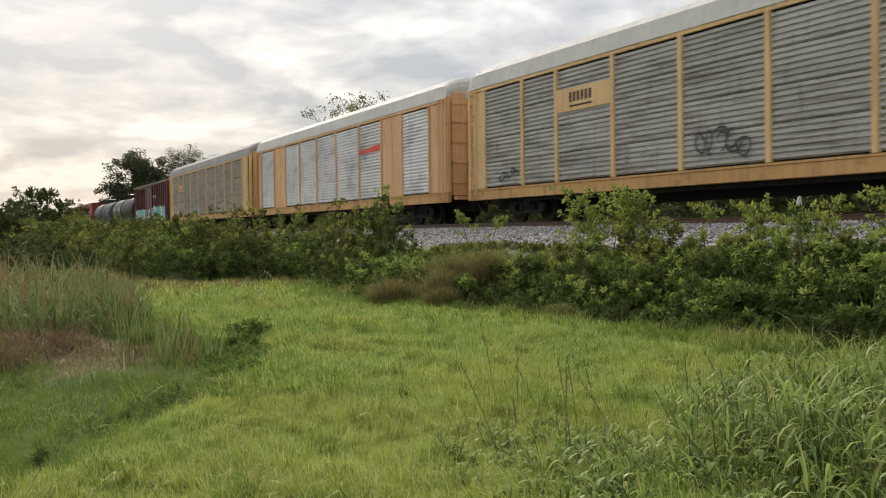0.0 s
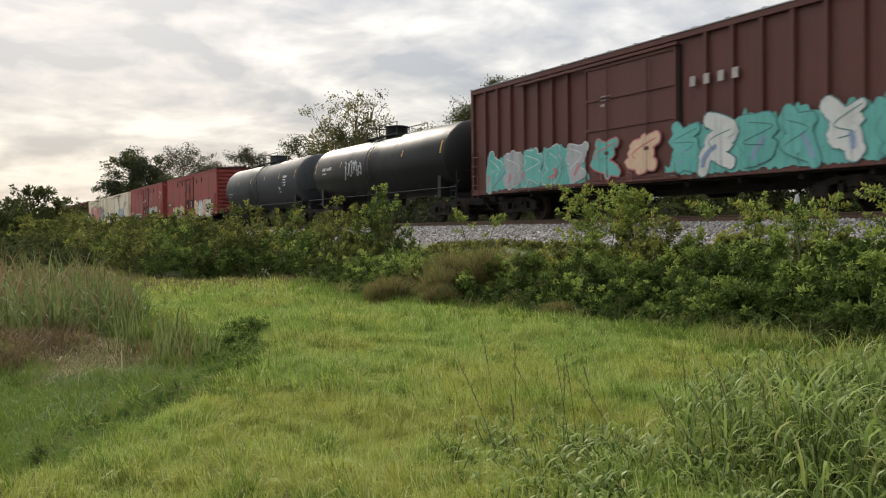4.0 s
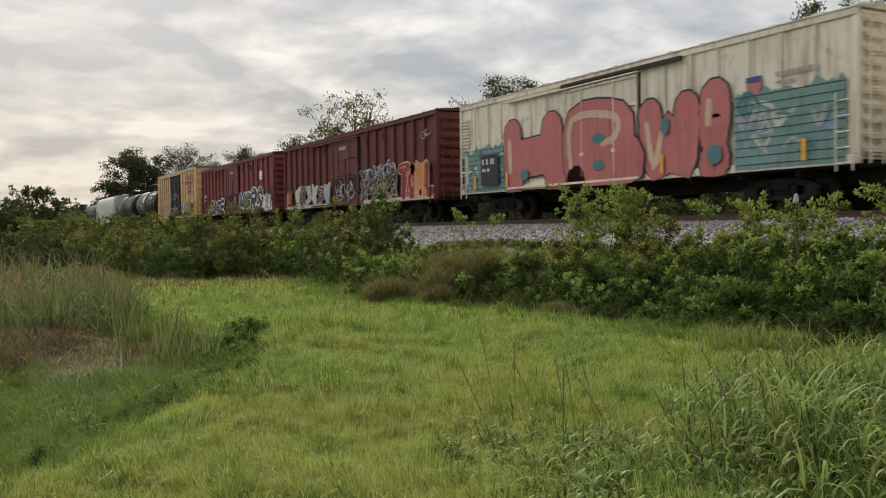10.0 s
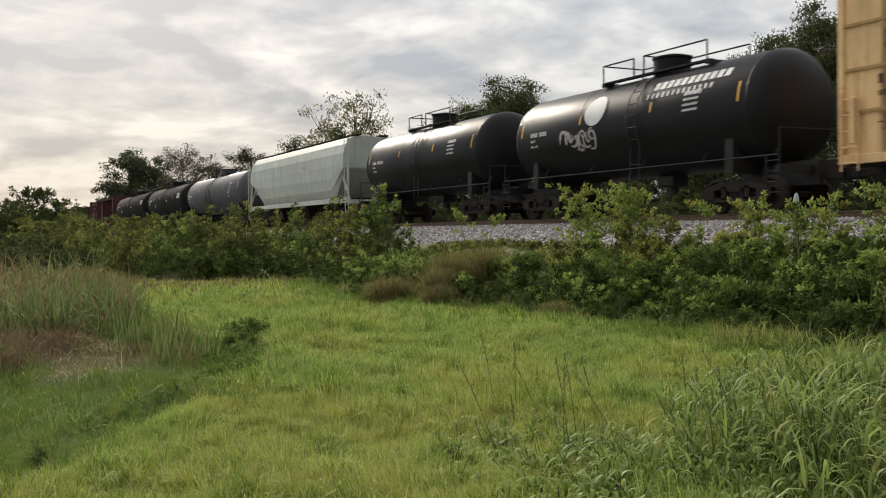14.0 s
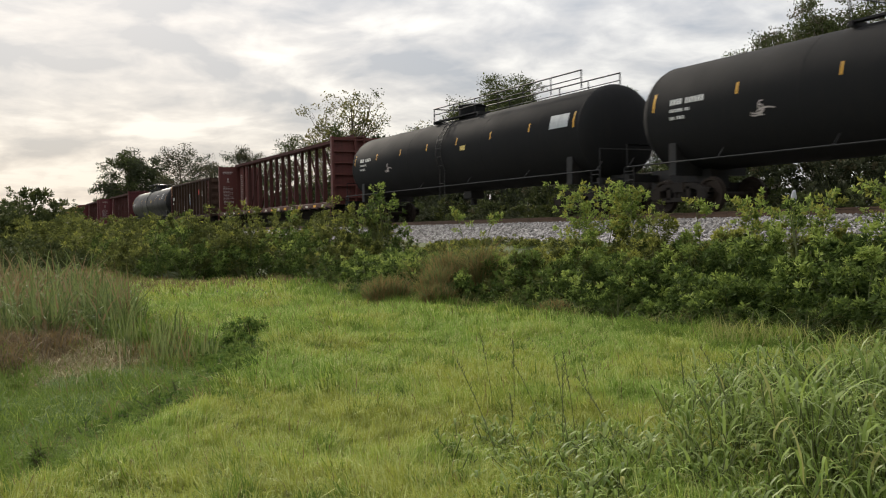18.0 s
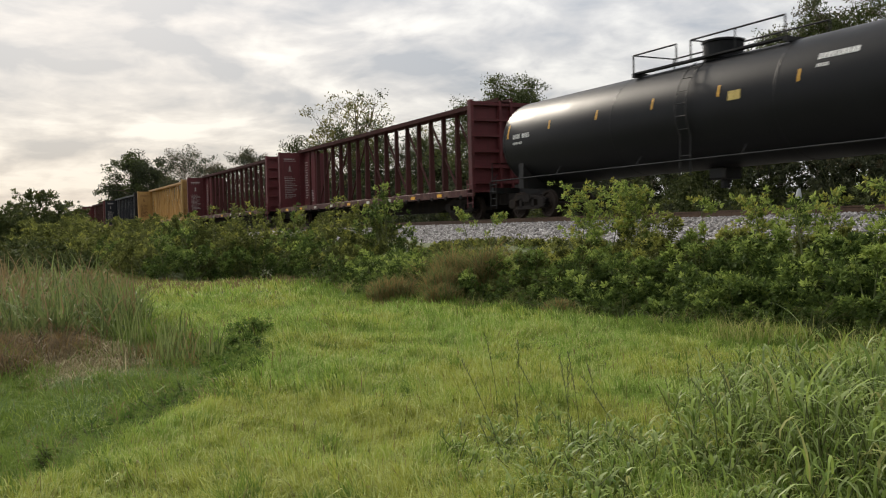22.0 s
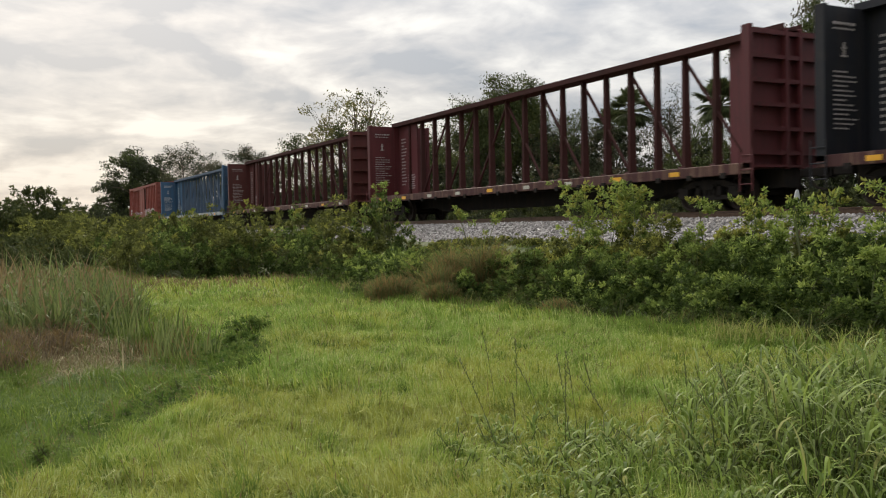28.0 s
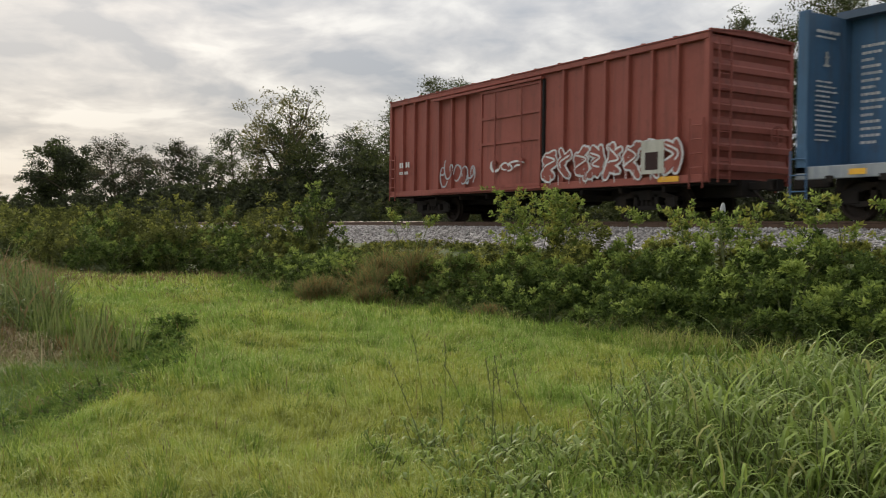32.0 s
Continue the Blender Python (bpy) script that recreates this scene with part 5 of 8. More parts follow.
def centerbeam(name, front, rear, label, mat, dark=None, sheet=1.9, braces="v", marks_mat=None, plates=2, sill=None, post_mat=None):
    """Open lumber flat car with a tall lattice beam down its middle and a bulkhead at each end."""
    car, hl = car_base(name, front, rear, label, "centerbeam flatcar")
    top, crest, zd = 4.49, 4.61, 1.10
    marks_mat = marks_mat or M["mark_dim"]
    g = Geo().box(-hl, hl, -HALF + 0.06, HALF - 0.06, zd - 0.06, zd)
    part("deck", g, mat, car)
    for y in (-HALF, HALF - 0.10):
        part("side_sill", Geo().box(-hl, hl, y, y + 0.10, zd - 0.22, zd + 0.05, c=0.012), sill or M["sill_worn"], car, "chafed and rust-stained side sill")
    g = Geo().box(-hl + 0.1, hl - 0.1, -0.30, 0.30, 0.55, zd - 0.06)
    for i in range(11):
        x = -hl * 0.9 + 1.8 * hl * i / 10
        g.box(x - 0.06, x + 0.06, -1.4, 1.4, zd - 0.25, zd - 0.05)
    vs = [(-hl + 3.4, -0.31, 0.7), (-hl + 5.2, -0.31, 0.38), (hl - 5.2, -0.31, 0.38), (hl - 3.4, -0.31, 0.7)]
    vs += [(a, -b, c) for a, b, c in vs]
    g.add(vs, [(0, 1, 2, 3), (7, 6, 5, 4), (0, 4, 5, 1), (1, 5, 6, 2), (2, 6, 7, 3)])
    part("underframe", g, M["truck_steel"], car)
    each_box("top_beam", [(-hl + 0.05, hl - 0.05, -0.28, 0.28, crest - 0.17, crest - 0.13)], post_mat or mat, car)
    each_box("top_flange", [(-hl + 0.05, hl - 0.05, y, y + 0.04, crest - 0.17, crest) for y in (-0.32, 0.28)], post_mat or mat, car)
    # bulkheads with ridges outside
    for s in (1, -1):
        bh = part("bulkhead", Geo().box(*sorted((s * (hl - 0.22), s * (hl - 0.16))), -HALF + 0.02, HALF - 0.02, zd, top - 0.03), mat, car)
        each_box("bulkhead_post", [(*sorted((s * (hl - 0.25), s * hl)), y, y + (0.13 if abs(y) > 1 else 0.1), zd - 0.1, top) for y in (-HALF, HALF - 0.13, -0.3, 0.2)], mat, bh, 0.015)
        each_box("bulkhead_rib", [(*sorted((s * (hl - 0.17), s * (hl - 0.02))), -HALF + 0.05, HALF - 0.05, z, z + 0.10) for z in (zd + 0.25 + (top - zd - 0.45) * i / 5 for i in range(6))], mat, bh)
        g = Geo().box(*sorted((s * (hl - 0.24), s * (hl - 0.24 - sheet))), -0.03, 0.03, zd, crest - 0.15)
        part("beam_sheet", g, mat, car)
    # posts every four feet, in pairs that lean together at the top
    n = int(round((2 * hl - 0.5) / 1.232))
    post = Geo()
    vs = []
    for z, y in ((zd, 0.13), (crest - 0.15, 0.08)):
        vs += [(-0.06, -y, z), (0.06, -y, z), (0.06, y, z), (-0.06, y, z)]
    post.add(vs, [(0, 1, 5, 4), (1, 2, 6, 5), (2, 3, 7, 6), (3, 0, 4, 7)])
    post.box(-0.12, 0.12, -0.2, 0.2, zd, zd + 0.22, c=0.04)
    pm = post.mesh("beam_post", post_mat or mat)
    xs = [-hl + 0.25 + (2 * hl - 0.5) * i / n for i in range(n + 1)]
    for x in xs[1:-1]:
        part("beam_post", pm, None, car, loc=(x, 0, 0))
    half = n // 2
    for i in range(half % 2 + 1, n - 2, 2):
        za, zb = (zd + 0.1, crest - 0.28) if i + 1 < half else (crest - 0.28, zd + 0.1)
        g = Geo().tube((xs[i], 0, za), (xs[i + 2], 0, zb), 0.075 if braces == "v" else 0.05, 4)
        part("brace", g, post_mat or mat, car)
    # tie-down brackets and small plates along the sill
    rng = random.Random(front)
    br = Geo().box(-0.17, 0.17, -0.012, 0.0, -0.06, 0.06).mesh("sill_plate", M["spray_cream"])
    ba = Geo().box(-0.19, 0.19, -0.012, 0.0, -0.06, 0.06).mesh("sill_plate_amber", M["amber"])
    for i in range(1, n, plates):
        amber = i % 2 == 0 if plates == 1 else (i in (1, n - 2) or i % 6 == 3)
        part("sill_reflector" if amber else "sill_plate", ba if amber else br, None, car, loc=(xs[i], -HALF - 0.002, zd - 0.10))
    for i in range(n):
        g = Geo().box(xs[i] + 0.5, xs[i] + 0.66, -HALF - 0.05, -HALF, zd - 0.30, zd - 0.16, c=0.01)
        part("winch", g, M["truck_steel"], car)
    # lettering on the inner face of the rear bulkhead and on the end sheets
    g = Geo()
    x = -hl + 0.26
    for i in range(15):
        z = 4.05 - i * 0.105 - (0.85 if i > 1 else 0)
        y = -1.28
        while y < -0.62 - 0.25 * (i % 3 == 2):
            w = rng.uniform(0.05, 0.16)
            g.box(x, x + 0.005, y, y + w, z, z + (0.035 if i else 0.06))
            y += w + 0.035
    tagged(part("lettering", g, marks_mat, car), "worn white loading notice", kind="stuff")
    g = Geo().box(x, x + 0.006, -0.96, -0.90, 3.38, 3.66).box(x, x + 0.006, -1.03, -0.83, 3.34, 3.38).box(x, x + 0.006, -1.0, -0.86, 3.52, 3.56)
    part("emblem", g, marks_mat, car, "small white emblem")
    g = Geo()
    for i in range(15):
        xx = -hl + 0.5
        while xx < -hl + (0.95 if i % 4 else 0.8):
            w = rng.uniform(0.04, 0.12)
            g.box(xx, xx + w, -0.04, -0.034, 1.7 + i * 0.15, 1.76 + i * 0.15)
            xx += w + 0.03
    for i in range(7):
        xx = -hl + 1.2
        while xx < -hl + 1.8:
            w = rng.uniform(0.04, 0.14)
            g.box(xx, xx + w, -0.04, -0.034, 1.5 + i * 0.10, 1.545 + i * 0.10)
            xx += w + 0.03
    tagged(part("lettering", g, marks_mat, car), "columns of small worn white lettering", kind="stuff")
    for s in (-1, 1):
        ladder(car, s * (hl - 0.1), -HALF - 0.05, 0.45, 1.5, mat, "x", 0.4, 3)
    running_gear(car, hl + 0.75, hl - 1.9)
    return car, hl


def build_train():
    # three car carriers
    car, hl = autorack("autorack", -3.0, -29.9, "grimy grey screened car carrier with yellow posts", [0.3, 1.3, 3.9, 6.7, 9.58, 12.43, 15.40, 18.24, 21.10, 23.10, 25.63, 26.6], M["rack_yellow"], M["screen_grey"], 4, (0, 10))
    g = Geo().box(hl - 21.02, hl - 18.32, -HALF - 0.030, -HALF - 0.026, 3.42, 4.14)
    part("name_board", g, M["rack_yellow"], car, "yellow board with a dark emblem")
    marks(car, hl - 20.35, 3.70, ["iiiiii"], M["logo_brown"], y=-HALF - 0.036, h=0.30, w=0.13, gap=0.07, name="emblem")
    part("emblem", Geo().box(hl - 20.35, hl - 19.2, -HALF - 0.036, -HALF - 0.031, 3.54, 3.60), M["logo_brown"], car)
    scrawl(car, hl - 14.8, hl - 12.9, 1.45, 2.25, "spray_black", 5, 3, y=-HALF - 0.03, r=0.05)
    scrawl(car, hl - 24.6, hl - 23.4, 1.4, 1.9, "spray_black", 3, 4, y=-HALF - 0.03, r=0.05)
    car, hl = autorack("autorack", -31.5, -57.9, "tan car carrier with bleached corrugated screens", [0.15, 1.6, 4.2, 6.4, 9.05, 12.1, 15.0, 17.8, 20.35, 22.55, 25.2, 26.2], M["rack_tan"], M["screen_pale"], 1, (0, 2, 8, 10), 0.13)
    g = Geo()
    g.add([(hl - 9.0, -HALF - 0.02, 3.42), (hl - 6.5, -HALF - 0.02, 3.42), (hl - 6.5, -HALF - 0.02, 3.74), (hl - 9.0, -HALF - 0.02, 3.58)], [(0, 1, 2, 3)])
    part("stripe", g, M["logo_red"], car, "red slanting stripe")
    car, hl = autorack("autorack", -59.4, -86.1, "brown-grey screened car carrier with yellow ends", [0.6, 1.9, 4.6, 6.75, 9.4, 12.3, 15.1, 18.0, 20.65, 22.8, 25.2, 26.4], M["rack_yellow"], M["screen_brown"], 3, (0, 10), 0.19, roof=M["rack_roof_dull"])
    marks(car, hl - 22.25, 3.64, ["iiiiii"], M["amber"], y=-HALF - 0.036, h=0.28, w=0.13, gap=0.07, name="emblem")
    part("emblem", Geo().box(hl - 22.35, hl - 20.9, -HALF - 0.036, -HALF - 0.031, 3.46, 3.53), M["amber"], car)
    scrawl(car, hl - 24.6, hl - 22.7, 1.5, 2.3, "spray_white", 5, 11, y=-HALF - 0.03, r=0.06)
    scrawl(car, hl - 22.4, hl - 21.0, 1.9, 2.3, "spray_white", 2, 12, y=-HALF - 0.03, r=0.05)
    scrawl(car, hl - 18.5, hl - 14.5, 1.4, 2.0, "spray_silver", 8, 13, y=-HALF - 0.03, r=0.05)
    scrawl(car, hl - 11.0, hl - 6.0, 1.4, 2.0, "spray_silver", 9, 14, y=-HALF - 0.03, r=0.05)

    # dark brown boxcar with a big teal piece
    car, hl = boxcar("boxcar", -87.6, -106.2, 4.80, 0.95, M["brown"], (7.6, 11.6), (7, 7), "dark brown boxcar with teal graffiti along its foot", roof=M["galv"])
    graffiti(car, -hl + 1.2, -2.2, 1.1, 2.35, ["spray_turquoise", "spray_silver", "spray_turquoise"], "spray_white", 5, 21, mid="spray_pink", back="spray_turquoise", ew=0.03, fat=0.2)
    graffiti(car, -2.0, 1.1, 1.15, 2.35, ["spray_turquoise", "spray_peach"], "spray_pink", 2, 23, y=-HALF - 0.06)
    graffiti(car, 1.4, hl - 0.5, 1.1, 2.45, ["spray_turquoise", "spray_white", "spray_turquoise"], "spray_sea", 6, 22, mid="spray_blue", back="spray_turquoise", ew=0.03, fat=0.2)
    marks(car, 2.2, 3.35, ["i i i i"], M["mark_dim"], h=0.26, w=0.2)
    marks(car, -1.5, 3.45, ["iii", "ii"], M["mark_dim"], y=-HALF - 0.03, h=0.14)

    # two tank cars
    car, hs = tank_car("tank_car", -108.6, -123.55, "black tank car with amber strips and white lettering", M["tank_black"], stripes=5)
    tank_marks(car, -hs + 1.3, 0.12, ["iiii iiiiii", "iiiiii ii"], M["marking"])
    scrawl(car, -hs + 4.4, -hs + 6.6, 2.25, 3.1, "spray_silver", 7, 91, r=0.075, tank=(1.49, 2.64))
    car, hs = tank_car("tank_car", -126.6, -142.1, "weathered blue-black tank car with a dark stained middle", M["tank_grey"], stripes=6, band=-1.6, rail_len=4.4)
    tank_marks(car, -hs + 0.9, -0.25, ["iiii iii", "iiiii"], M["marking"], h=0.15, w=0.1)
    tank_marks(car, hs - 2.4, 0.15, ["iiiiiiiii", "iiiiiiiiiiii", "iiiiiiiiiiii", "iiiiiiiiii"], M["marking"], h=0.16, w=0.10, gap=0.03)
    tank_marks(car, hs - 3.3, -0.30, ["iii", "iiiii"], M["marking"], h=0.2, w=0.12, gap=0.03)

    # two faded red insulated boxcars
    for k, (f, r, d) in enumerate(((-144.6, -163.0, (7.67, 10.75)), (-165.3, -183.45, (7.4, 10.4)))):
        car, hl = boxcar("boxcar", f, r, 4.42, 1.08, M["red"], d, (2, 2), "faded oxide red boxcar with deep sills and graffiti", smooth=True, post_d=0.03, belly=0.28, door_style="panel", ridges=11, roof=M["brown"], rail_mat=M["mid_red"])
        if k == 0:
            graffiti(car, -hl + 2.6, -hl + 7.4, 0.98, 1.95, ["spray_cream", "spray_yellow", "spray_green"], "spray_black", 5, 31, zlo=0.9, back="spray_green", ew=0.025, fat=0.2)
            graffiti(car, 2.0, hl - 1.6, 0.86, 2.15, ["spray_peach", "spray_white", "spray_peach", "spray_cream"], "logo_blue", 4, 32, back="spray_cream", mid="spray_orange", zlo=0.82, ew=0.03, fat=0.27)
            part("plate", Geo().box(-hl + 0.6, -hl + 1.9, -HALF - 0.010, -HALF - 0.004, 2.0, 2.32), M["spray_black"], car, "black number board")
            marks(car, -hl + 0.68, 2.08, ["iiii iii"], M["marking"], h=0.17, w=0.10, y=-HALF - 0.018)
            part("paint_patch", Geo().box(-0.6, 0.2, -HALF - 0.05, -HALF - 0.044, 3.0, 3.7), M["brown"], car)
        else:
            graffiti(car, -hl + 2.6, -hl + 6.9, 1.0, 1.75, ["spray_teal", "spray_white"], "spray_sea", 7, 33, zlo=0.9, ew=0.02)
            graffiti(car, 2.0, hl - 2.5, 0.92, 2.25, ["spray_silver", "spray_white", "spray_cream"], "spray_green", 6, 34, back="spray_cream", mid="spray_blue", zlo=0.85, fat=0.22)
            scrawl(car, hl - 1.7, hl - 0.5, 2.9, 3.7, "spray_white", 3, 35, r=0.03)
            scrawl(car, -0.9, 1.0, 2.75, 3.1, "spray_white", 6, 36, y=-HALF - 0.06, r=0.03)
            scrawl(car, 2.7, 4.2, 2.4, 3.6, "spray_silver", 2, 37, r=0.02)
            marks(car, -hl + 0.5, 1.75, ["iiii iii", "iii ii"], M["marking"], h=0.2)
        marks(car, hl - 1.6, 1.7, ["iii", "iii", "iii"], M["marking"], h=0.18)
        for x in (-hl + 0.4, -hl * 0.4, hl * 0.45, hl - 0.5):
            part("reflector", Geo().box(x, x + 0.42, -HALF - 0.02, -HALF - 0.014, 1.12, 1.24), M["amber"], car, "amber reflective strip")

    # two cream white refrigerator cars
    for k, (f, r, d) in enumerate(((-185.4, -202.75, (7.05, 10.8)), (-204.75, -222.1, (7.1, 10.6)))):
        car, hl = boxcar("refrigerator_car", f, r, 4.30, 1.0, M["white"], d, (6, 6), "dirty cream white refrigerator boxcar with sprayed side", smooth=False, ridges=10, roof=M["white"], category="refrigerator car", post_d=0.055)
        # grille and opening of the cooling unit at the rear end
        g = Geo()
        for i in range(9):
            g.box(-hl + 0.15, -hl + 0.75, -HALF - 0.02, -HALF + 0.01, 2.75 + i * 0.12, 2.82 + i * 0.12)
        part("cooling_grille", g, M["white"], car)
        # flat near-black panel: the shade inside the opening is its colour
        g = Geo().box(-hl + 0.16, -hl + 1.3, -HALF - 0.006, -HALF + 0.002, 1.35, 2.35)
        part("machine_hatch", g, M["gap_dark"], car, "open machinery hatch, its shaded inside drawn as a black panel")
        g = Geo().box(-hl + 0.55, -hl + 0.62, -HALF - 0.03, -HALF, 1.35, 2.4).box(-hl + 0.16, -hl + 0.95, -HALF - 0.03, -HALF, 1.8, 1.86)
        part("hatch_bar", g, M["white"], car)
        part("header_stain", Geo().box(-1.9 - 0.1, 3.4, -HALF - 0.10, -HALF - 0.03, 4.06, 4.18), M["tie"], car, "rusty brown door header")
        marks(car, -hl + 1.55, 2.15, ["ii", "iii"], M["spray_black"], h=0.22)
        part("emblem", Geo().box(hl - 3.1, hl - 2.62, -HALF - 0.012, -HALF - 0.006, 3.12, 3.26), M["logo_blue"], car, "blue and red shield emblem")
        part("emblem", Geo().add([(hl - 3.1, -HALF - 0.012, 3.11), (hl - 2.62, -HALF - 0.012, 3.11), (hl - 2.65, -HALF - 0.012, 2.84), (hl - 2.86, -HALF - 0.012, 2.74), (hl - 3.07, -HALF - 0.012, 2.84)], [(0, 1, 2, 3, 4)]), M["spray_pink"], car)
        marks(car, hl - 2.2, 3.15, ["iiiiiiii", "iiiiii"], M["mark_dim"], h=0.13)
        if k == 0:
            graffiti(car, -hl + 2.4, -2.9, 1.12, 2.25, ["spray_blue", "spray_silver", "spray_green"], "spray_black", 4, 41, back="spray_green")
            graffiti(car, 0.95, 5.0, 1.15, 2.5, ["spray_ice", "spray_silver", "spray_ice"], "spray_black", 4, 42, back="tank_slate", mid="spray_white", fat=0.26, ew=0.05)
            scrawl(car, 2.9 - 4.5, 0.5, 1.4, 1.8, "spray_black", 5, 43, y=-HALF - 0.06, r=0.03)
            scrawl(car, hl - 1.6, hl - 0.4, 2.0, 2.7, "spray_silver", 4, 44, r=0.03)
        else:
            teal_field(car, -hl + 0.3, -hl + 3.6, 2.65, 45, -HALF - 0.012)
            sprayed_word(car, "H", -hl + 3.3, -2.0, 1.15, 2.85, "spray_rose", "spray_black", 0.33, 0.05, -HALF - 0.020, 0.0, 46, "spray_peach")
            sprayed_word(car, "B", -1.75, 1.6, 1.2, 2.95, "spray_rose", "spray_black", 0.29, 0.06, -HALF - 0.075, 0.0, 47, "spray_peach")
            sprayed_word(car, "W!", 2.0, 5.4, 1.25, 2.85, "spray_rose", "spray_black", 0.33, 0.06, -HALF - 0.030, 0.0, 48, "spray_peach")
            for k, (a, b, w, h) in enumerate(((-4.1, 1.5, 0.5, 0.4), (-0.1, 2.35, 0.6, 0.3), (-0.1, 1.55, 0.6, 0.3), (2.8, 2.4, 0.3, 0.5), (4.6, 1.5, 0.5, 0.5))):
                g = Geo()
                disc(g, a, b, w, h, -HALF - 0.105, 0)
                part("sprayed_spot", g, M["spray_sea"], car)
            teal_field(car, 5.2, hl - 0.3, 2.9, 49, -HALF - 0.012)
            part("plate", Geo().box(-hl + 1.7, -hl + 2.9, -HALF - 0.10, -HALF - 0.094, 1.25, 2.35), M["spray_black"], car, "black number board")
            marks(car, -hl + 1.8, 2.0, ["i i ii", "iii ii"], M["marking"], h=0.2, w=0.1, y=-HALF - 0.106)
        for x in (-hl + 1.2, -hl + 3.4, hl * 0.3, hl - 1.4):
            part("reflector", Geo().box(x, x + 0.12, -HALF - 0.11, -HALF - 0.10, 1.15, 1.65), M["amber"], car, "amber reflective strip")

    # dark red boxcars
    car, hl = boxcar("boxcar", -224.05, -243.4, 4.45, 0.93, M["dark_red"], (8.15, 11.45), (7, 7), "dark red boxcar with pale and flame coloured graffiti", roof=M["brown"], ridges=9, rail_mat=M["brown"], post_w=0.10)
    graffiti(car, -hl + 0.4, -hl + 1.5, 1.1, 2.0, ["spray_orange", "spray_red"], "spray_black", 2, 51)
    graffiti(car, -hl + 2.0, -2.1, 1.1, 2.15, ["spray_cream", "brown", "spray_silver"], "spray_white", 6, 52, ew=0.04)
    scrawl(car, -1.2, 1.2, 1.2, 2.2, "spray_silver", 4, 53, y=-HALF - 0.06, r=0.08)
    graffiti(car, 1.8, 6.0, 1.1, 2.6, ["dark_red", "brown"], "spray_cream", 6, 54, mid="spray_silver", ew=0.05)
    scrawl(car, 1.8, 6.0, 1.3, 2.75, "spray_black", 8, 57, y=-HALF - 0.05, r=0.05)
    scrawl(car, 2.2, 5.8, 1.9, 2.8, "spray_ice", 6, 58, y=-HALF - 0.055, r=0.06)
    sprayed_word(car, "TOML", 6.2, hl - 0.25, 1.25, 2.35, ["spray_crimson", "spray_crimson", "spray_orange", "spray_crimson"], "spray_peach", 0.27, 0.06, seed=55, shine="spray_orange")
    scrawl(car, hl - 1.5, hl - 0.4, 3.35, 3.9, "spray_silver", 2, 56, r=0.03)
    marks(car, -0.8, 3.7, ["iiii"], M["mark_dim"], h=0.16, w=0.2, y=-HALF - 0.04)
    for s in (-1, 1):
        part("foot_stripe", Geo().box(*sorted((s * 2.2, s * (hl - 0.3))), -HALF - 0.008, -HALF - 0.003, 0.95, 1.12), M["spray_cream"], car, "worn cream stripe along the sill")
    car, hl = boxcar("boxcar", -245.55, -264.1, 4.48, 0.95, M["mid_red"], (7.85, 11.05), (6, 6), "dark red boxcar with black and white graffiti", roof=M["brown"], ridges=9, rail_mat=M["brown"], post_w=0.10)
    sprayed_word(car, "SATE", -hl + 2.9, -hl + 6.9, 1.08, 1.9, "spray_black", "spray_chalk", 0.16, 0.06, seed=61)
    scrawl(car, -hl + 1.6, -hl + 3.0, 1.1, 1.7, "spray_white", 4, 62, r=0.05)
    sprayed_word(car, "MERS", 1.6, 6.9, 1.08, 2.22, "spray_black", "spray_chalk", 0.19, 0.085, seed=63, lean=0.3, shine="spray_silver")
    graffiti(car, 7.2, hl - 0.4, 1.05, 2.1, ["spray_chalk", "spray_silver", "spray_chalk"], "spray_black", 3, 64, back="spray_chalk", ew=0.02)
    scrawl(car, 6.4, 7.4, 2.1, 2.6, "spray_pink", 3, 65, r=0.04)
    g = Geo()
    g.add([(6.75 + 0.33 * math.cos(a), -HALF - 0.012, 3.28 + 0.33 * math.sin(a)) for a in (2 * math.pi * i / 24 for i in range(24))], [tuple(range(24))])
    part("emblem", g, M["spray_chalk"], car, "round white emblem")
    for u, v in ((-0.13, 0.07), (0.05, 0.09), (-0.12, -0.12), (0.06, -0.10)):
        part("emblem_mark", Geo().box(6.75 + u, 6.83 + u, -HALF - 0.018, -HALF - 0.013, 3.26 + v, 3.32 + v), M["spray_black"], car)
    marks(car, -hl + 0.9, 2.35, ["iii i", "iii ii"], M["marking"], h=0.2)
    marks(car, -0.6, 3.75, ["iiii"], M["mark_dim"], h=0.16, w=0.22, y=-HALF - 0.04)

    # yellow boxcar with a black door
    car, hl = boxcar("boxcar", -266.1, -282.0, 4.98, 0.98, M["box_yellow"], (6.1, 9.95), (5, 5), "yellow boxcar with a black sliding door", door_mat=M["door_black"], roof=M["galv"], ridges=6, post_mat=M["yellow_seam"], post_w=0.08, post_d=0.06)
    g = Geo()
    for z in (2.05, 2.95, 3.9):
        for a, b in ((-hl + 0.15, hl - 10.1), (hl - 6.0, hl - 0.15)):
            g.box(a, b, -HALF - 0.004, -HALF + 0.02, z, z + 0.06)
    part("side_band", g, M["yellow_seam"], car)
    scrawl(car, -1.9, 1.6, 2.55, 3.35, "spray_silver", 6, 71, y=-HALF - 0.06, r=0.035)
    scrawl(car, -1.5, 1.2, 1.5, 2.0, "spray_white", 6, 72, y=-HALF - 0.06, r=0.05)
    graffiti(car, hl - 5.7, hl - 2.0, 1.15, 2.35, ["spray_green", "spray_cream", "spray_silver"], "spray_black", 5, 73)
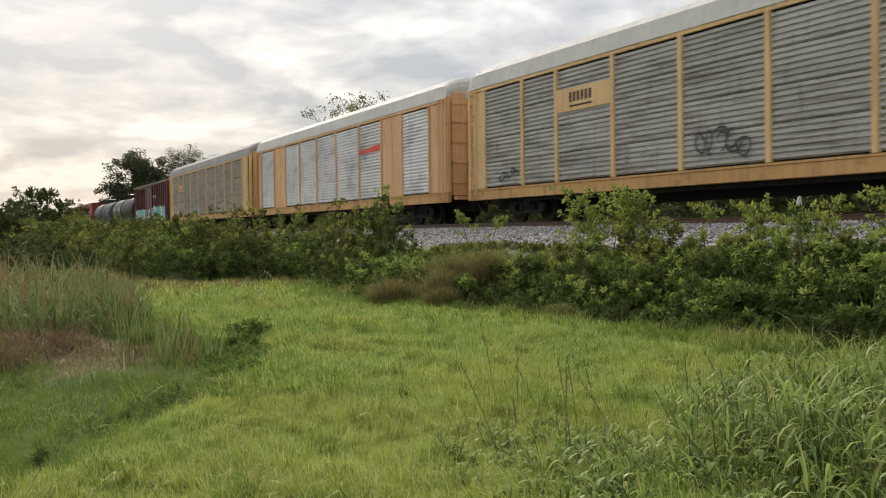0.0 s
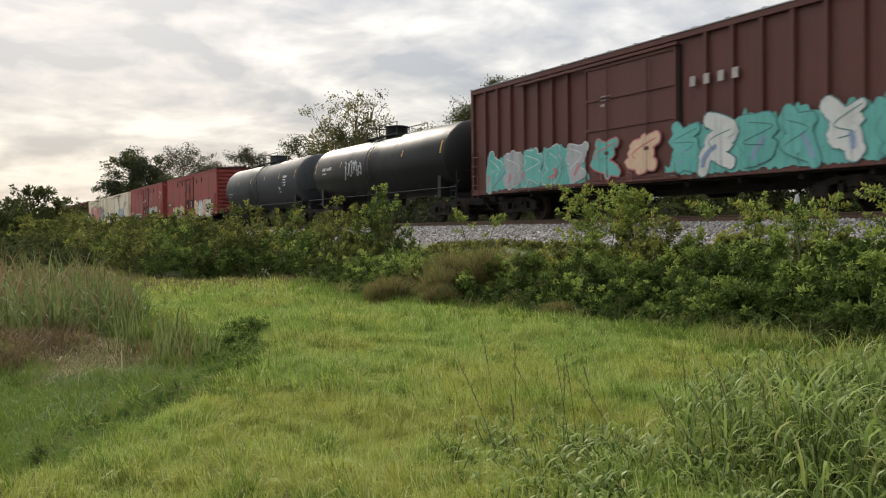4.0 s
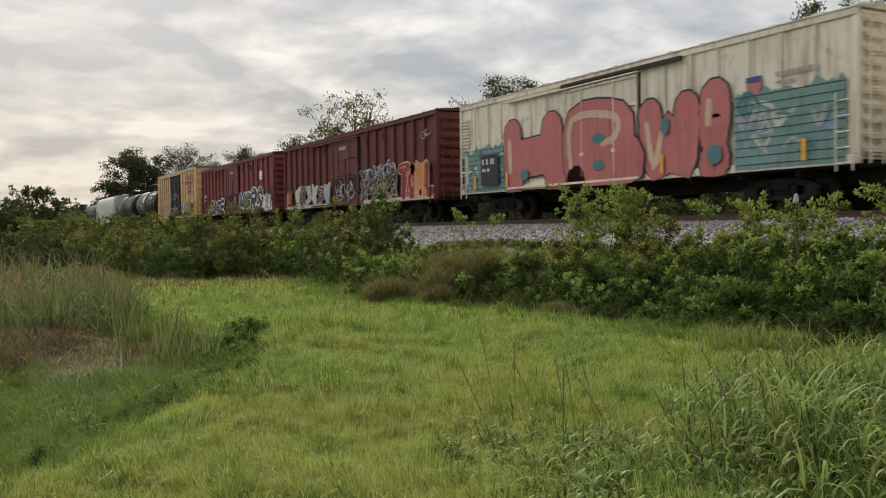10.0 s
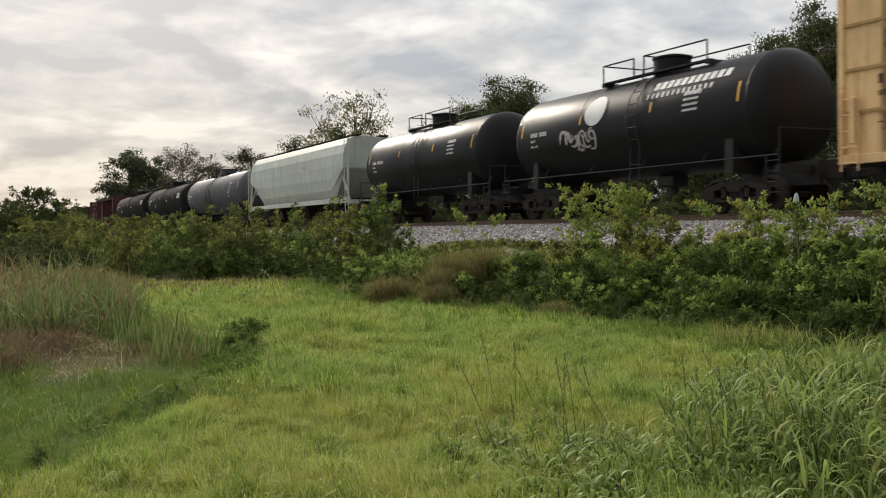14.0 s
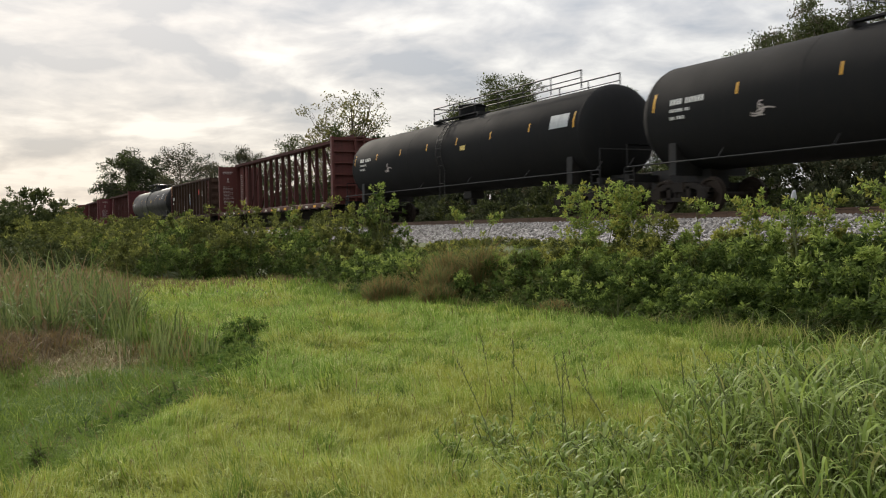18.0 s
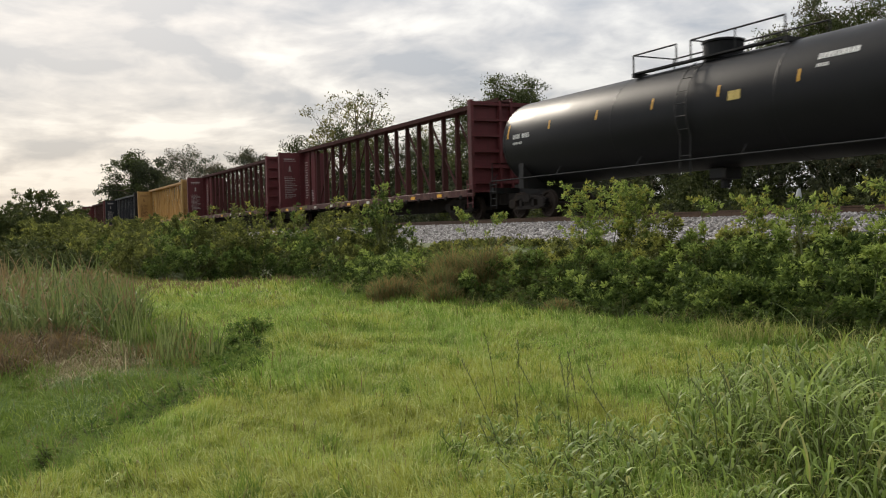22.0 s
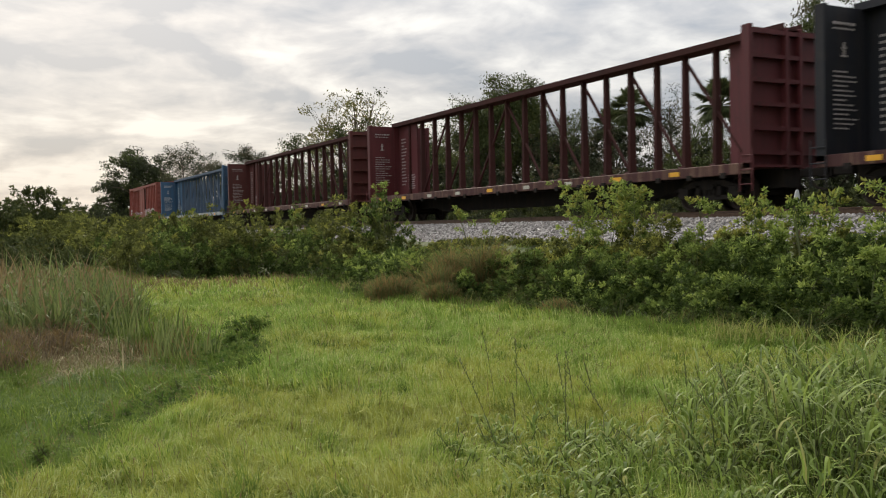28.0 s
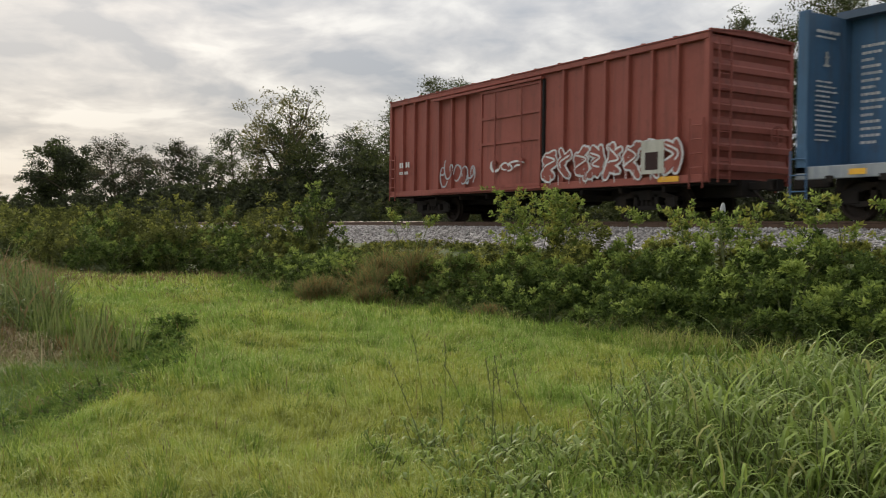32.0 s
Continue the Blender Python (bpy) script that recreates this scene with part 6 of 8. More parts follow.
    scrawl(car, hl - 5.4, hl - 2.4, 1.2, 2.0, "spray_pink", 6, 74, y=-HALF - 0.055, r=0.04)
    graffiti(car, -hl + 3.0, -hl + 5.9, 1.1, 1.85, ["spray_green", "spray_silver"], "spray_orange", 5, 75)
    scrawl(car, -hl + 0.9, -hl + 2.9, 1.4, 2.0, "spray_black", 5, 76, r=0.025)
    cx, cz = -hl + 3.0, 3.55
    for sx in (-1, 1):
        for sz in (-1, 1):
            for off, m in ((0.0, "marking"), (0.165, "spray_pink"), (-0.165, "logo_blue")):
                ox = off * sx
                g = Geo().add([(cx + sx * 0.10 + ox - 0.08, -HALF - 0.03, cz + sz * 0.05), (cx + sx * 0.10 + ox + 0.08, -HALF - 0.03, cz + sz * 0.07), (cx + sx * 0.72 + ox + 0.08, -HALF - 0.03, cz + sz * 0.46), (cx + sx * 0.72 + ox - 0.08, -HALF - 0.03, cz + sz * 0.46)], [(0, 1, 2, 3)])
                part("emblem", g, M[m], car, "crossed arrow emblem in blue, red and white")
    for words, x, z in (("next", cx - 1.9, cz), ("load", cx - 1.9, cz - 0.22), ("any", cx + 1.2, cz + 0.12), ("road", cx + 1.2, cz - 0.10)):
        lettering(car, words, x, z, 0.28, M["logo_brown"], -HALF - 0.01, 0.2)
    for i in range(3):
        part("emblem", Geo().box(hl - 3.4 + i * 0.8, hl - 2.85 + i * 0.8, -HALF - 0.03, -HALF - 0.024, 4.08, 4.48), M["spray_pink"], car, "faded red block lettering")
    lettering(car, "Railcar Pooling", hl - 3.5, 3.70, 0.36, M["logo_brown"], -HALF - 0.03, 0.15)
    lettering(car, "Experts", hl - 2.9, 3.36, 0.36, M["logo_brown"], -HALF - 0.03, 0.15)
    marks(car, hl - 2.8, 2.98, ["iii iii"], M["logo_brown"], y=-HALF - 0.03, h=0.18, w=0.12)
    marks(car, -hl + 1.0, 2.6, ["i i i", "iii"], M["logo_brown"], y=-HALF - 0.03, h=0.2)
    part("plate", Geo().box(hl - 1.7, hl - 1.05, -HALF - 0.03, -HALF - 0.024, 1.7, 2.1), M["logo_brown"], car)
    for x in (-hl + 0.35, hl - 2.3, hl - 0.45):
        part("plate_post", Geo().box(x, x + 0.12, -HALF - 0.09, -HALF - 0.02, 1.4, 2.4, c=0.02), M["box_yellow"], car)

    # two short tank cars, the pale hopper, then more tank cars
    car, hs = tank_car("tank_car", -284.7, -294.9, "black tank car with white emblem and lettering", M["tank_black"], stripes=4, rail_len=4.4, dome_at=0.41)
    tank_marks(car, 1.5, 0.60, ["iiiiiiiiiii"], M["marking"], h=0.36, w=0.30, gap=0.10)
    tank_marks(car, 1.35, 0.42, ["iiiiiiiiiiiii"], M["marking"], h=0.20, w=0.12, gap=0.16)
    g = Geo()
    rr = 1.502
    ring = [(q * math.cos(2 * math.pi * i / 24), q * math.sin(2 * math.pi * i / 24)) for q in (0.001, 0.17, 0.34, 0.5) for i in range(24)]
    g.add([(-0.95 + u, -rr * math.cos(0.42 + v / rr), 2.64 + rr * math.sin(0.42 + v / rr)) for u, v in ring], [(24 * k + i, 24 * k + (i + 1) % 24, 24 * k + 24 + (i + 1) % 24, 24 * k + 24 + i) for k in range(3) for i in range(24)])
    part("emblem", g, M["marking"], car, "round white emblem")
    tank_marks(car, -hs + 0.8, 0.05, ["iiii iiii", "iiiii", "iii iii"], M["marking"], h=0.18, w=0.1)
    tank_marks(car, hs - 2.2, 0.35, ["iiiiiii", "iiiiiiiiiii", "iiiiiiiiiii", "iiiiiiiiiii"], M["marking"], h=0.15, w=0.11, gap=0.03)
    scrawl(car, -hs + 2.5, -hs + 4.3, 2.1, 2.8, "mark_dim", 6, 92, r=0.07, tank=(1.49, 2.64))
    car, hs = tank_car("tank_car", -297.9, -308.0, "black tank car with white lettering panels", M["tank_black"], stripes=4, rail_len=3.8)
    tank_marks(car, -hs + 0.7, 0.05, ["iiii iiiiii", "iiiii", "iii iii"], M["marking"], h=0.18, w=0.1)
    tank_marks(car, hs - 2.2, 0.30, ["iiiiiii", "iiiiiiiiiii", "iiiiiiiiiii", "iiiiiiiiiii"], M["marking"], h=0.15, w=0.11, gap=0.03)
    hopper_car(-310.2, -327.9)
    car, hs = tank_car("tank_car", -330.6, -346.4, "weathered slate grey tank car with a black band", M["tank_slate"], stripes=5, rail_len=4.2, band=-1.5)
    tank_marks(car, -hs + 0.5, 0.0, ["iiii iiiii", "iiiiii", "iiii"], M["marking"], h=0.2, w=0.11)
    tank_marks(car, hs - 2.6, 0.35, ["iiiiiiii", "iiiiiiiiiiii", "iiiiiiiiiiii", "iiiiiiiii"], M["mark_dim"], h=0.16, w=0.11, gap=0.03)
    tank_marks(car, hs - 2.8, -0.1, ["iiii", "iiiiii"], M["mark_dim"], h=0.22, w=0.12, gap=0.03)
    for f, r, s in ((-349.4, -364.9, 6), (-368.1, -386.2, 8)):
        car, hs = tank_car("tank_car", f, r, "long sooty black tank car with amber strips and railings", M["tank_soot"], stripes=s, rail_len=3.6, long_rail=r < -370)
        tank_marks(car, -hs + 0.9, 0.15, ["iiii iiiiii", "iiiiiiii iii", "iii iiiii"], M["marking"], h=0.2, w=0.12)
        tank_marks(car, hs - 1.55, 0.12, ["i"], M["spray_silver"], h=0.45, w=1.0, label="silver notice panel")
        scrawl(car, -hs + 3.6, -hs + 4.4, 2.2, 2.6, "mark_dim", 2, 93, r=0.04, tank=(1.49, 2.64))
        tank_marks(car, 1.6, 0.0, ["iiii"], M["spray_yellow"], h=0.22, w=0.14, gap=0.01)

    centerbeam("centerbeam_flatcar", -388.75, -411.65, "empty dark red centerbeam lumber car", M["beam_brown"], braces="few", plates=1, post_mat=M["beam_shade"])
    gondola(-414.3, -428.4)
    car, hs = tank_car("tank_car", -431.4, -449.4, "long black tank car with white and yellow panels", M["tank_black"], stripes=8, rail_len=5.6, long_rail=False)
    tank_marks(car, -hs + 0.6, 0.05, ["iiii iiii", "iiiii iii"], M["marking"], h=0.2, w=0.12)
    tank_marks(car, 1.6, 0.05, ["iiii"], M["spray_yellow"], h=0.3, w=0.15, gap=0.01)
    tank_marks(car, 4.2, 0.45, ["iiiiiiiii", "iiiii"], M["marking"], h=0.2, w=0.13)
    tank_marks(car, hs - 2.2, 0.45, ["iiiiiii", "iiiiiiiiiii", "iiiiiiiiiii"], M["marking"], h=0.18, w=0.12, gap=0.03)
    centerbeam("centerbeam_flatcar", -451.6, -475.1, "empty dark red centerbeam lumber car with white notices", M["beam_red"], braces="few", post_mat=M["beam_shade"])
    centerbeam("centerbeam_flatcar", -477.5, -500.45, "empty dark red centerbeam lumber car with white notices", M["beam_red"], braces="few", post_mat=M["beam_shade"])
    centerbeam("centerbeam_flatcar", -502.6, -525.5, "empty yellow centerbeam lumber car with many braces", M["beam_yellow"], braces="v", marks_mat=M["logo_brown"], sill=M["beam_yellow"])
    centerbeam("centerbeam_flatcar", -527.6, -551.2, "empty black centerbeam lumber car with white notices", M["beam_black"], braces="v")
    centerbeam("centerbeam_flatcar", -553.1, -576.4, "empty dark red centerbeam lumber car with amber sill strips", M["beam_red"], braces="few", post_mat=M["beam_shade"])
    centerbeam("centerbeam_flatcar", -578.5, -601.7, "empty brown-red centerbeam lumber car with white notices", M["beam_brown"], braces="few", post_mat=M["beam_shade"])
    centerbeam("centerbeam_flatcar", -603.1, -626.5, "empty blue centerbeam lumber car with a white notice", M["beam_blue"], braces="v", sill=M["sill_pale"], marks_mat=M["marking"], post_mat=M["beam_blue_worn"])
    car, hl = boxcar("boxcar", -628.95, -644.7, 4.50, 0.93, M["brick_red"], (6.4, 9.55), (6, 6), "brick red boxcar with white graffiti, the last car", roof=M["brick_red"], ridges=7, door_style="panel", post_w=0.11)
    graffiti(car, 1.6, hl - 0.8, 1.15, 2.1, ["brick_red"], "spray_white", 8, 81, ew=0.06, fat=0.15)
    scrawl(car, -hl + 3.6, -hl + 6.0, 1.2, 2.1, "spray_silver", 5, 83, r=0.06)
    scrawl(car, -1.2, 0.6, 1.5, 1.9, "spray_white", 3, 84, y=-HALF - 0.06, r=0.06)
    marks(car, -hl + 0.8, 2.0, ["ii ii", "iii iii"], M["marking"], h=0.2)
    part("plate", Geo().box(hl - 2.15, hl - 1.35, -HALF - 0.07, -HALF - 0.064, 1.2, 2.05), M["spray_cream"], car, "pale sprayed square")
    part("plate", Geo().box(hl - 2.0, hl - 1.55, -HALF - 0.076, -HALF - 0.071, 1.3, 1.75), M["hatch_dark"], car)
    part("reflector", Geo().box(hl - 1.6, hl - 0.9, -HALF - 0.02, -HALF - 0.014, 0.98, 1.12), M["amber"], car, "amber reflective strip")


build_train()


# ---- plants ----
def unit(v):
    return v / np.maximum(1e-6, np.linalg.norm(v, axis=-1, keepdims=True))


def leaf_arrays(rng, pos, axis, length, width, fold=0.25):
    """Pointed leaves as folded quads: base, one edge, tip, other edge."""
    n = len(pos)
    axis = unit(axis)
    side = unit(np.cross(axis, rng.normal(size=(n, 3))))
    up = np.cross(side, axis)
    L, W = np.reshape(length, (n, 1)), np.reshape(width, (n, 1))
    mid = pos + axis * L * 0.45
    V = np.stack([pos, mid + side * W * 0.5 + up * W * fold, pos + axis * L - up * W * fold, mid - side * W * 0.5 + up * W * fold], 1)
    return V.reshape(-1, 3), np.arange(4 * n).reshape(n, 4)


def leaves_object(name, parent, parts, mats, label=""):
    """parts: (verts, faces, material index)."""
    V, F, I, k = [], [], [], 0
    for v, f, i in parts:
        V.append(v)
        F.append(f + k)
        I.append(np.full(len(f), i) if np.ndim(i) == 0 else i)
        k += len(v)
    me = fast_mesh(name, np.concatenate(V), np.concatenate(F), mats, np.concatenate(I))
    ob = new(name, me)
    ob.parent = parent
    return tagged(ob, label) if label else ob


def shrub(x, y, rx, ry, h, seed, mats, leaf=0.09, sprigs=120, per=26, name="shrub", label="dense green roadside shrub", spiky=0.25, group="shrubs along the railway bank", sink=0.05, lobes=13, heap=None, fresh=1.0):
    """A bush: stems from one root, and leafy sprigs over an uneven dome. fresh: the share of sunlit leaves."""
    rng = np.random.default_rng(seed)
    z0 = float(ground_z(x, y)) - sink
    # lobes over an uneven dome; leafy sprigs end in whorls on their outside, with dark gaps between them
    nl = int(lobes * 1.5) if heap is None else lobes
    la = rng.uniform(0, 2 * np.pi, nl)
    lr = np.sqrt(rng.uniform(0.0, 1, nl))
    lump = 1 + 0.22 * np.sin(3 * la + rng.uniform(0, 6))
    lz = h * np.sqrt(np.clip(1 - (lr * 0.9) ** 2, 0.08, 1)) * rng.uniform(0.25, 0.92, nl) * rng.uniform(0.8, 1 + spiky, nl)
    lc = np.stack([np.cos(la) * rx * 0.88 * lr * lump, np.sin(la) * ry * 0.88 * lr * lump, lz], 1)
    lrad = rng.uniform(0.5, 1.1, nl) * (0.27 if heap is None else 0.36) * (rx * ry * h) ** (1 / 3)
    own = rng.integers(0, nl, sprigs)
    dirs = unit(rng.normal(size=(sprigs, 3)) + np.array([0, 0, 0.6]) + unit(lc[own] * np.array([1, 1, 0.3])) * 0.5)
    shoot = np.where(rng.uniform(0, 1, sprigs) < (0.08 if heap is None else 0.0), rng.uniform(1.3, 2.0, sprigs), 1.0)
    tips = lc[own] + dirs * (lrad[own] * rng.uniform(0.7, 1.2, sprigs) * shoot)[:, None]
    tips[:, 2] = np.abs(tips[:, 2])
    out = unit(dirs + np.array([0, 0, 0.35]) + rng.normal(size=(sprigs, 3)) * 0.15)
    if heap is None:
        base = new(name)
        base.location = (x, y, z0)
        tagged(base, label, "shrub", group)
    g = Geo()
    for i in range(0, sprigs if heap is None else 0, max(1, sprigs // 16)):
        p = Vector(tips[i])
        m = Vector((p.x * 0.45, p.y * 0.45, p.z * 0.55))
        g.tube((p.x * 0.08, p.y * 0.08, 0), m, 0.018, 5, 0.012)
        g.tube(m, p, 0.012, 5, 0.004)
    if heap is None:
        part("branchwork", g, M["stem"], base, "thin woody stems")
    n = sprigs * per
    which = np.repeat(np.arange(sprigs), per)
    # most leaves sit in the end whorl, the rest down the stem
    along = np.where(rng.uniform(0, 1, n) < 0.55, rng.uniform(-0.30, 0.05, n), rng.uniform(-1.25, -0.2, n))
    span = rng.uniform(0.13, 0.26, sprigs)[which] * (leaf / 0.09) ** 0.7
    ring = unit(np.cross(out[which], rng.normal(size=(n, 3))))
    pos = tips[which] + out[which] * (along * span)[:, None] + ring * 0.012
    pos[:, 2] = np.abs(pos[:, 2])
    rise = 0.25 + 0.55 * np.clip(along + 0.9, 0, 1)
    ax = out[which] * rise[:, None] + ring * 0.85 + rng.normal(size=(n, 3)) * 0.14 - np.array([0, 0, 0.10])
    Ln = leaf * rng.uniform(0.6, 1.35, n) * np.where(along > -0.3, 1.0, 0.9)
    # tone puts light into leaf colour: pale on sunny tops, dark low and inside
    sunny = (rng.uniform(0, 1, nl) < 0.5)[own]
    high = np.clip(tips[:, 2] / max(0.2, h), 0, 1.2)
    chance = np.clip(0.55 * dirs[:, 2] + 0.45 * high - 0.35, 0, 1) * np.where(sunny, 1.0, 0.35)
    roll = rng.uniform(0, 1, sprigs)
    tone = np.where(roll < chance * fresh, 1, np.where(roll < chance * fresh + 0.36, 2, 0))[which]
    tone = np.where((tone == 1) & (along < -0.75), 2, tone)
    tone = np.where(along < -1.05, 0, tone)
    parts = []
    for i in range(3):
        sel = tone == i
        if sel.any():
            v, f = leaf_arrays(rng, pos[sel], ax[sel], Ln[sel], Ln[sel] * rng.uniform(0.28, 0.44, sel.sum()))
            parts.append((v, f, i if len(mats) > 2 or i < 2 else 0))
    if heap is not None:
        heap += [(v + np.array([x, y, z0]), f, i) for v, f, i in parts]
        return None
    leaves_object("foliage", base, parts, mats)
    return base


def heap_object(heap, mats, name, label):
    if heap:
        tagged(leaves_object(name, None, heap, mats), label, "thicket", kind="stuff")


def blades_arrays(rng, pos, height, width, lean, bend=0.6, comb=None):
    """Grass blades of two quads each, bent over; comb: the way they lie, in radians."""
    n = len(pos)
    a = rng.uniform(0, 2 * np.pi, n) if comb is None else comb + rng.normal(0, 1.25, n)
    d = np.stack([np.cos(a), np.sin(a), np.zeros(n)], 1)
    s = np.stack([-np.sin(a), np.cos(a), np.zeros(n)], 1)
    turn = rng.uniform(0, 2 * np.pi, n)
    s = s * np.cos(turn)[:, None] + d * np.sin(turn)[:, None]
    H, W, K = np.reshape(height, (n, 1)), np.reshape(width, (n, 1)), np.reshape(lean, (n, 1))
    up = np.array([[0, 0, 1.0]])
    p1 = pos + up * H * 0.55 + d * H * K * 0.35
    p2 = pos + up * H * (1 - K * bend * 0.6) + d * H * K
    V = np.stack([pos - s * W * 0.5, pos + s * W * 0.5, p1 + s * W * 0.42, p1 - s * W * 0.42, p2 + s * W * 0.06, p2 - s * W * 0.06], 1).reshape(-1, 3)
    k = np.arange(n)[:, None] * 6
    F = np.concatenate([k + np.array([[0, 1, 2, 3]]), k + np.array([[3, 2, 4, 5]])], 0)
    return V, F


def lawn_edge(x):
    """The y where the shrubs begin, along the bank."""
    return np.interp(x, [-60, -34, -31, -28, -19, -16, -12, -7, 0], [5.5, 5.0, 6.0, 9.6, 8.6, 9.4, 9.5, 10.2, 10.4])


def build_lawn():
    rng = np.random.default_rng(11)
    parts = []
    for near, far, dens, h0, w in ((4.6, 8.5, 4700, 0.125, 0.0062), (8.5, 14.0, 2300, 0.13, 0.0095), (14.0, 22.0, 1000, 0.145, 0.015), (22.0, 42.0, 240, 0.16, 0.028)):
        n = int(dens * (far * far - near * near) * radians(66) / 2)
        r = np.sqrt(rng.uniform(near * near, far * far, n))
        az = np.radians(rng.uniform(-93, -27, n))
        x, y = r * np.sin(az), r * np.cos(az)
        keep = (y < lawn_edge(x) + 0.6)
        x, y = x[keep], y[keep]
        n = len(x)
        q = [np.sin(x * k1 + 1.9 * np.sin(y * k2 + p)) * np.sin(y * k3 + 1.6 * np.sin(x * k4 + p)) for k1, k2, k3, k4, p in ((2.3, 1.9, 2.9, 1.3, 0.0), (5.1, 3.7, 4.6, 4.1, 1.0), (0.9, 0.7, 1.1, 0.8, 2.0))]
        fine = np.sin(x * 11.0 + 2.1 * np.sin(y * 7.3)) * np.sin(y * 12.5 + 1.9 * np.sin(x * 8.1 + 1.0))
        tuft = np.clip(0.5 + 0.22 * q[0] + 0.24 * q[1] + 0.14 * q[2] + 0.30 * fine, 0, 1)
        comb = 2.2 * q[0] + 1.6 * q[1] + 2.4 + 2.0 * q[2]
        patch = 0.5 + 0.5 * np.sin(x * 0.61 + 2 * np.sin(y * 0.47)) * np.cos(y * 0.83 - x * 0.21)
        wild = step01(-0.1, 0.7, wild_side(x, y))
        # hue drifts from fresh green to yellow in patches a metre or two wide
        hue = np.sin(x * 1.15 + 1.3 * np.sin(y * 0.9 + 0.4)) * np.sin(y * 1.35 + 1.2 * np.sin(x * 0.8 + 2.0)) + 0.55 * np.sin(x * 3.1 + y * 2.2 + 1.5 * q[1]) * np.sin(y * 3.4 - x * 1.2) + 0.45 * step01(-9.5, -7.0, x) - 0.15
        hollow_shade = np.clip(q[1] * 0.6 - q[0] * 0.7 - 0.15, 0, 1)
        h = h0 * rng.uniform(0.45, 1.25, n) * (0.38 + 1.75 * tuft ** 1.9 + 0.2 * patch) * (1 + 0.55 * wild)
        pos = np.stack([x, y, ground_z(x, y) - 0.005], 1)
        dry = rng.uniform(0, 1, n) < 0.035 + 0.07 * (patch < 0.30) + 0.03 * wild + 0.6 * step01(23, 28, -x)
        # shade in hollows and by the hedge is put into blade colour; swale ranker
        dark = 0.55 * step01(-2.2, -0.1, y - lawn_edge(x)) + 1.1 * np.clip(tuft - 0.70, 0, 1) + 0.5 * hollow_shade + 0.92 * wild
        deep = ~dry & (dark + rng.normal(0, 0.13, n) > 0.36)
        # paler blades at random give the lawn its bright highlights by colour
        pale = ~dry & ~deep & (rng.uniform(0, 1, n) < 0.15 + 0.12 * (patch > 0.5)) & (wild < 0.5)
        plain = ~dry & ~deep & ~pale
        tint = hue + rng.normal(0, 0.28, n)
        gold, fresh = plain & (tint > 0.42), plain & (tint < -0.30)
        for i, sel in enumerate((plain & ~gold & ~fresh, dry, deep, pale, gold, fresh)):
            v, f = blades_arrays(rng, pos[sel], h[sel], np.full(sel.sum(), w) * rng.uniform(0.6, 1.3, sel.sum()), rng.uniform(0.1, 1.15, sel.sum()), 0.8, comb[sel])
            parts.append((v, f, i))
    # the rest of the meadow, beside and behind the eye
    for near, far, dens, lo, hi, w in ((0.0, 4.7, 420, 0, 360, 0.012), (4.7, 16.0, 70, -27, 267, 0.035)):
        n = int(dens * (far * far - near * near) * radians(hi - lo) / 2)
        r, az = np.sqrt(rng.uniform(near * near, far * far, n)), np.radians(rng.uniform(lo, hi, n))
        x, y = r * np.sin(az), r * np.cos(az)
        keep = y < np.minimum(lawn_edge(x), 10.0) + 0.4
        x, y = x[keep], y[keep]
        n = len(x)
        v, f = blades_arrays(rng, np.stack([x, y, ground_z(x, y) - 0.005], 1), 0.17 * rng.uniform(0.5, 1.3, n), np.full(n, w), rng.uniform(0.25, 1.35, n), 0.8)
        parts.append((v, f, np.tile(rng.choice([0, 0, 0, 2, 1], n), 2)))
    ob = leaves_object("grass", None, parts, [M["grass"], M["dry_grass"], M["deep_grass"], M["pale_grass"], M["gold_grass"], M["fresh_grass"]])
    tagged(ob, "short uneven green lawn grass", "grass", kind="stuff")


def grass_clump(x, y, r, h, n, mats, seed, width=0.014, lean=(0.2, 0.9), name="tall_grass", label="clump of tall arching grass", group="tall grass clumps", dry=0.06, category="grass"):
    rng = np.random.default_rng(seed)
    a, k = rng.uniform(0, 2 * np.pi, n), np.sqrt(rng.uniform(0, 1, n)) * r
    px, py = np.cos(a) * k, np.sin(a) * k
    pz = ground_z(x + px, y + py) - float(ground_z(x, y))
    pos = np.stack([px, py, pz], 1)
    H = h * rng.uniform(0.5, 1.15, n) * (1 - 0.35 * (k / r) ** 2)
    is_dry = rng.uniform(0, 1, n) < dry
    parts = []
    for i, sel in enumerate((~is_dry, is_dry)):
        if sel.any():
            v, f = blades_arrays(rng, pos[sel], H[sel], width * rng.uniform(0.6, 1.3, sel.sum()), rng.uniform(*lean, sel.sum()), 0.9)
            parts.append((v, f, i))
    ob = leaves_object(name, None, parts, mats)
    ob.location = (x, y, float(ground_z(x, y)) - 0.02)
    return tagged(ob, label, category, group)


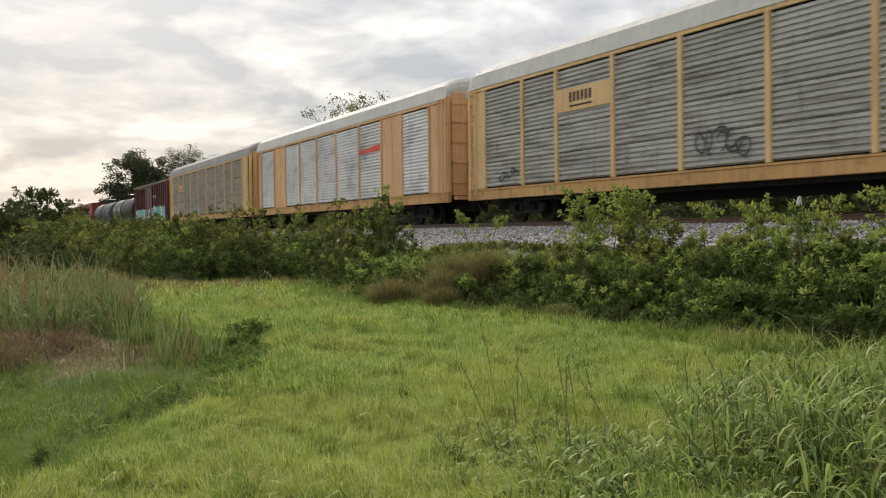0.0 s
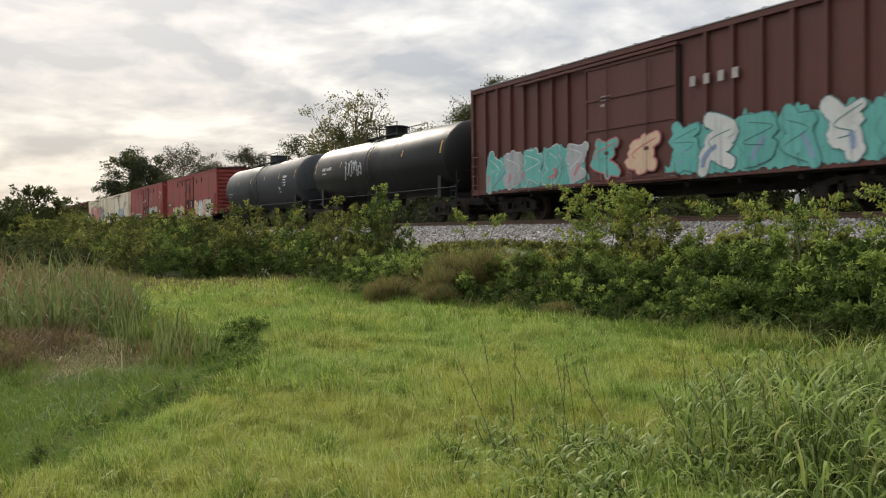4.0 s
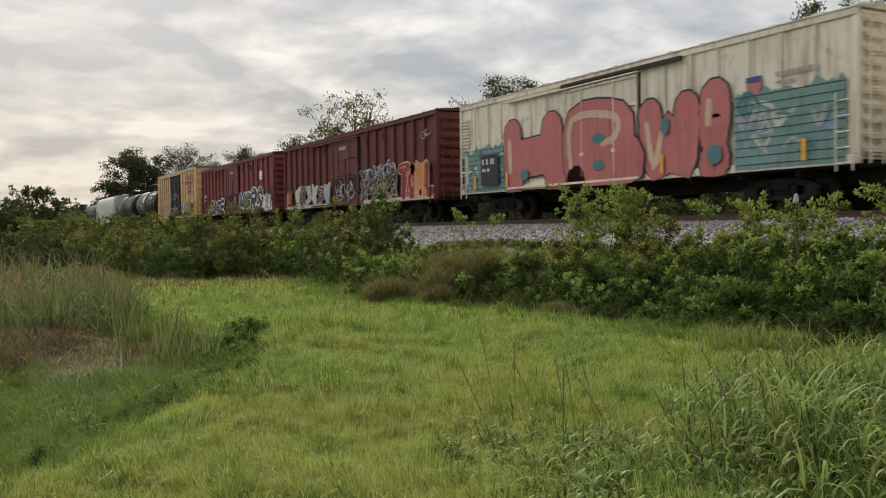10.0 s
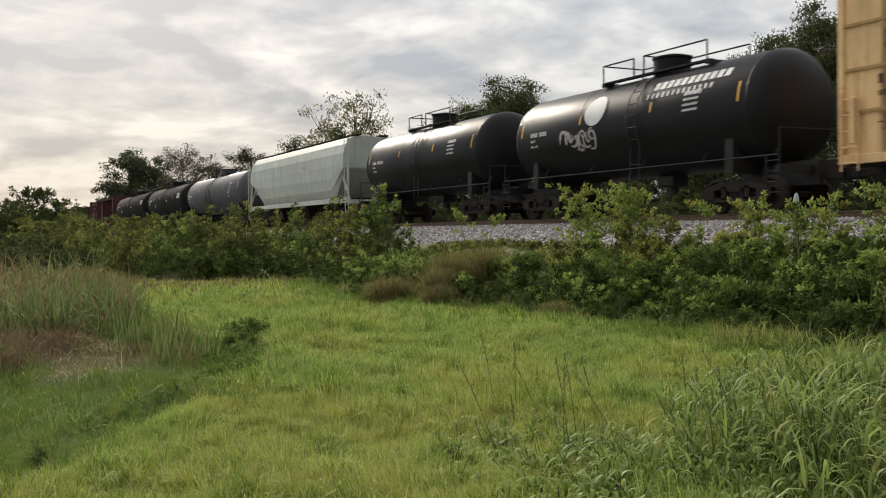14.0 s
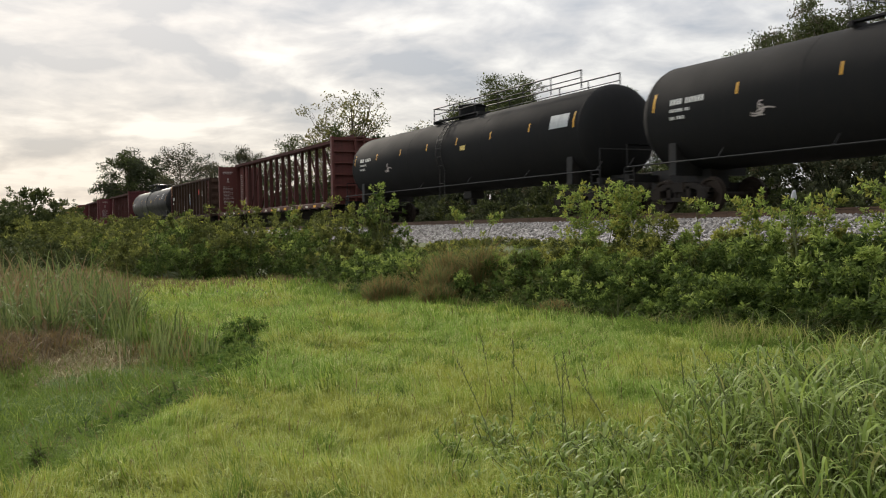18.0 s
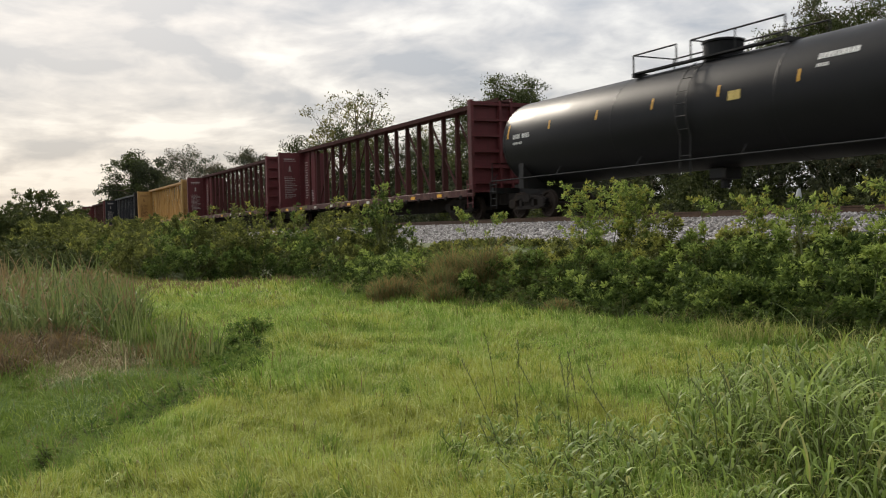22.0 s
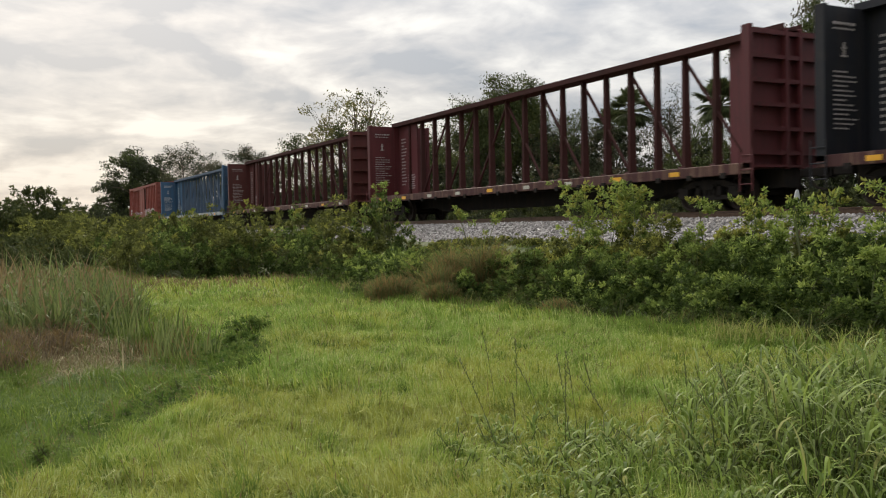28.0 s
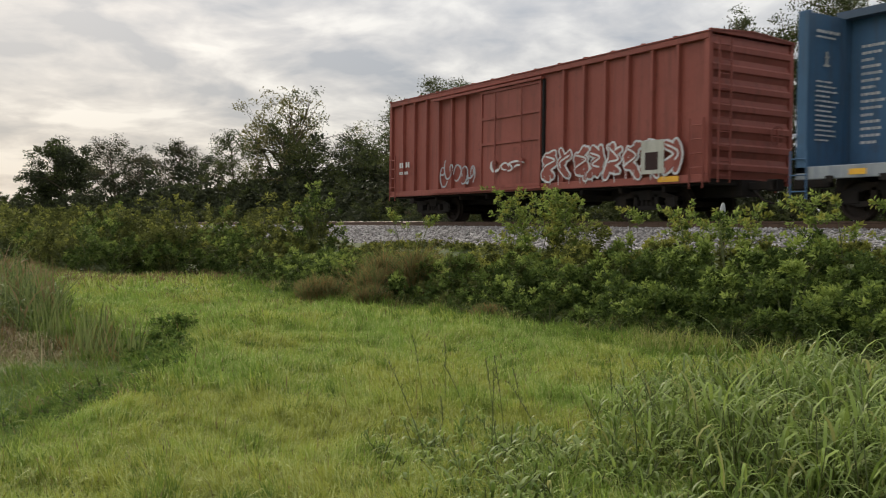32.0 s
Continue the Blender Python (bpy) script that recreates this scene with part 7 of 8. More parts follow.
def broad_grass(x, y, h, n, seed, label="clump of broad-bladed tall green grass"):
    """A stand of tall grass: upright culms, each with long arching leaves of five segments."""
    rng = np.random.default_rng(seed)
    base = new("tall_grass")
    base.location = (x, y, float(ground_z(x, y)) - 0.02)
    tagged(base, label, "grass", "tall broad grass by the lawn")
    V, F, k = [], [], 0
    g = Geo()
    for c in range(n):
        cx, cy = rng.normal(0, 0.16, 2)
        hh = h * rng.uniform(0.55, 1.1)
        tx, ty = rng.normal(0, 0.12, 2)
        g.tube((cx, cy, 0), (cx + tx, cy + ty, hh * 0.8), 0.005, 4, 0.003)
        for _ in range(rng.integers(5, 9)):
            t = rng.uniform(0.12, 0.95)
            p = np.array([cx + tx * t, cy + ty * t, hh * 0.8 * t])
            a = rng.uniform(0, 2 * np.pi)
            d = np.array([math.cos(a), math.sin(a), 0.0])
            s = np.array([-d[1], d[0], 0.0])
            L = h * rng.uniform(0.38, 0.70)
            w = rng.uniform(0.0045, 0.0115)
            el = rng.uniform(1.05, 1.5)
            q = p.copy()
            drop = rng.uniform(0.25, 0.85)
            for i in range(6):
                ww = w * (0.75, 1.0, 1.0, 0.8, 0.5, 0.05)[i]
                V += [q - s * ww, q + s * ww]
                if i < 5:
                    F.append((k, k + 1, k + 3, k + 2))
                q = q + (d * math.cos(el) + np.array([0, 0, math.sin(el)])) * L / 5
                el -= drop
                k += 2
    V = np.array(V)
    F = np.array(F)
    part("culms", g, M["stem"], base)
    old = np.repeat(rng.uniform(0, 1, len(F) // 5) < 0.05, 5)
    grey = np.repeat(rng.uniform(0, 1, len(F) // 5) < 0.3, 5)
    leaves_object("blades", base, [(V, F, np.where(old, 1, np.where(grey, 2, 0)))], [M["weed"], M["straw_green"], M["weed_grey"]])
    return base


def reed_clump(x, y, r, h, n, mats, seed, width=0.014, spread=0.3, arch=0.5, dry=0.15, name="reeds", label="clump of upright green reeds", group="reeds by the swale"):
    """Long strap leaves of five pieces that rise from one root and arch over at their tips."""
    rng = np.random.default_rng(seed)
    a, k = rng.uniform(0, 2 * np.pi, n), np.sqrt(rng.uniform(0, 1, n)) * r
    px, py = np.cos(a) * k, np.sin(a) * k
    q = np.stack([px, py, ground_z(x + px, y + py) - float(ground_z(x, y)) - 0.02], 1)
    b = rng.uniform(0, 2 * np.pi, n)
    d = np.stack([np.cos(b), np.sin(b), np.zeros(n)], 1)
    turn = b + rng.uniform(0.6, 2.5, n)
    s = np.stack([np.cos(turn), np.sin(turn), np.zeros(n)], 1)
    L = h * rng.uniform(0.55, 1.15, n)
    el = np.pi / 2 - np.abs(rng.normal(0, spread, n))
    drop = np.abs(rng.normal(0, arch, n)) * 0.55
    W = width * rng.uniform(0.6, 1.3, n)
    rings = []
    for i, w in enumerate((0.7, 1.0, 0.95, 0.75, 0.45, 0.05)):
        rings += [q - s * (W * w)[:, None], q + s * (W * w)[:, None]]
        q = q + (d * np.cos(el)[:, None] + np.array([0, 0, 1.0]) * np.sin(el)[:, None]) * (L / 5)[:, None]
        el = el - drop * (0.3 + 0.35 * i)
    V = np.stack(rings, 1).reshape(-1, 3)
    F = np.concatenate([np.arange(n)[:, None] * 12 + np.array([[2 * i, 2 * i + 1, 2 * i + 3, 2 * i + 2]]) for i in range(5)], 0)
    ob = leaves_object(name, None, [(V, F, np.tile((rng.uniform(0, 1, n) < dry).astype(int), 5))], mats)
    ob.location = (x, y, float(ground_z(x, y)))
    return tagged(ob, label, "reeds", group)


def seed_stalk(x, y, h, lean, seed):
    """A tall dark flower stalk of grass."""
    rng = random.Random(seed)
    base = new("grass_stalk")
    base.location = (x, y, float(ground_z(x, y)))
    tagged(base, "tall thin dark seed stalk standing in the grass", "grass stalk", "seed stalks")
    g = Geo()
    pts = [Vector((lean * h * (i / 5) ** 1.6, 0.15 * lean * h * (i / 5), h * i / 5)) for i in range(6)]
    for i, (a, b) in enumerate(zip(pts, pts[1:])):
        g.tube(a, b, 0.0034 - 0.0004 * i, 5, 0.003 - 0.0004 * i)
    part("stalk", g, M["stem"], base)
    g = Geo()
    for i in range(14):
        t = 0.62 + 0.38 * i / 14
        p = pts[0].lerp(pts[-1], t)
        p = Vector((lean * h * t ** 1.6, 0.15 * lean * h * t, h * t))
        q = p + Vector((rng.uniform(-0.02, 0.02), rng.uniform(-0.02, 0.02), 0.025))
        g.tube(p, q, 0.004, 4, 0.001)
    part("seed_head", g, M["stem"], base)
    return base


def tree(x, y, h, spread, seed, leaf_mats, bark, leaf=0.3, clumps=60, per=40, crown_from=0.35, name="tree", label="leafy tree behind the railway", clump_r=0.9, limbs=9, trunk_r=None, flat=0.6):
    """Tapered trunk, forking limbs, and a crown of many leaf clumps with gaps."""
    rng = np.random.default_rng(seed)
    base = new(name)
    base.location = (x, y, float(ground_z(x, y)) - 0.1)
    tagged(base, label, "tree", "trees behind the railway")
    tr = trunk_r or h * 0.018
    g = Geo()
    lean = rng.normal(0, 0.04, 2) * h
    n = 6
    trunk = [Vector((lean[0] * (i / n) ** 1.5 + 0.1 * math.sin(i * 1.7 + seed), lean[1] * (i / n) ** 1.5, h * 0.86 * i / n)) for i in range(n + 1)]
    for i in range(n):
        g.tube(trunk[i], trunk[i + 1], tr * (1 - 0.85 * i / n), 8, tr * (1 - 0.85 * (i + 1) / n))
    part("trunk", g, bark, base)
    ends = []
    for i in range(limbs):
        t = crown_from + (0.97 - crown_from) * (i + rng.uniform(0, 0.8)) / limbs
        t = min(t, 0.98)
        k = t * n
        p = trunk[int(k)].lerp(trunk[min(n, int(k) + 1)], k - int(k))
        a = i * 2.4 + rng.uniform(-0.5, 0.5)
        reach = spread * (1 - 0.55 * (t - crown_from) / (1 - crown_from)) * rng.uniform(0.65, 1.1)
        rise = rng.uniform(0.25, 0.75) * reach * flat + 0.1 * h * (1 - t)
        q = p + Vector((math.cos(a) * reach, math.sin(a) * reach, rise))
        m = p.lerp(q, 0.5) + Vector((0, 0, reach * 0.12))
        g = Geo()
        r0 = tr * (1 - 0.85 * t) * 0.7 + 0.015
        g.tube(p, m, r0, 6, r0 * 0.65)
        g.tube(m, q, r0 * 0.65, 6, r0 * 0.2)
        ends += [q, m.lerp(q, 0.5)]
        for _ in range(4):
            s = m.lerp(q, rng.uniform(0, 0.9))
            e = s + Vector(rng.normal(0, 1, 3)) * reach * 0.32 + Vector((0, 0, reach * 0.18))
            g.tube(s, e, r0 * 0.35, 5, r0 * 0.1)
            ends.append(e)
        part("limb", g, bark, base)
    ends.append(trunk[-1])
    E = np.array([tuple(e) for e in ends])
    c = E[rng.integers(0, len(E), clumps)] + np.clip(rng.normal(0, clump_r * 0.5, (clumps, 3)), -clump_r * 0.8, clump_r * 0.8)
    N = clumps * per
    which = np.repeat(np.arange(clumps), per)
    size = rng.uniform(0.5, 1.15, clumps)[which] * clump_r
    pos = c[which] + np.clip(rng.normal(size=(N, 3)), -1.5, 1.5) * size[:, None] * np.array([0.55, 0.55, 0.38])
    ax = rng.normal(size=(N, 3)) + np.array([0, 0, -0.15])
    Ln = leaf * rng.uniform(0.55, 1.3, N)
    pick = (rng.uniform(0, 1, clumps) < 0.3)[which]
    parts = []
    for i, sel in enumerate((~pick, pick)):
        if sel.any():
            v, f = leaf_arrays(rng, pos[sel], ax[sel], Ln[sel], Ln[sel] * 0.44)
            parts.append((v, f, i))
    leaves_object("crown", base, parts, leaf_mats)
    return base


def palm(x, y, h, seed):
    rng = np.random.default_rng(seed)
    base = new("palm_tree")
    base.location = (x, y, float(ground_z(x, y)) - 0.1)
    tagged(base, "cabbage palm with a round head of fan leaves", "palm tree", "trees behind the railway")
    g = Geo()
    for i in range(8):
        g.tube((0, 0, h * i / 8), (0, 0, h * (i + 1) / 8), 0.15 + 0.02 * (i % 2), 8, 0.13 + 0.02 * (i % 2))
    part("trunk", g, M["bark"], base)
    for i in range(44):
        a, el = i * 2.4, rng.uniform(-0.9, 1.4)
        d = Vector((math.cos(a) * math.cos(el), math.sin(a) * math.cos(el), math.sin(el)))
        s = d.cross(Vector((0, 0, 1))).normalized() if abs(d.z) < 0.98 else Vector((1, 0, 0))
        u = s.cross(d)
        c = Vector((0, 0, h)) + d * rng.uniform(0.45, 0.8)
        g = Geo()
        g.tube((0, 0, h - 0.1), c, 0.02, 4, 0.012)
        for k in range(21):
            t = -1.45 + 2.9 * k / 20
            w = d * math.cos(t) + s * math.sin(t)
            L = rng.uniform(0.6, 0.9) * (0.75 + 0.25 * math.cos(t))
            p = c + w * L * 0.6 - Vector((0, 0, 0.03))
            q = c + w * L - Vector((0, 0, 0.22 * L))
            o = w.cross(u) * 0.05
            g.add([c, p + o, q, p - o], [(0, 1, 2, 3)])
        part("frond", g, M["palm"], base)
    return base


def dry_weed(x, y, h, r, seed):
    """A brown, half dead bush of fine twigs."""
    rng = np.random.default_rng(seed)
    base = new("dry_weed")
    base.location = (x, y, float(ground_z(x, y)) - 0.03)
    tagged(base, "brown dried-up bushy weed of fine twigs", "weed", "dry weeds")
    n = 2400
    a, k = rng.uniform(0, 2 * np.pi, n), np.sqrt(rng.uniform(0, 1, n)) * r
    pos = np.stack([np.cos(a) * k * 0.55, np.sin(a) * k * 0.55, rng.uniform(0, 0.55, n) * h * (1 - (k / r) ** 2 * 0.6)], 1)
    v, f = blades_arrays(rng, pos, h * rng.uniform(0.3, 0.75, n), 0.014 * rng.uniform(0.6, 1.4, n), rng.uniform(0.1, 0.9, n), 0.4)
    idx = rng.uniform(0, 1, n) < 0.45
    leaves_object("brushwood", base, [(v, f, np.concatenate([idx, idx]).astype(int))], [M["dry_twig"], M["reed"]])
    g = Geo()
    for i in range(14):
        t = 2 * math.pi * i / 14
        g.tube((0, 0, 0), (math.cos(t) * r * 0.6, math.sin(t) * r * 0.6, h * rng.uniform(0.5, 0.9)), 0.010, 4, 0.003)
    tagged(part("branchwork", g, M["bark"], base), kind="stuff")
    return base


def tall_shoot(x, y, top, seed, bushy=1.0):
    """A tall young stem with side shoots, small leaves in tufts along them; top: height of its tip."""
    rng = np.random.default_rng(seed)
    z0 = float(ground_z(x, y))
    h = top - z0
    base = new("sapling")
    base.location = (x, y, z0 - 0.03)
    tagged(base, "slender young shoot with pale green leaf tufts", "sapling", "saplings over the hedge")
    g = Geo()
    bend = rng.normal(0, 0.22, 2)
    pts = [Vector((bend[0] * (i / 5) ** 2, bend[1] * (i / 5) ** 2, h * i / 5)) for i in range(6)]
    for i, (a, b) in enumerate(zip(pts, pts[1:])):
        g.tube(a, b, 0.014 - 0.002 * i, 5, 0.012 - 0.002 * i)
    part("stem", g, M["stem"], base)
    tufts = [np.array(pts[-1])]
    for _ in range(int(12 * bushy)):
        t = rng.uniform(0.40, 0.98)
        p = np.array(pts[int(t * 5)].lerp(pts[min(5, int(t * 5) + 1)], t * 5 - int(t * 5)))
        q = p + np.array([rng.normal(0, 0.26), rng.normal(0, 0.26), rng.uniform(0.0, 0.26)]) * bushy ** 0.5 * (1.25 - 0.5 * t)
        q[2] = min(q[2], h)
        g = Geo().tube(p, q, 0.006, 4, 0.003)
        part("twig", g, M["stem"], base)
        tufts += [q, p * 0.35 + q * 0.65]
    C = np.array(tufts)
    per = 20
    n = len(C) * per
    w = np.repeat(np.arange(len(C)), per)
    lead = unit(np.stack([C[:, 0] * 1.2, C[:, 1] * 1.2, np.full(len(C), 0.35)], 1) + rng.normal(size=(len(C), 3)) * 0.2)[w]
    ring = unit(np.cross(lead, rng.normal(size=(n, 3))))
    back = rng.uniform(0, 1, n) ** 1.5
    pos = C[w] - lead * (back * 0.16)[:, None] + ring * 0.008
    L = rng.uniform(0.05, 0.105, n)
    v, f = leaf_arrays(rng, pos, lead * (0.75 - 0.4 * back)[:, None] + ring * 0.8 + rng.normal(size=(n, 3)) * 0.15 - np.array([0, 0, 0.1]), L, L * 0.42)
    # leaves set back in a tuft are darker: its inner shade is in their colour
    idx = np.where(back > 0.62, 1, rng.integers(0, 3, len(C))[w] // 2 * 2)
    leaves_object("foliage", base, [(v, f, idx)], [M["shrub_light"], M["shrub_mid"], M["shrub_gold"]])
    return base


def build_plants():
    build_lawn()
    rng = random.Random(4)
    # each list: inner dark, sunlit top and middle tone; dim for the less lit fringe
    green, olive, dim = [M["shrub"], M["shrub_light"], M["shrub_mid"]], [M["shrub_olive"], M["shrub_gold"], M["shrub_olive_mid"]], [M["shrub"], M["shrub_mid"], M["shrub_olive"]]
    seed = 100
    # the bank on the near side of the track, right part: two rows and a fringe
    x = -3.0
    while x > -17.6:
        seed += 3
        y0 = float(lawn_edge(x))
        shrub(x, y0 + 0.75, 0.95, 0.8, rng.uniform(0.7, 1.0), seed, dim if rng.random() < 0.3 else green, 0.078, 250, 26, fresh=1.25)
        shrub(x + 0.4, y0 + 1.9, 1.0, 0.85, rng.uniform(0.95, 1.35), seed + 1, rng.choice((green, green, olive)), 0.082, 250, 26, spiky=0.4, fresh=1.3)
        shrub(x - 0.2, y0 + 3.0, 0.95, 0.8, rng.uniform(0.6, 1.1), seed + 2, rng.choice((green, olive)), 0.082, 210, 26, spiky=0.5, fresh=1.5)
        x -= rng.uniform(0.95, 1.2)
    # the low gap where the stones show
    while x > -25.5:
        seed += 3
        y0 = float(lawn_edge(x))
        shrub(x, y0 + 0.9, 0.95, 0.8, rng.uniform(0.75, 1.0), seed, green, 0.085, 150, 22)
        shrub(x, y0 + 2.2, 0.95, 0.85, rng.uniform(0.7, 0.95), seed + 1, green, 0.08, 170, 24)
        shrub(x + 0.3, y0 + 3.4, 0.95, 0.7, rng.uniform(0.42, 0.6), seed + 2, olive, 0.075, 130, 24)
        shrub(x - 0.3, 13.7, 0.8, 0.5, rng.uniform(0.12, 0.26), seed + 1000, olive, 0.08, 70, 20)
        x -= rng.uniform(1.0, 1.25)
    # further along: taller, up to the cars' sills
    while x > -47:
        seed += 4
        y0 = float(lawn_edge(x))
        shrub(x, y0 + 0.9, 1.2, 1.0, rng.uniform(1.3, 1.8), seed, rng.choice((green, olive)), 0.10, 150, 24, fresh=0.45)
        shrub(x, y0 + 2.6, 1.3, 1.1, rng.uniform(1.65, 2.25), seed + 1, rng.choice((green, olive, olive)), 0.105, 150, 24, spiky=0.45, fresh=0.6)
        if y0 < 8.5:
            shrub(x - 0.5, 8.6, 1.3, 1.2, rng.uniform(1.9, 2.4), seed + 2, olive, 0.11, 130, 22, spiky=0.4, fresh=0.5)
        shrub(x, 11.9, 1.3, 1.1, rng.uniform(1.45, 1.85), seed + 3, olive, 0.11, 130, 22, spiky=0.5, fresh=0.6)
        x -= rng.uniform(1.3, 1.7)
    for i, (px, py) in enumerate(((-29.0, 9.6), (-30.2, 9.2), (-31.2, 8.2), (-31.8, 7.2))):
        shrub(px, py, 0.8, 0.6, 0.55, 640 + i, dim, 0.08, 110, 22)
    far_hedge = []
    while x > -125:
        seed += 3
        for y0, hh in ((5.0, 2.2), (8.0, 2.4), (11.5, 1.9)):
            k = 1 + (-x - 47) / 120
            shrub(x + rng.uniform(-1, 1), y0 + rng.uniform(-0.6, 0.6), 2.2, 1.7, hh * k * rng.uniform(0.85, 1.1), seed + int(y0), olive, 0.19, 80, 20, heap=far_hedge, fresh=0.5)
        x -= rng.uniform(3.0, 4.0)
    heap_object(far_hedge, olive, "hedge_thicket", "long olive green hedge thicket along the far bank")
    meadow_end = []
    # the dark thicket at the far end of the meadow
    for i in range(22):
        yy = 2.2 + i * 0.42
        xx = -88 - rng.uniform(0, 16)
        hh = (1.62 + 0.0405 * -xx) * (1.0 if yy < 7.5 else 0.80) * rng.uniform(0.84, 1.04)
        shrub(xx, yy, 2.3, 2.0, hh, 700 + i, [M["tree_mid"], M["shrub_olive"]], 0.29, 130, 22, label="dark tall thicket at the end of the meadow", group="far thicket", lobes=20, heap=meadow_end)
    for i in range(16):
        shrub(-38 - rng.uniform(0, 18), rng.uniform(-2.5, 4.2), 1.6, 1.3, rng.uniform(1.1, 1.7), 760 + i, [M["tree_mid"], M["shrub_olive"]], 0.17, 90, 22, heap=meadow_end)
    heap_object(meadow_end, [M["tree_mid"], M["shrub_olive"]], "dark_thicket", "dark tall thicket at the end of the meadow")
    x = -4.0
    i = 0
    while x > -27:
        y0 = float(lawn_edge(x))
        shrub(x, y0 + rng.uniform(-0.25, 0.2), rng.uniform(0.3, 0.6), 0.35, rng.uniform(0.2, 0.42), 5000 + i, dim, 0.05, 45, 22, "low_weed", "low dark weed at the foot of the hedge", 0.3, "weeds at the hedge foot", 0.02, 7)
        if rng.random() < 0.5:
            grass_clump(x + 0.3, y0 - 0.25 + rng.uniform(-0.3, 0.2), 0.3, rng.uniform(0.25, 0.5), 80, [M["straw_green"], M["dry_grass"]], 5200 + i, 0.009, (0.2, 1.0), "edge_grass", "uncut grass at the foot of the hedge", "uncut edge grass", 0.3)
        x -= rng.uniform(0.45, 0.8)
        i += 1
    # saplings that stand up before the cars
    for i, (px, py, top, b) in enumerate(((-16.9, 12.5, 0.72, 2.4), (-16.2, 12.3, 0.55, 2.0), (-15.1, 12.6, 0.66, 2.2), (-14.6, 12.2, 0.5, 1.6), (-15.7, 12.8, 0.4, 2.0), (-13.1, 12.6, 0.22, 0.8), (-12.0, 12.8, 0.32, 1.1), (-11.6, 12.5, 0.16, 0.8),
                                         (-10.6, 12.7, 0.16, 0.9), (-10.2, 12.4, 0.26, 1.1), (-8.95, 12.6, 0.42, 1.2), (-8.3, 12.3, 0.3, 1.0), (-7.4, 12.5, 0.35, 1.2), (-6.2, 12.4, 0.4, 1.2), (-22.9, 12.9, 0.32, 0.7), (-21.6, 12.8, 0.12, 0.6), (-29.6, 12.6, 0.55, 1.0), (-11.4, 13.15, 0.02, 0.9), (-11.95, 13.2, -0.02, 0.8))):
        tall_shoot(px, py, top, 800 + i, b)
    # brown weeds by the gap
    for i, (px, py, hh, r) in enumerate(((-17.2, 9.0, 0.85, 0.7), (-18.2, 8.3, 0.65, 0.9), (-17.8, 9.6, 1.2, 0.8), (-19.3, 8.6, 0.5, 0.8), (-17.0, 10.0, 1.3, 0.6), (-18.9, 9.6, 0.9, 0.9), (-16.6, 8.7, 0.5, 0.6), (-13.0, 9.1, 0.3, 0.5))):
        dry_weed(px, py, hh, r, 850 + i)
    # reeds and rank grass round the swale
    seed = 900
    green_reed, old_reed = [M["reed"], M["dry_grass"]], [M["dry_grass"], M["reed"]]
    for i in range(46):
        px, py = -15.2 - rng.uniform(0, 4.2), 0.0 + rng.uniform(0, 2.7)
        py = min(py, 2.35 + 0.20 * (-15.2 - px))
        reed_clump(px, py, 0.35, rng.uniform(0.85, 1.25), 30, green_reed, seed + i, rng.uniform(0.011, 0.018), rng.choice((0.25, 0.45)), rng.choice((0.6, 1.1)), rng.choice((0.08, 0.15, 0.3)))
    for i in range(48):
        px, py = -19.5 - rng.uniform(0, 12), rng.uniform(-1.5, 3.0)
        py = min(py, 3.0 + 0.13 * (-19.5 - px))
        brown = py < 1.9 and rng.random() < 0.6
        reed_clump(px, py, 0.55, rng.uniform(1.15, 1.6), 38, old_reed if brown else green_reed, seed + 60 + i, rng.uniform(0.016, 0.024), 0.42, 1.1, 0.35, "dry_reeds" if brown else "reeds", "tall reeds with drooping brown plumes" if brown else "tall dark green reeds")
    for i in range(26):
        px, py = -14.0 - rng.uniform(0, 1.9), 0.1 + rng.uniform(0, 1.5)
        grass_clump(px, py, 0.40, rng.uniform(0.5, 0.75), 190, [M["dead_red"], M["dry_twig"]], seed + 1200 + i, 0.010, (0.3, 1.2), "dead_grass", "reddish brown tangle of dead grass", "dead grass tufts", 0.45)
    for i in range(34):
        px, py = -12.4 - rng.uniform(0, 2.1), 0.9 + rng.uniform(0, 1.2)
        grass_clump(px, py, 0.36, rng.uniform(0.36, 0.6), 150, [M["dry_grass"], M["reed"]] if i % 3 == 0 else [M["pale_straw"], M["dry_grass"]], seed + 1280 + i, 0.008, (0.5, 1.4), "dead_grass", "matted tuft of dead straw-coloured grass", "dead grass tufts", 0.4)
    for i in range(24):
        px, py = -11.4 - rng.uniform(0, 1.2), 1.1 + rng.uniform(0, 1.1)
        grass_clump(px, py, 0.3, rng.uniform(0.32, 0.5), 130, [M["rank_blue"], M["pale_straw"]], seed + 1330 + i, 0.009, (0.3, 1.1), "rank_grass", "bluish green tuft of rank grass", "rank grass tufts", 0.12)
    for i in range(22):
        px, py = -12.3 - rng.uniform(0, 2.0), 2.0 + rng.uniform(0, 0.9)
        grass_clump(px, py, 0.26, rng.uniform(0.3, 0.55), 70, [M["dry_twig"], M["reed"]], seed + 1360 + i, 0.010, (0.1, 0.9), "dead_grass", "brown stubble of dead stems", "dead grass tufts", 0.35)
    for i in range(30):
        px, py = -12.2 - rng.uniform(0, 2.6), 1.9 + rng.uniform(0, 1.2)
        reed_clump(px, py, 0.14, rng.uniform(0.6, 0.95), 7, green_reed, seed + 1540 + i, 0.011, 0.16, 0.25, 0.12, label="few upright green reed blades")
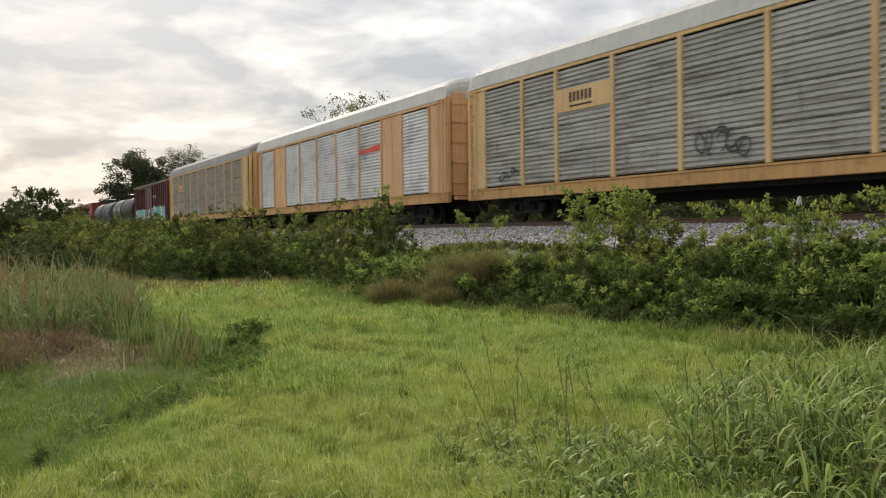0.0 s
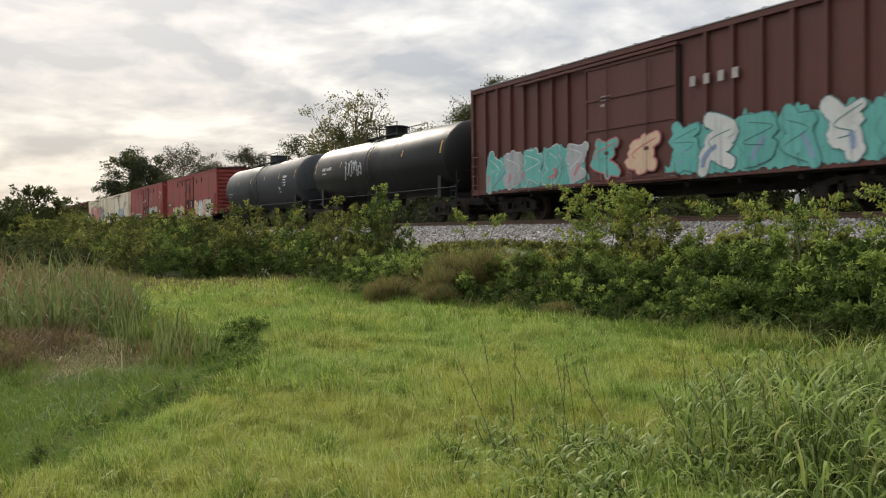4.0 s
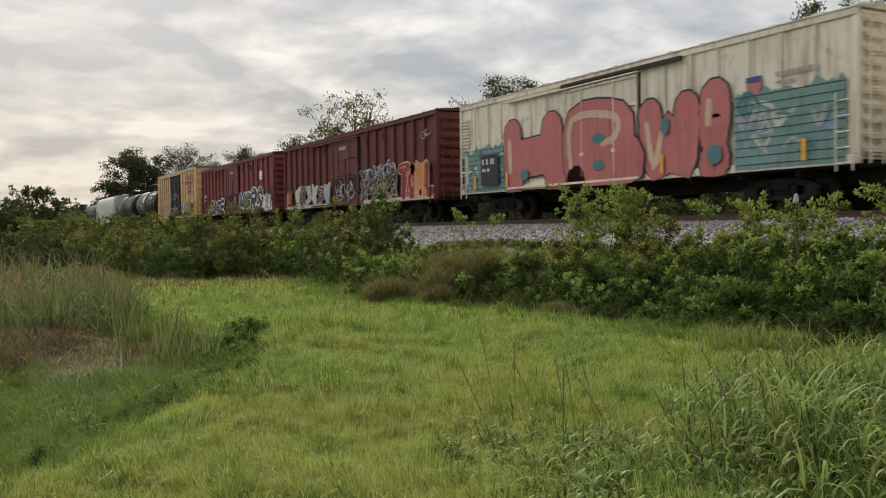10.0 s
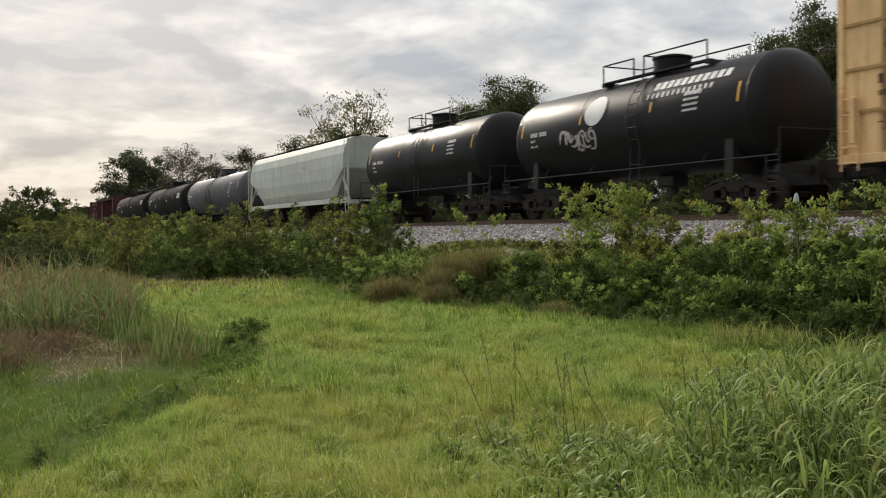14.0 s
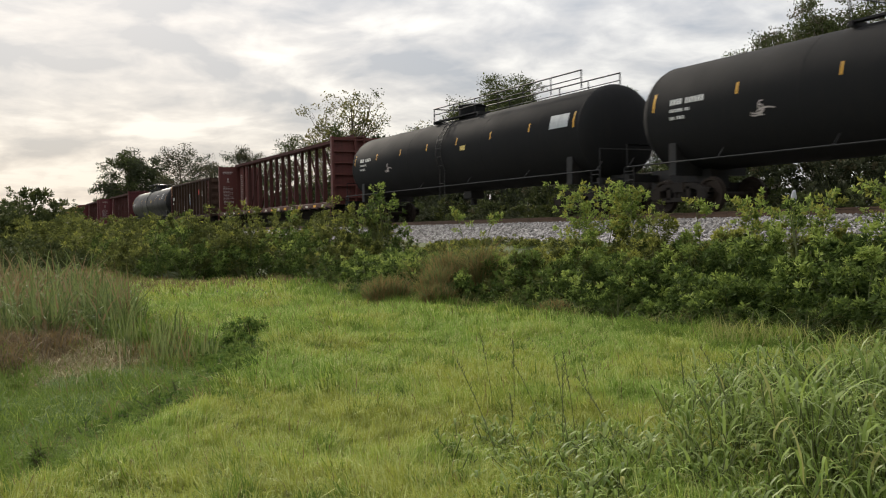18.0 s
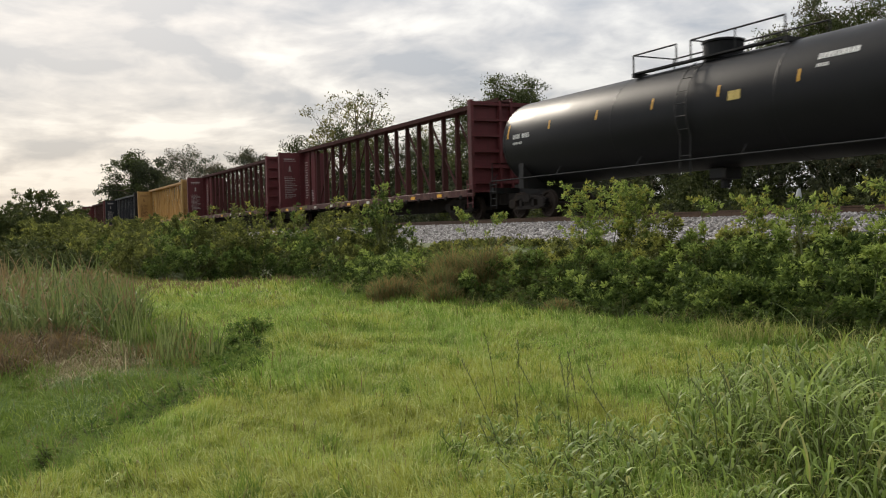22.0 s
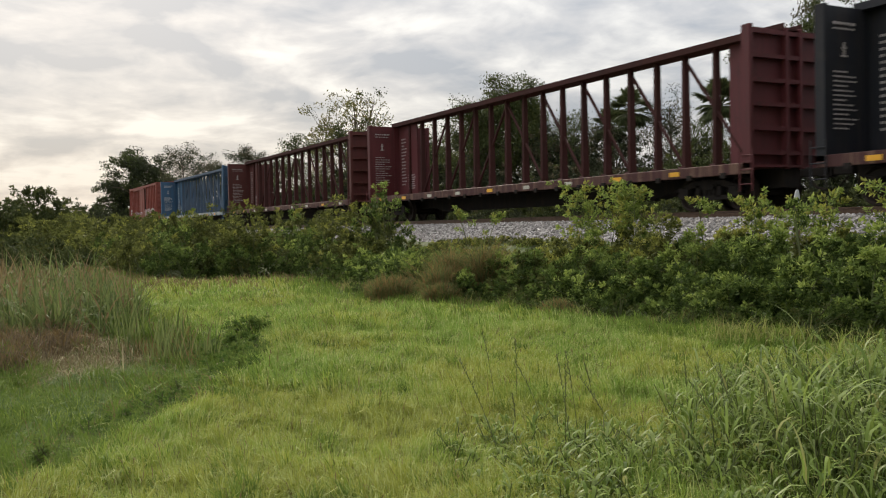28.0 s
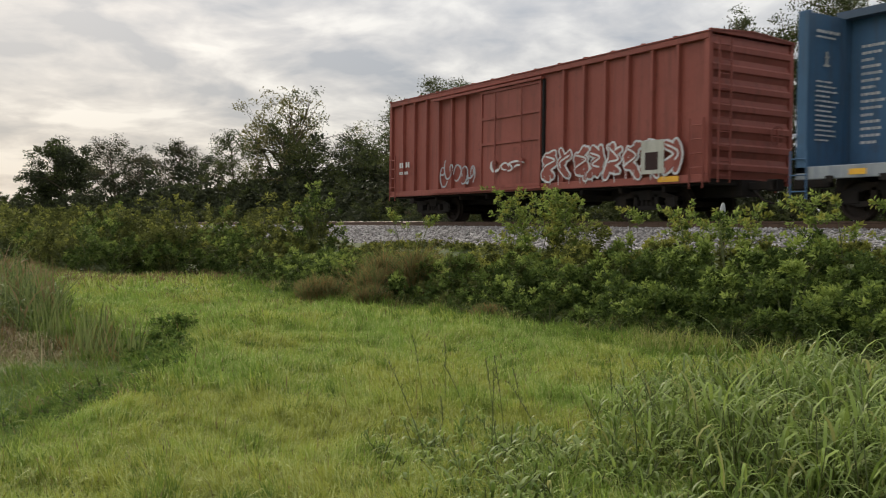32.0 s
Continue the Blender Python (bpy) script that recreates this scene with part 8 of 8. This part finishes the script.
    for i in range(7):
        reed_clump(-12.1 + rng.gauss(0, 0.35), 2.35 + rng.gauss(0, 0.2), 0.08, rng.uniform(0.5, 0.7), 2, [M["pale_straw"], M["dry_grass"]], seed + 1580 + i, 0.010, 0.9, 0.7, 0.2, "bent_straw", "few bent pale straw blades", "bent straw")
    for i in range(110):
        px = -7.6 - rng.uniform(0, 4.8)
        top = 0.65 + (-px - 7.6) * 0.55
        py = top - 0.15 - rng.uniform(0, 1) ** 1.1 * 2.0
        grass_clump(px, py, rng.uniform(0.18, 0.36), rng.uniform(0.26, 0.5), 150, [M["deep_grass"], M["grass"]] if i % 4 else [M["rank_blue"], M["deep_grass"]], seed + 1400 + i, 0.010, (0.25, 1.1), "rank_grass", "dark green tuft of rank grass", "rank grass tufts", 0.15)
    for i in range(46):
        px = -7.4 - rng.uniform(0, 4.0)
        py = 0.95 + (-px - 7.6) * 0.66 - 0.1 - rng.uniform(0, 0.7)
        shrub(px, py, 0.34, 0.32, rng.uniform(0.16, 0.28), seed + 1640 + i, [M["weed_leaf"], M["shrub_mid"], M["shrub_mid"]], 0.045, 30, 16, "broadleaf_weed", "low dark creeping weed under the lawn's rim", 0.3, "low weeds", 0.02, 7)
    for i in range(30):
        px = -11.9 + rng.gauss(0, 0.9)
        py = 3.3 - 0.32 * (px + 12.3) + rng.gauss(0, 0.28)
        shrub(px, py, 0.36, 0.34, rng.uniform(0.17, 0.29), seed + 1720 + i, [M["weed_leaf"], M["shrub_mid"], M["shrub_mid"]], 0.06, 40, 18, "broadleaf_weed", "low dark broad-leaved weed in the swale", 0.3, "low weeds", 0.02, 7)
    # dark tufts in the lawn
    for i in range(26):
        az, r = radians(rng.uniform(-88, -38)), rng.uniform(5.4, 17)
        px, py = r * math.sin(az), r * math.cos(az)
        if py > float(lawn_edge(px)) - 0.4:
            continue
        grass_clump(px, py, rng.uniform(0.2, 0.4), rng.uniform(0.16, 0.26), 170, [M["deep_grass"], M["dry_grass"]], seed + 150 + i, 0.008, (0.3, 1.1), "lawn_tuft", "thicker darker tuft in the lawn", "lawn tufts", 0.05)
    # broad tall grass in the foreground
    k = 0
    while k < 88:
        px, py = -rng.uniform(2.1, 6.7), rng.uniform(3.7, 8.4)
        az, r = math.degrees(math.atan2(px, py)), math.hypot(px, py)
        if not (-46 < az < -27 and 4.9 < r < 9.0) or (az < -38 and rng.random() < 0.6) or (r < 5.9 and az < -40):
            continue
        broad_grass(px, py, rng.uniform(0.55, 0.80) * (1.0 if az > -42 else 0.72), 11, seed + 200 + k)
        k += 1
    k = 0
    while k < 34:
        az, r = rng.uniform(-60, -40), rng.uniform(4.9, 7.0)
        px, py = r * math.sin(radians(az)), r * math.cos(radians(az))
        broad_grass(px, py, rng.uniform(0.20, 0.30), 6, seed + 260 + k, "low tuft of broad-bladed green grass")
        k += 1
    low = random.Random(seed + 7)
    for i in range(30):
        az, r = radians(low.uniform(-56, -39)), low.uniform(4.8, 6.3)
        broad_grass(r * math.sin(az), r * math.cos(az), low.uniform(0.20, 0.34), 7, seed + 2900 + i, "low tuft of broad-bladed green grass")
    for i in range(6):
        px = -6.4 - rng.uniform(0, 2.4)
        py = 8.7 + rng.uniform(0, 1.1)
        grass_clump(px, py, 0.35, rng.uniform(0.4, 0.62), 90, [M["straw_green"], M["grass"]], seed + 300 + i, 0.010, (0.1, 0.8), "tall_grass", "clump of tall yellow-green grass before the hedge", "tall grass clumps", 0.25)
    for i in range(18):
        az, r = radians(rng.uniform(-60, -36)), rng.uniform(5.9, 8.0)
        seed_stalk(r * math.sin(az), r * math.cos(az), rng.uniform(0.42, 0.72), rng.uniform(-0.8, 0.15), seed + 330 + i)

    # behind the railway: a belt of scrub, then trees
    mid, dark = [M["tree_mid"], M["shrub_olive"]], [M["tree_dark"], M["tree_mid"]]
    bare = [M["tree_dark"], M["tree_brown"]]
    far_scrub = []
    x, i = -2.0, 0
    while x > -135:
        i += 1
        k = 1 + max(0, -x - 40) / 90
        near = x > -48
        shrub(x, 24.6 + rng.uniform(-0.5, 0.8), 1.9 * k, 1.3, rng.uniform(2.0, 2.9), 1300 + i, mid if near else dark, 0.16 if near else 0.25 * k, 120 if near else 70, 30 if near else 17, label="dark scrub behind the railway", group="scrub behind the railway", lobes=14, heap=None if near else far_scrub)
        shrub(x - 1, 27.8 + rng.uniform(-0.6, 1.0), 2.4 * k, 1.8, rng.uniform(4.2, 5.8) * (0.82 if -35.5 < x < -28.5 else 1.0), 1500 + i, rng.choice((mid, bare, bare)) if near else dark, 0.18 if near else 0.32 * k, 170 if near else 80, 32 if near else 18, label="tall dark scrub behind the railway", group="scrub behind the railway", lobes=16, heap=None if near else far_scrub)
        shrub(x - 0.5, 31.5 + rng.uniform(-0.6, 1.0), 3.0 * k, 2.2, rng.uniform(5.8, 7.4) - (-0.2 if x > -28.5 else 2.0 if x > -35 else 0.8 if x > -44 else -0.3), 1700 + i, (dark, bare)[i % 2], 0.20 if near else 0.36 * k, 200 if near else 95, 32 if near else 18, label="tall dark scrub behind the railway", group="scrub behind the railway", lobes=18, heap=None if near else far_scrub)
        x -= 2.1 * k
    # low rough growth added right behind the track, dark to give the under-car shade
    x, i = -1.0, 0
    while x > -60:
        i += 1
        shrub(x, 22.9 + rng.uniform(-0.2, 0.3), 1.4, 0.7, rng.uniform(0.9, 1.4), 1900 + i, [M["tree_dark"], M["tree_dark"]], 0.12, 70, 26, label="low growth added behind the track, dark as the shade under the cars", group="growth behind the track", lobes=9)
        x -= 1.9
    # the thicket goes on down the line
    x, i = -138.0, 0
    while x > -290:
        i += 1
        shrub(x, 30 + rng.uniform(-1, 3), 4.6, 3.0, rng.uniform(6.0, 9.0), 2100 + i, dark, 0.5, 110, 22, lobes=18, heap=far_scrub)
        x -= 5.0
    heap_object(far_scrub, dark, "scrub_thicket", "dark scrub thicket down the line behind the railway")
    tree(-195, 32, 18.3, 9.3, 1, dark, M["bark"], 0.5, 130, 110, 0.45, clump_r=1.6, limbs=13, label="dark round-headed pine far down the line", flat=0.35)
    tree(-204, 31, 12.5, 6.5, 2, dark, M["bark"], 0.5, 80, 90, 0.5, clump_r=1.5, limbs=8, flat=0.3)
    tree(-146, 32, 15.4, 5.2, 3, bare, M["bark"], 0.27, 170, 44, 0.30, clump_r=1.0, limbs=18, label="thin-leaved dark tree behind the railway", flat=1.0)
    tree(-137, 33, 12.8, 4.4, 9, bare, M["bark"], 0.27, 150, 46, 0.30, clump_r=1.0, limbs=15, flat=0.9)
    tree(-112, 32, 12.6, 3.4, 4, bare, M["bark"], 0.24, 150, 50, 0.35, clump_r=0.8, limbs=14, flat=0.9)
    tree(-104, 33, 10.5, 3.2, 14, dark, M["bark"], 0.22, 80, 60, 0.35, clump_r=0.9, limbs=10)
    tree(-88.5, 31, 11.6, 3.0, 5, mid, M["bark"], 0.20, 100, 60, 0.42, clump_r=0.75, limbs=11)
    tree(-79.8, 32, 14.2, 5.1, 6, [M["tree_sparse"], M["tree_mid"]], M["bark"], 0.25, 185, 24, 0.34, clump_r=0.75, limbs=22, label="half bare tree with pale twigs and yellowing leaves", flat=1.3)
    tree(-77, 31.2, 11.8, 3.6, 7, [M["tree_mid"], M["tree_sparse"]], M["bark"], 0.19, 170, 64, 0.35, clump_r=0.8, limbs=12)
    tree(-71.5, 32, 9.4, 2.8, 8, mid, M["bark"], 0.18, 130, 60, 0.25, clump_r=0.8, limbs=11)
    tree(-67.5, 33, 9.8, 3.0, 43, dark, M["bark"], 0.18, 150, 60, 0.25, clump_r=0.8, limbs=11)
    tree(-63.5, 32, 9.2, 2.8, 44, mid, M["bark"], 0.17, 140, 60, 0.25, clump_r=0.8, limbs=11)
    tree(-59, 32, 8.4, 2.8, 10, mid, M["bark"], 0.17, 90, 60, 0.3, clump_r=0.8, limbs=9)
    tree(-49.3, 32.5, 10.9, 2.6, 41, mid, M["bark"], 0.16, 290, 70, 0.35, clump_r=0.75, limbs=11)
    tree(-53.6, 31.5, 10.9, 2.5, 42, mid, M["bark"], 0.16, 290, 70, 0.35, clump_r=0.75, limbs=11)
    tree(-51.8, 32, 12.0, 2.9, 11, [M["tree_mid"], M["shrub_olive"]], M["bark"], 0.16, 330, 74, 0.35, clump_r=0.7, limbs=12, label="rounded green tree behind the railway")
    tree(-55.5, 33, 9.6, 2.3, 12, mid, M["bark"], 0.15, 100, 56, 0.35, clump_r=0.7, limbs=9)
    tree(-43.5, 33, 7.6, 2.2, 13, dark, M["bark"], 0.14, 100, 50, 0.3, clump_r=0.6, limbs=9)
    tree(-31.0, 33.0, 7.8, 1.3, 15, bare, M["bark"], 0.12, 36, 40, 0.6, clump_r=0.55, limbs=12)
    for k, (px, py, hh, sp) in enumerate(((-33.4, 32.5, 6.4, 1.4), (-36.2, 33, 8.6, 1.8), (-40.6, 33, 7.4, 2.0), (-45.6, 32.5, 8.8, 2.2), (-47.4, 33, 8.0, 2.0))):
        tree(px, py, hh, sp, 60 + k, bare if k % 3 else mid, M["bark"], 0.12, 150, 50, 0.28, clump_r=0.6, limbs=14, label="thin half bare tree behind the railway", flat=1.0)
    for k, (px, py, hh, sp) in enumerate(((-28.6, 32, 10.9, 1.7), (-26.8, 32.2, 11.3, 2.3), (-25.5, 32.5, 11.2, 2.6), (-22.6, 32, 11.8, 3.0), (-20.0, 33, 11.8, 2.8), (-17.0, 32, 11.4, 3.0), (-13, 33, 11.4, 3.0))):
        tree(px, py, hh, sp, 20 + k, [M["tree_mid"], M["tree_brown"]] if k % 2 == 0 else mid, M["pale_bark"], 0.13, 150 if k == 0 else 210, 80, 0.66 if k == 0 else 0.45 if k == 1 else 0.30, clump_r=0.5, limbs=16, label="tall airy tree with pale trunk behind the railway", flat=0.9)
    marker = new("marker_post")
    marker.location = (-11.67, 13.5, float(ground_z(-11.67, 13.5)) - 0.05)
    tagged(marker, "small stake with a chipped whitish knob among the weeds", "marker post")
    part("post", Geo().box(-0.035, 0.035, -0.035, 0.035, 0.0, 1.02, c=0.012), M["bark"], marker, "weathered grey-brown stake")
    g = Geo().spin([(1.0, 0.0), (1.0, 0.05), (1.10, 0.055), (1.18, 0.04), (1.22, 0.028), (1.24, 0.0)], 7, "z")
    g.v = [(a + 0.06 * (c - 1.0), b, c) for a, b, c in g.v]
    part("cap", g, M["spray_silver"], marker, "chipped whitish knob")
    palm(-38.6, 32, 7.5, 1)
    palm(-31.6, 31.5, 6.9, 2)
    palm(-41.5, 33, 7.0, 3)


build_plants()


# ---- what moves ----
def motions():
    for car, mid in CARS:
        walk(car, [(t, pose(mid + V_TRAIN * t, TRACK_Y, 0)) for t in (0.0, 8.0, 16.0, 24.0, 32.0)])
    # wheels: one turning for each of the two axles of a truck, taken over by all that roll alike
    lead = {}
    for w, i in WHEELS:
        if i not in lead:
            spin = math.degrees(V_TRAIN / FPS / 0.46)
            walk(w, [(k / FPS, pose((-0.89, 0.89)[i], 0, 0.46, 0, (spin * k) % 360, 0)) for k in range(32 * FPS + 1)])
            lead[i] = w.animation_data
        else:
            w.rotation_mode = "QUATERNION"
            keys = w.animation_data_create()
            keys.action, keys.action_slot = lead[i].action, lead[i].action_slot


motions()
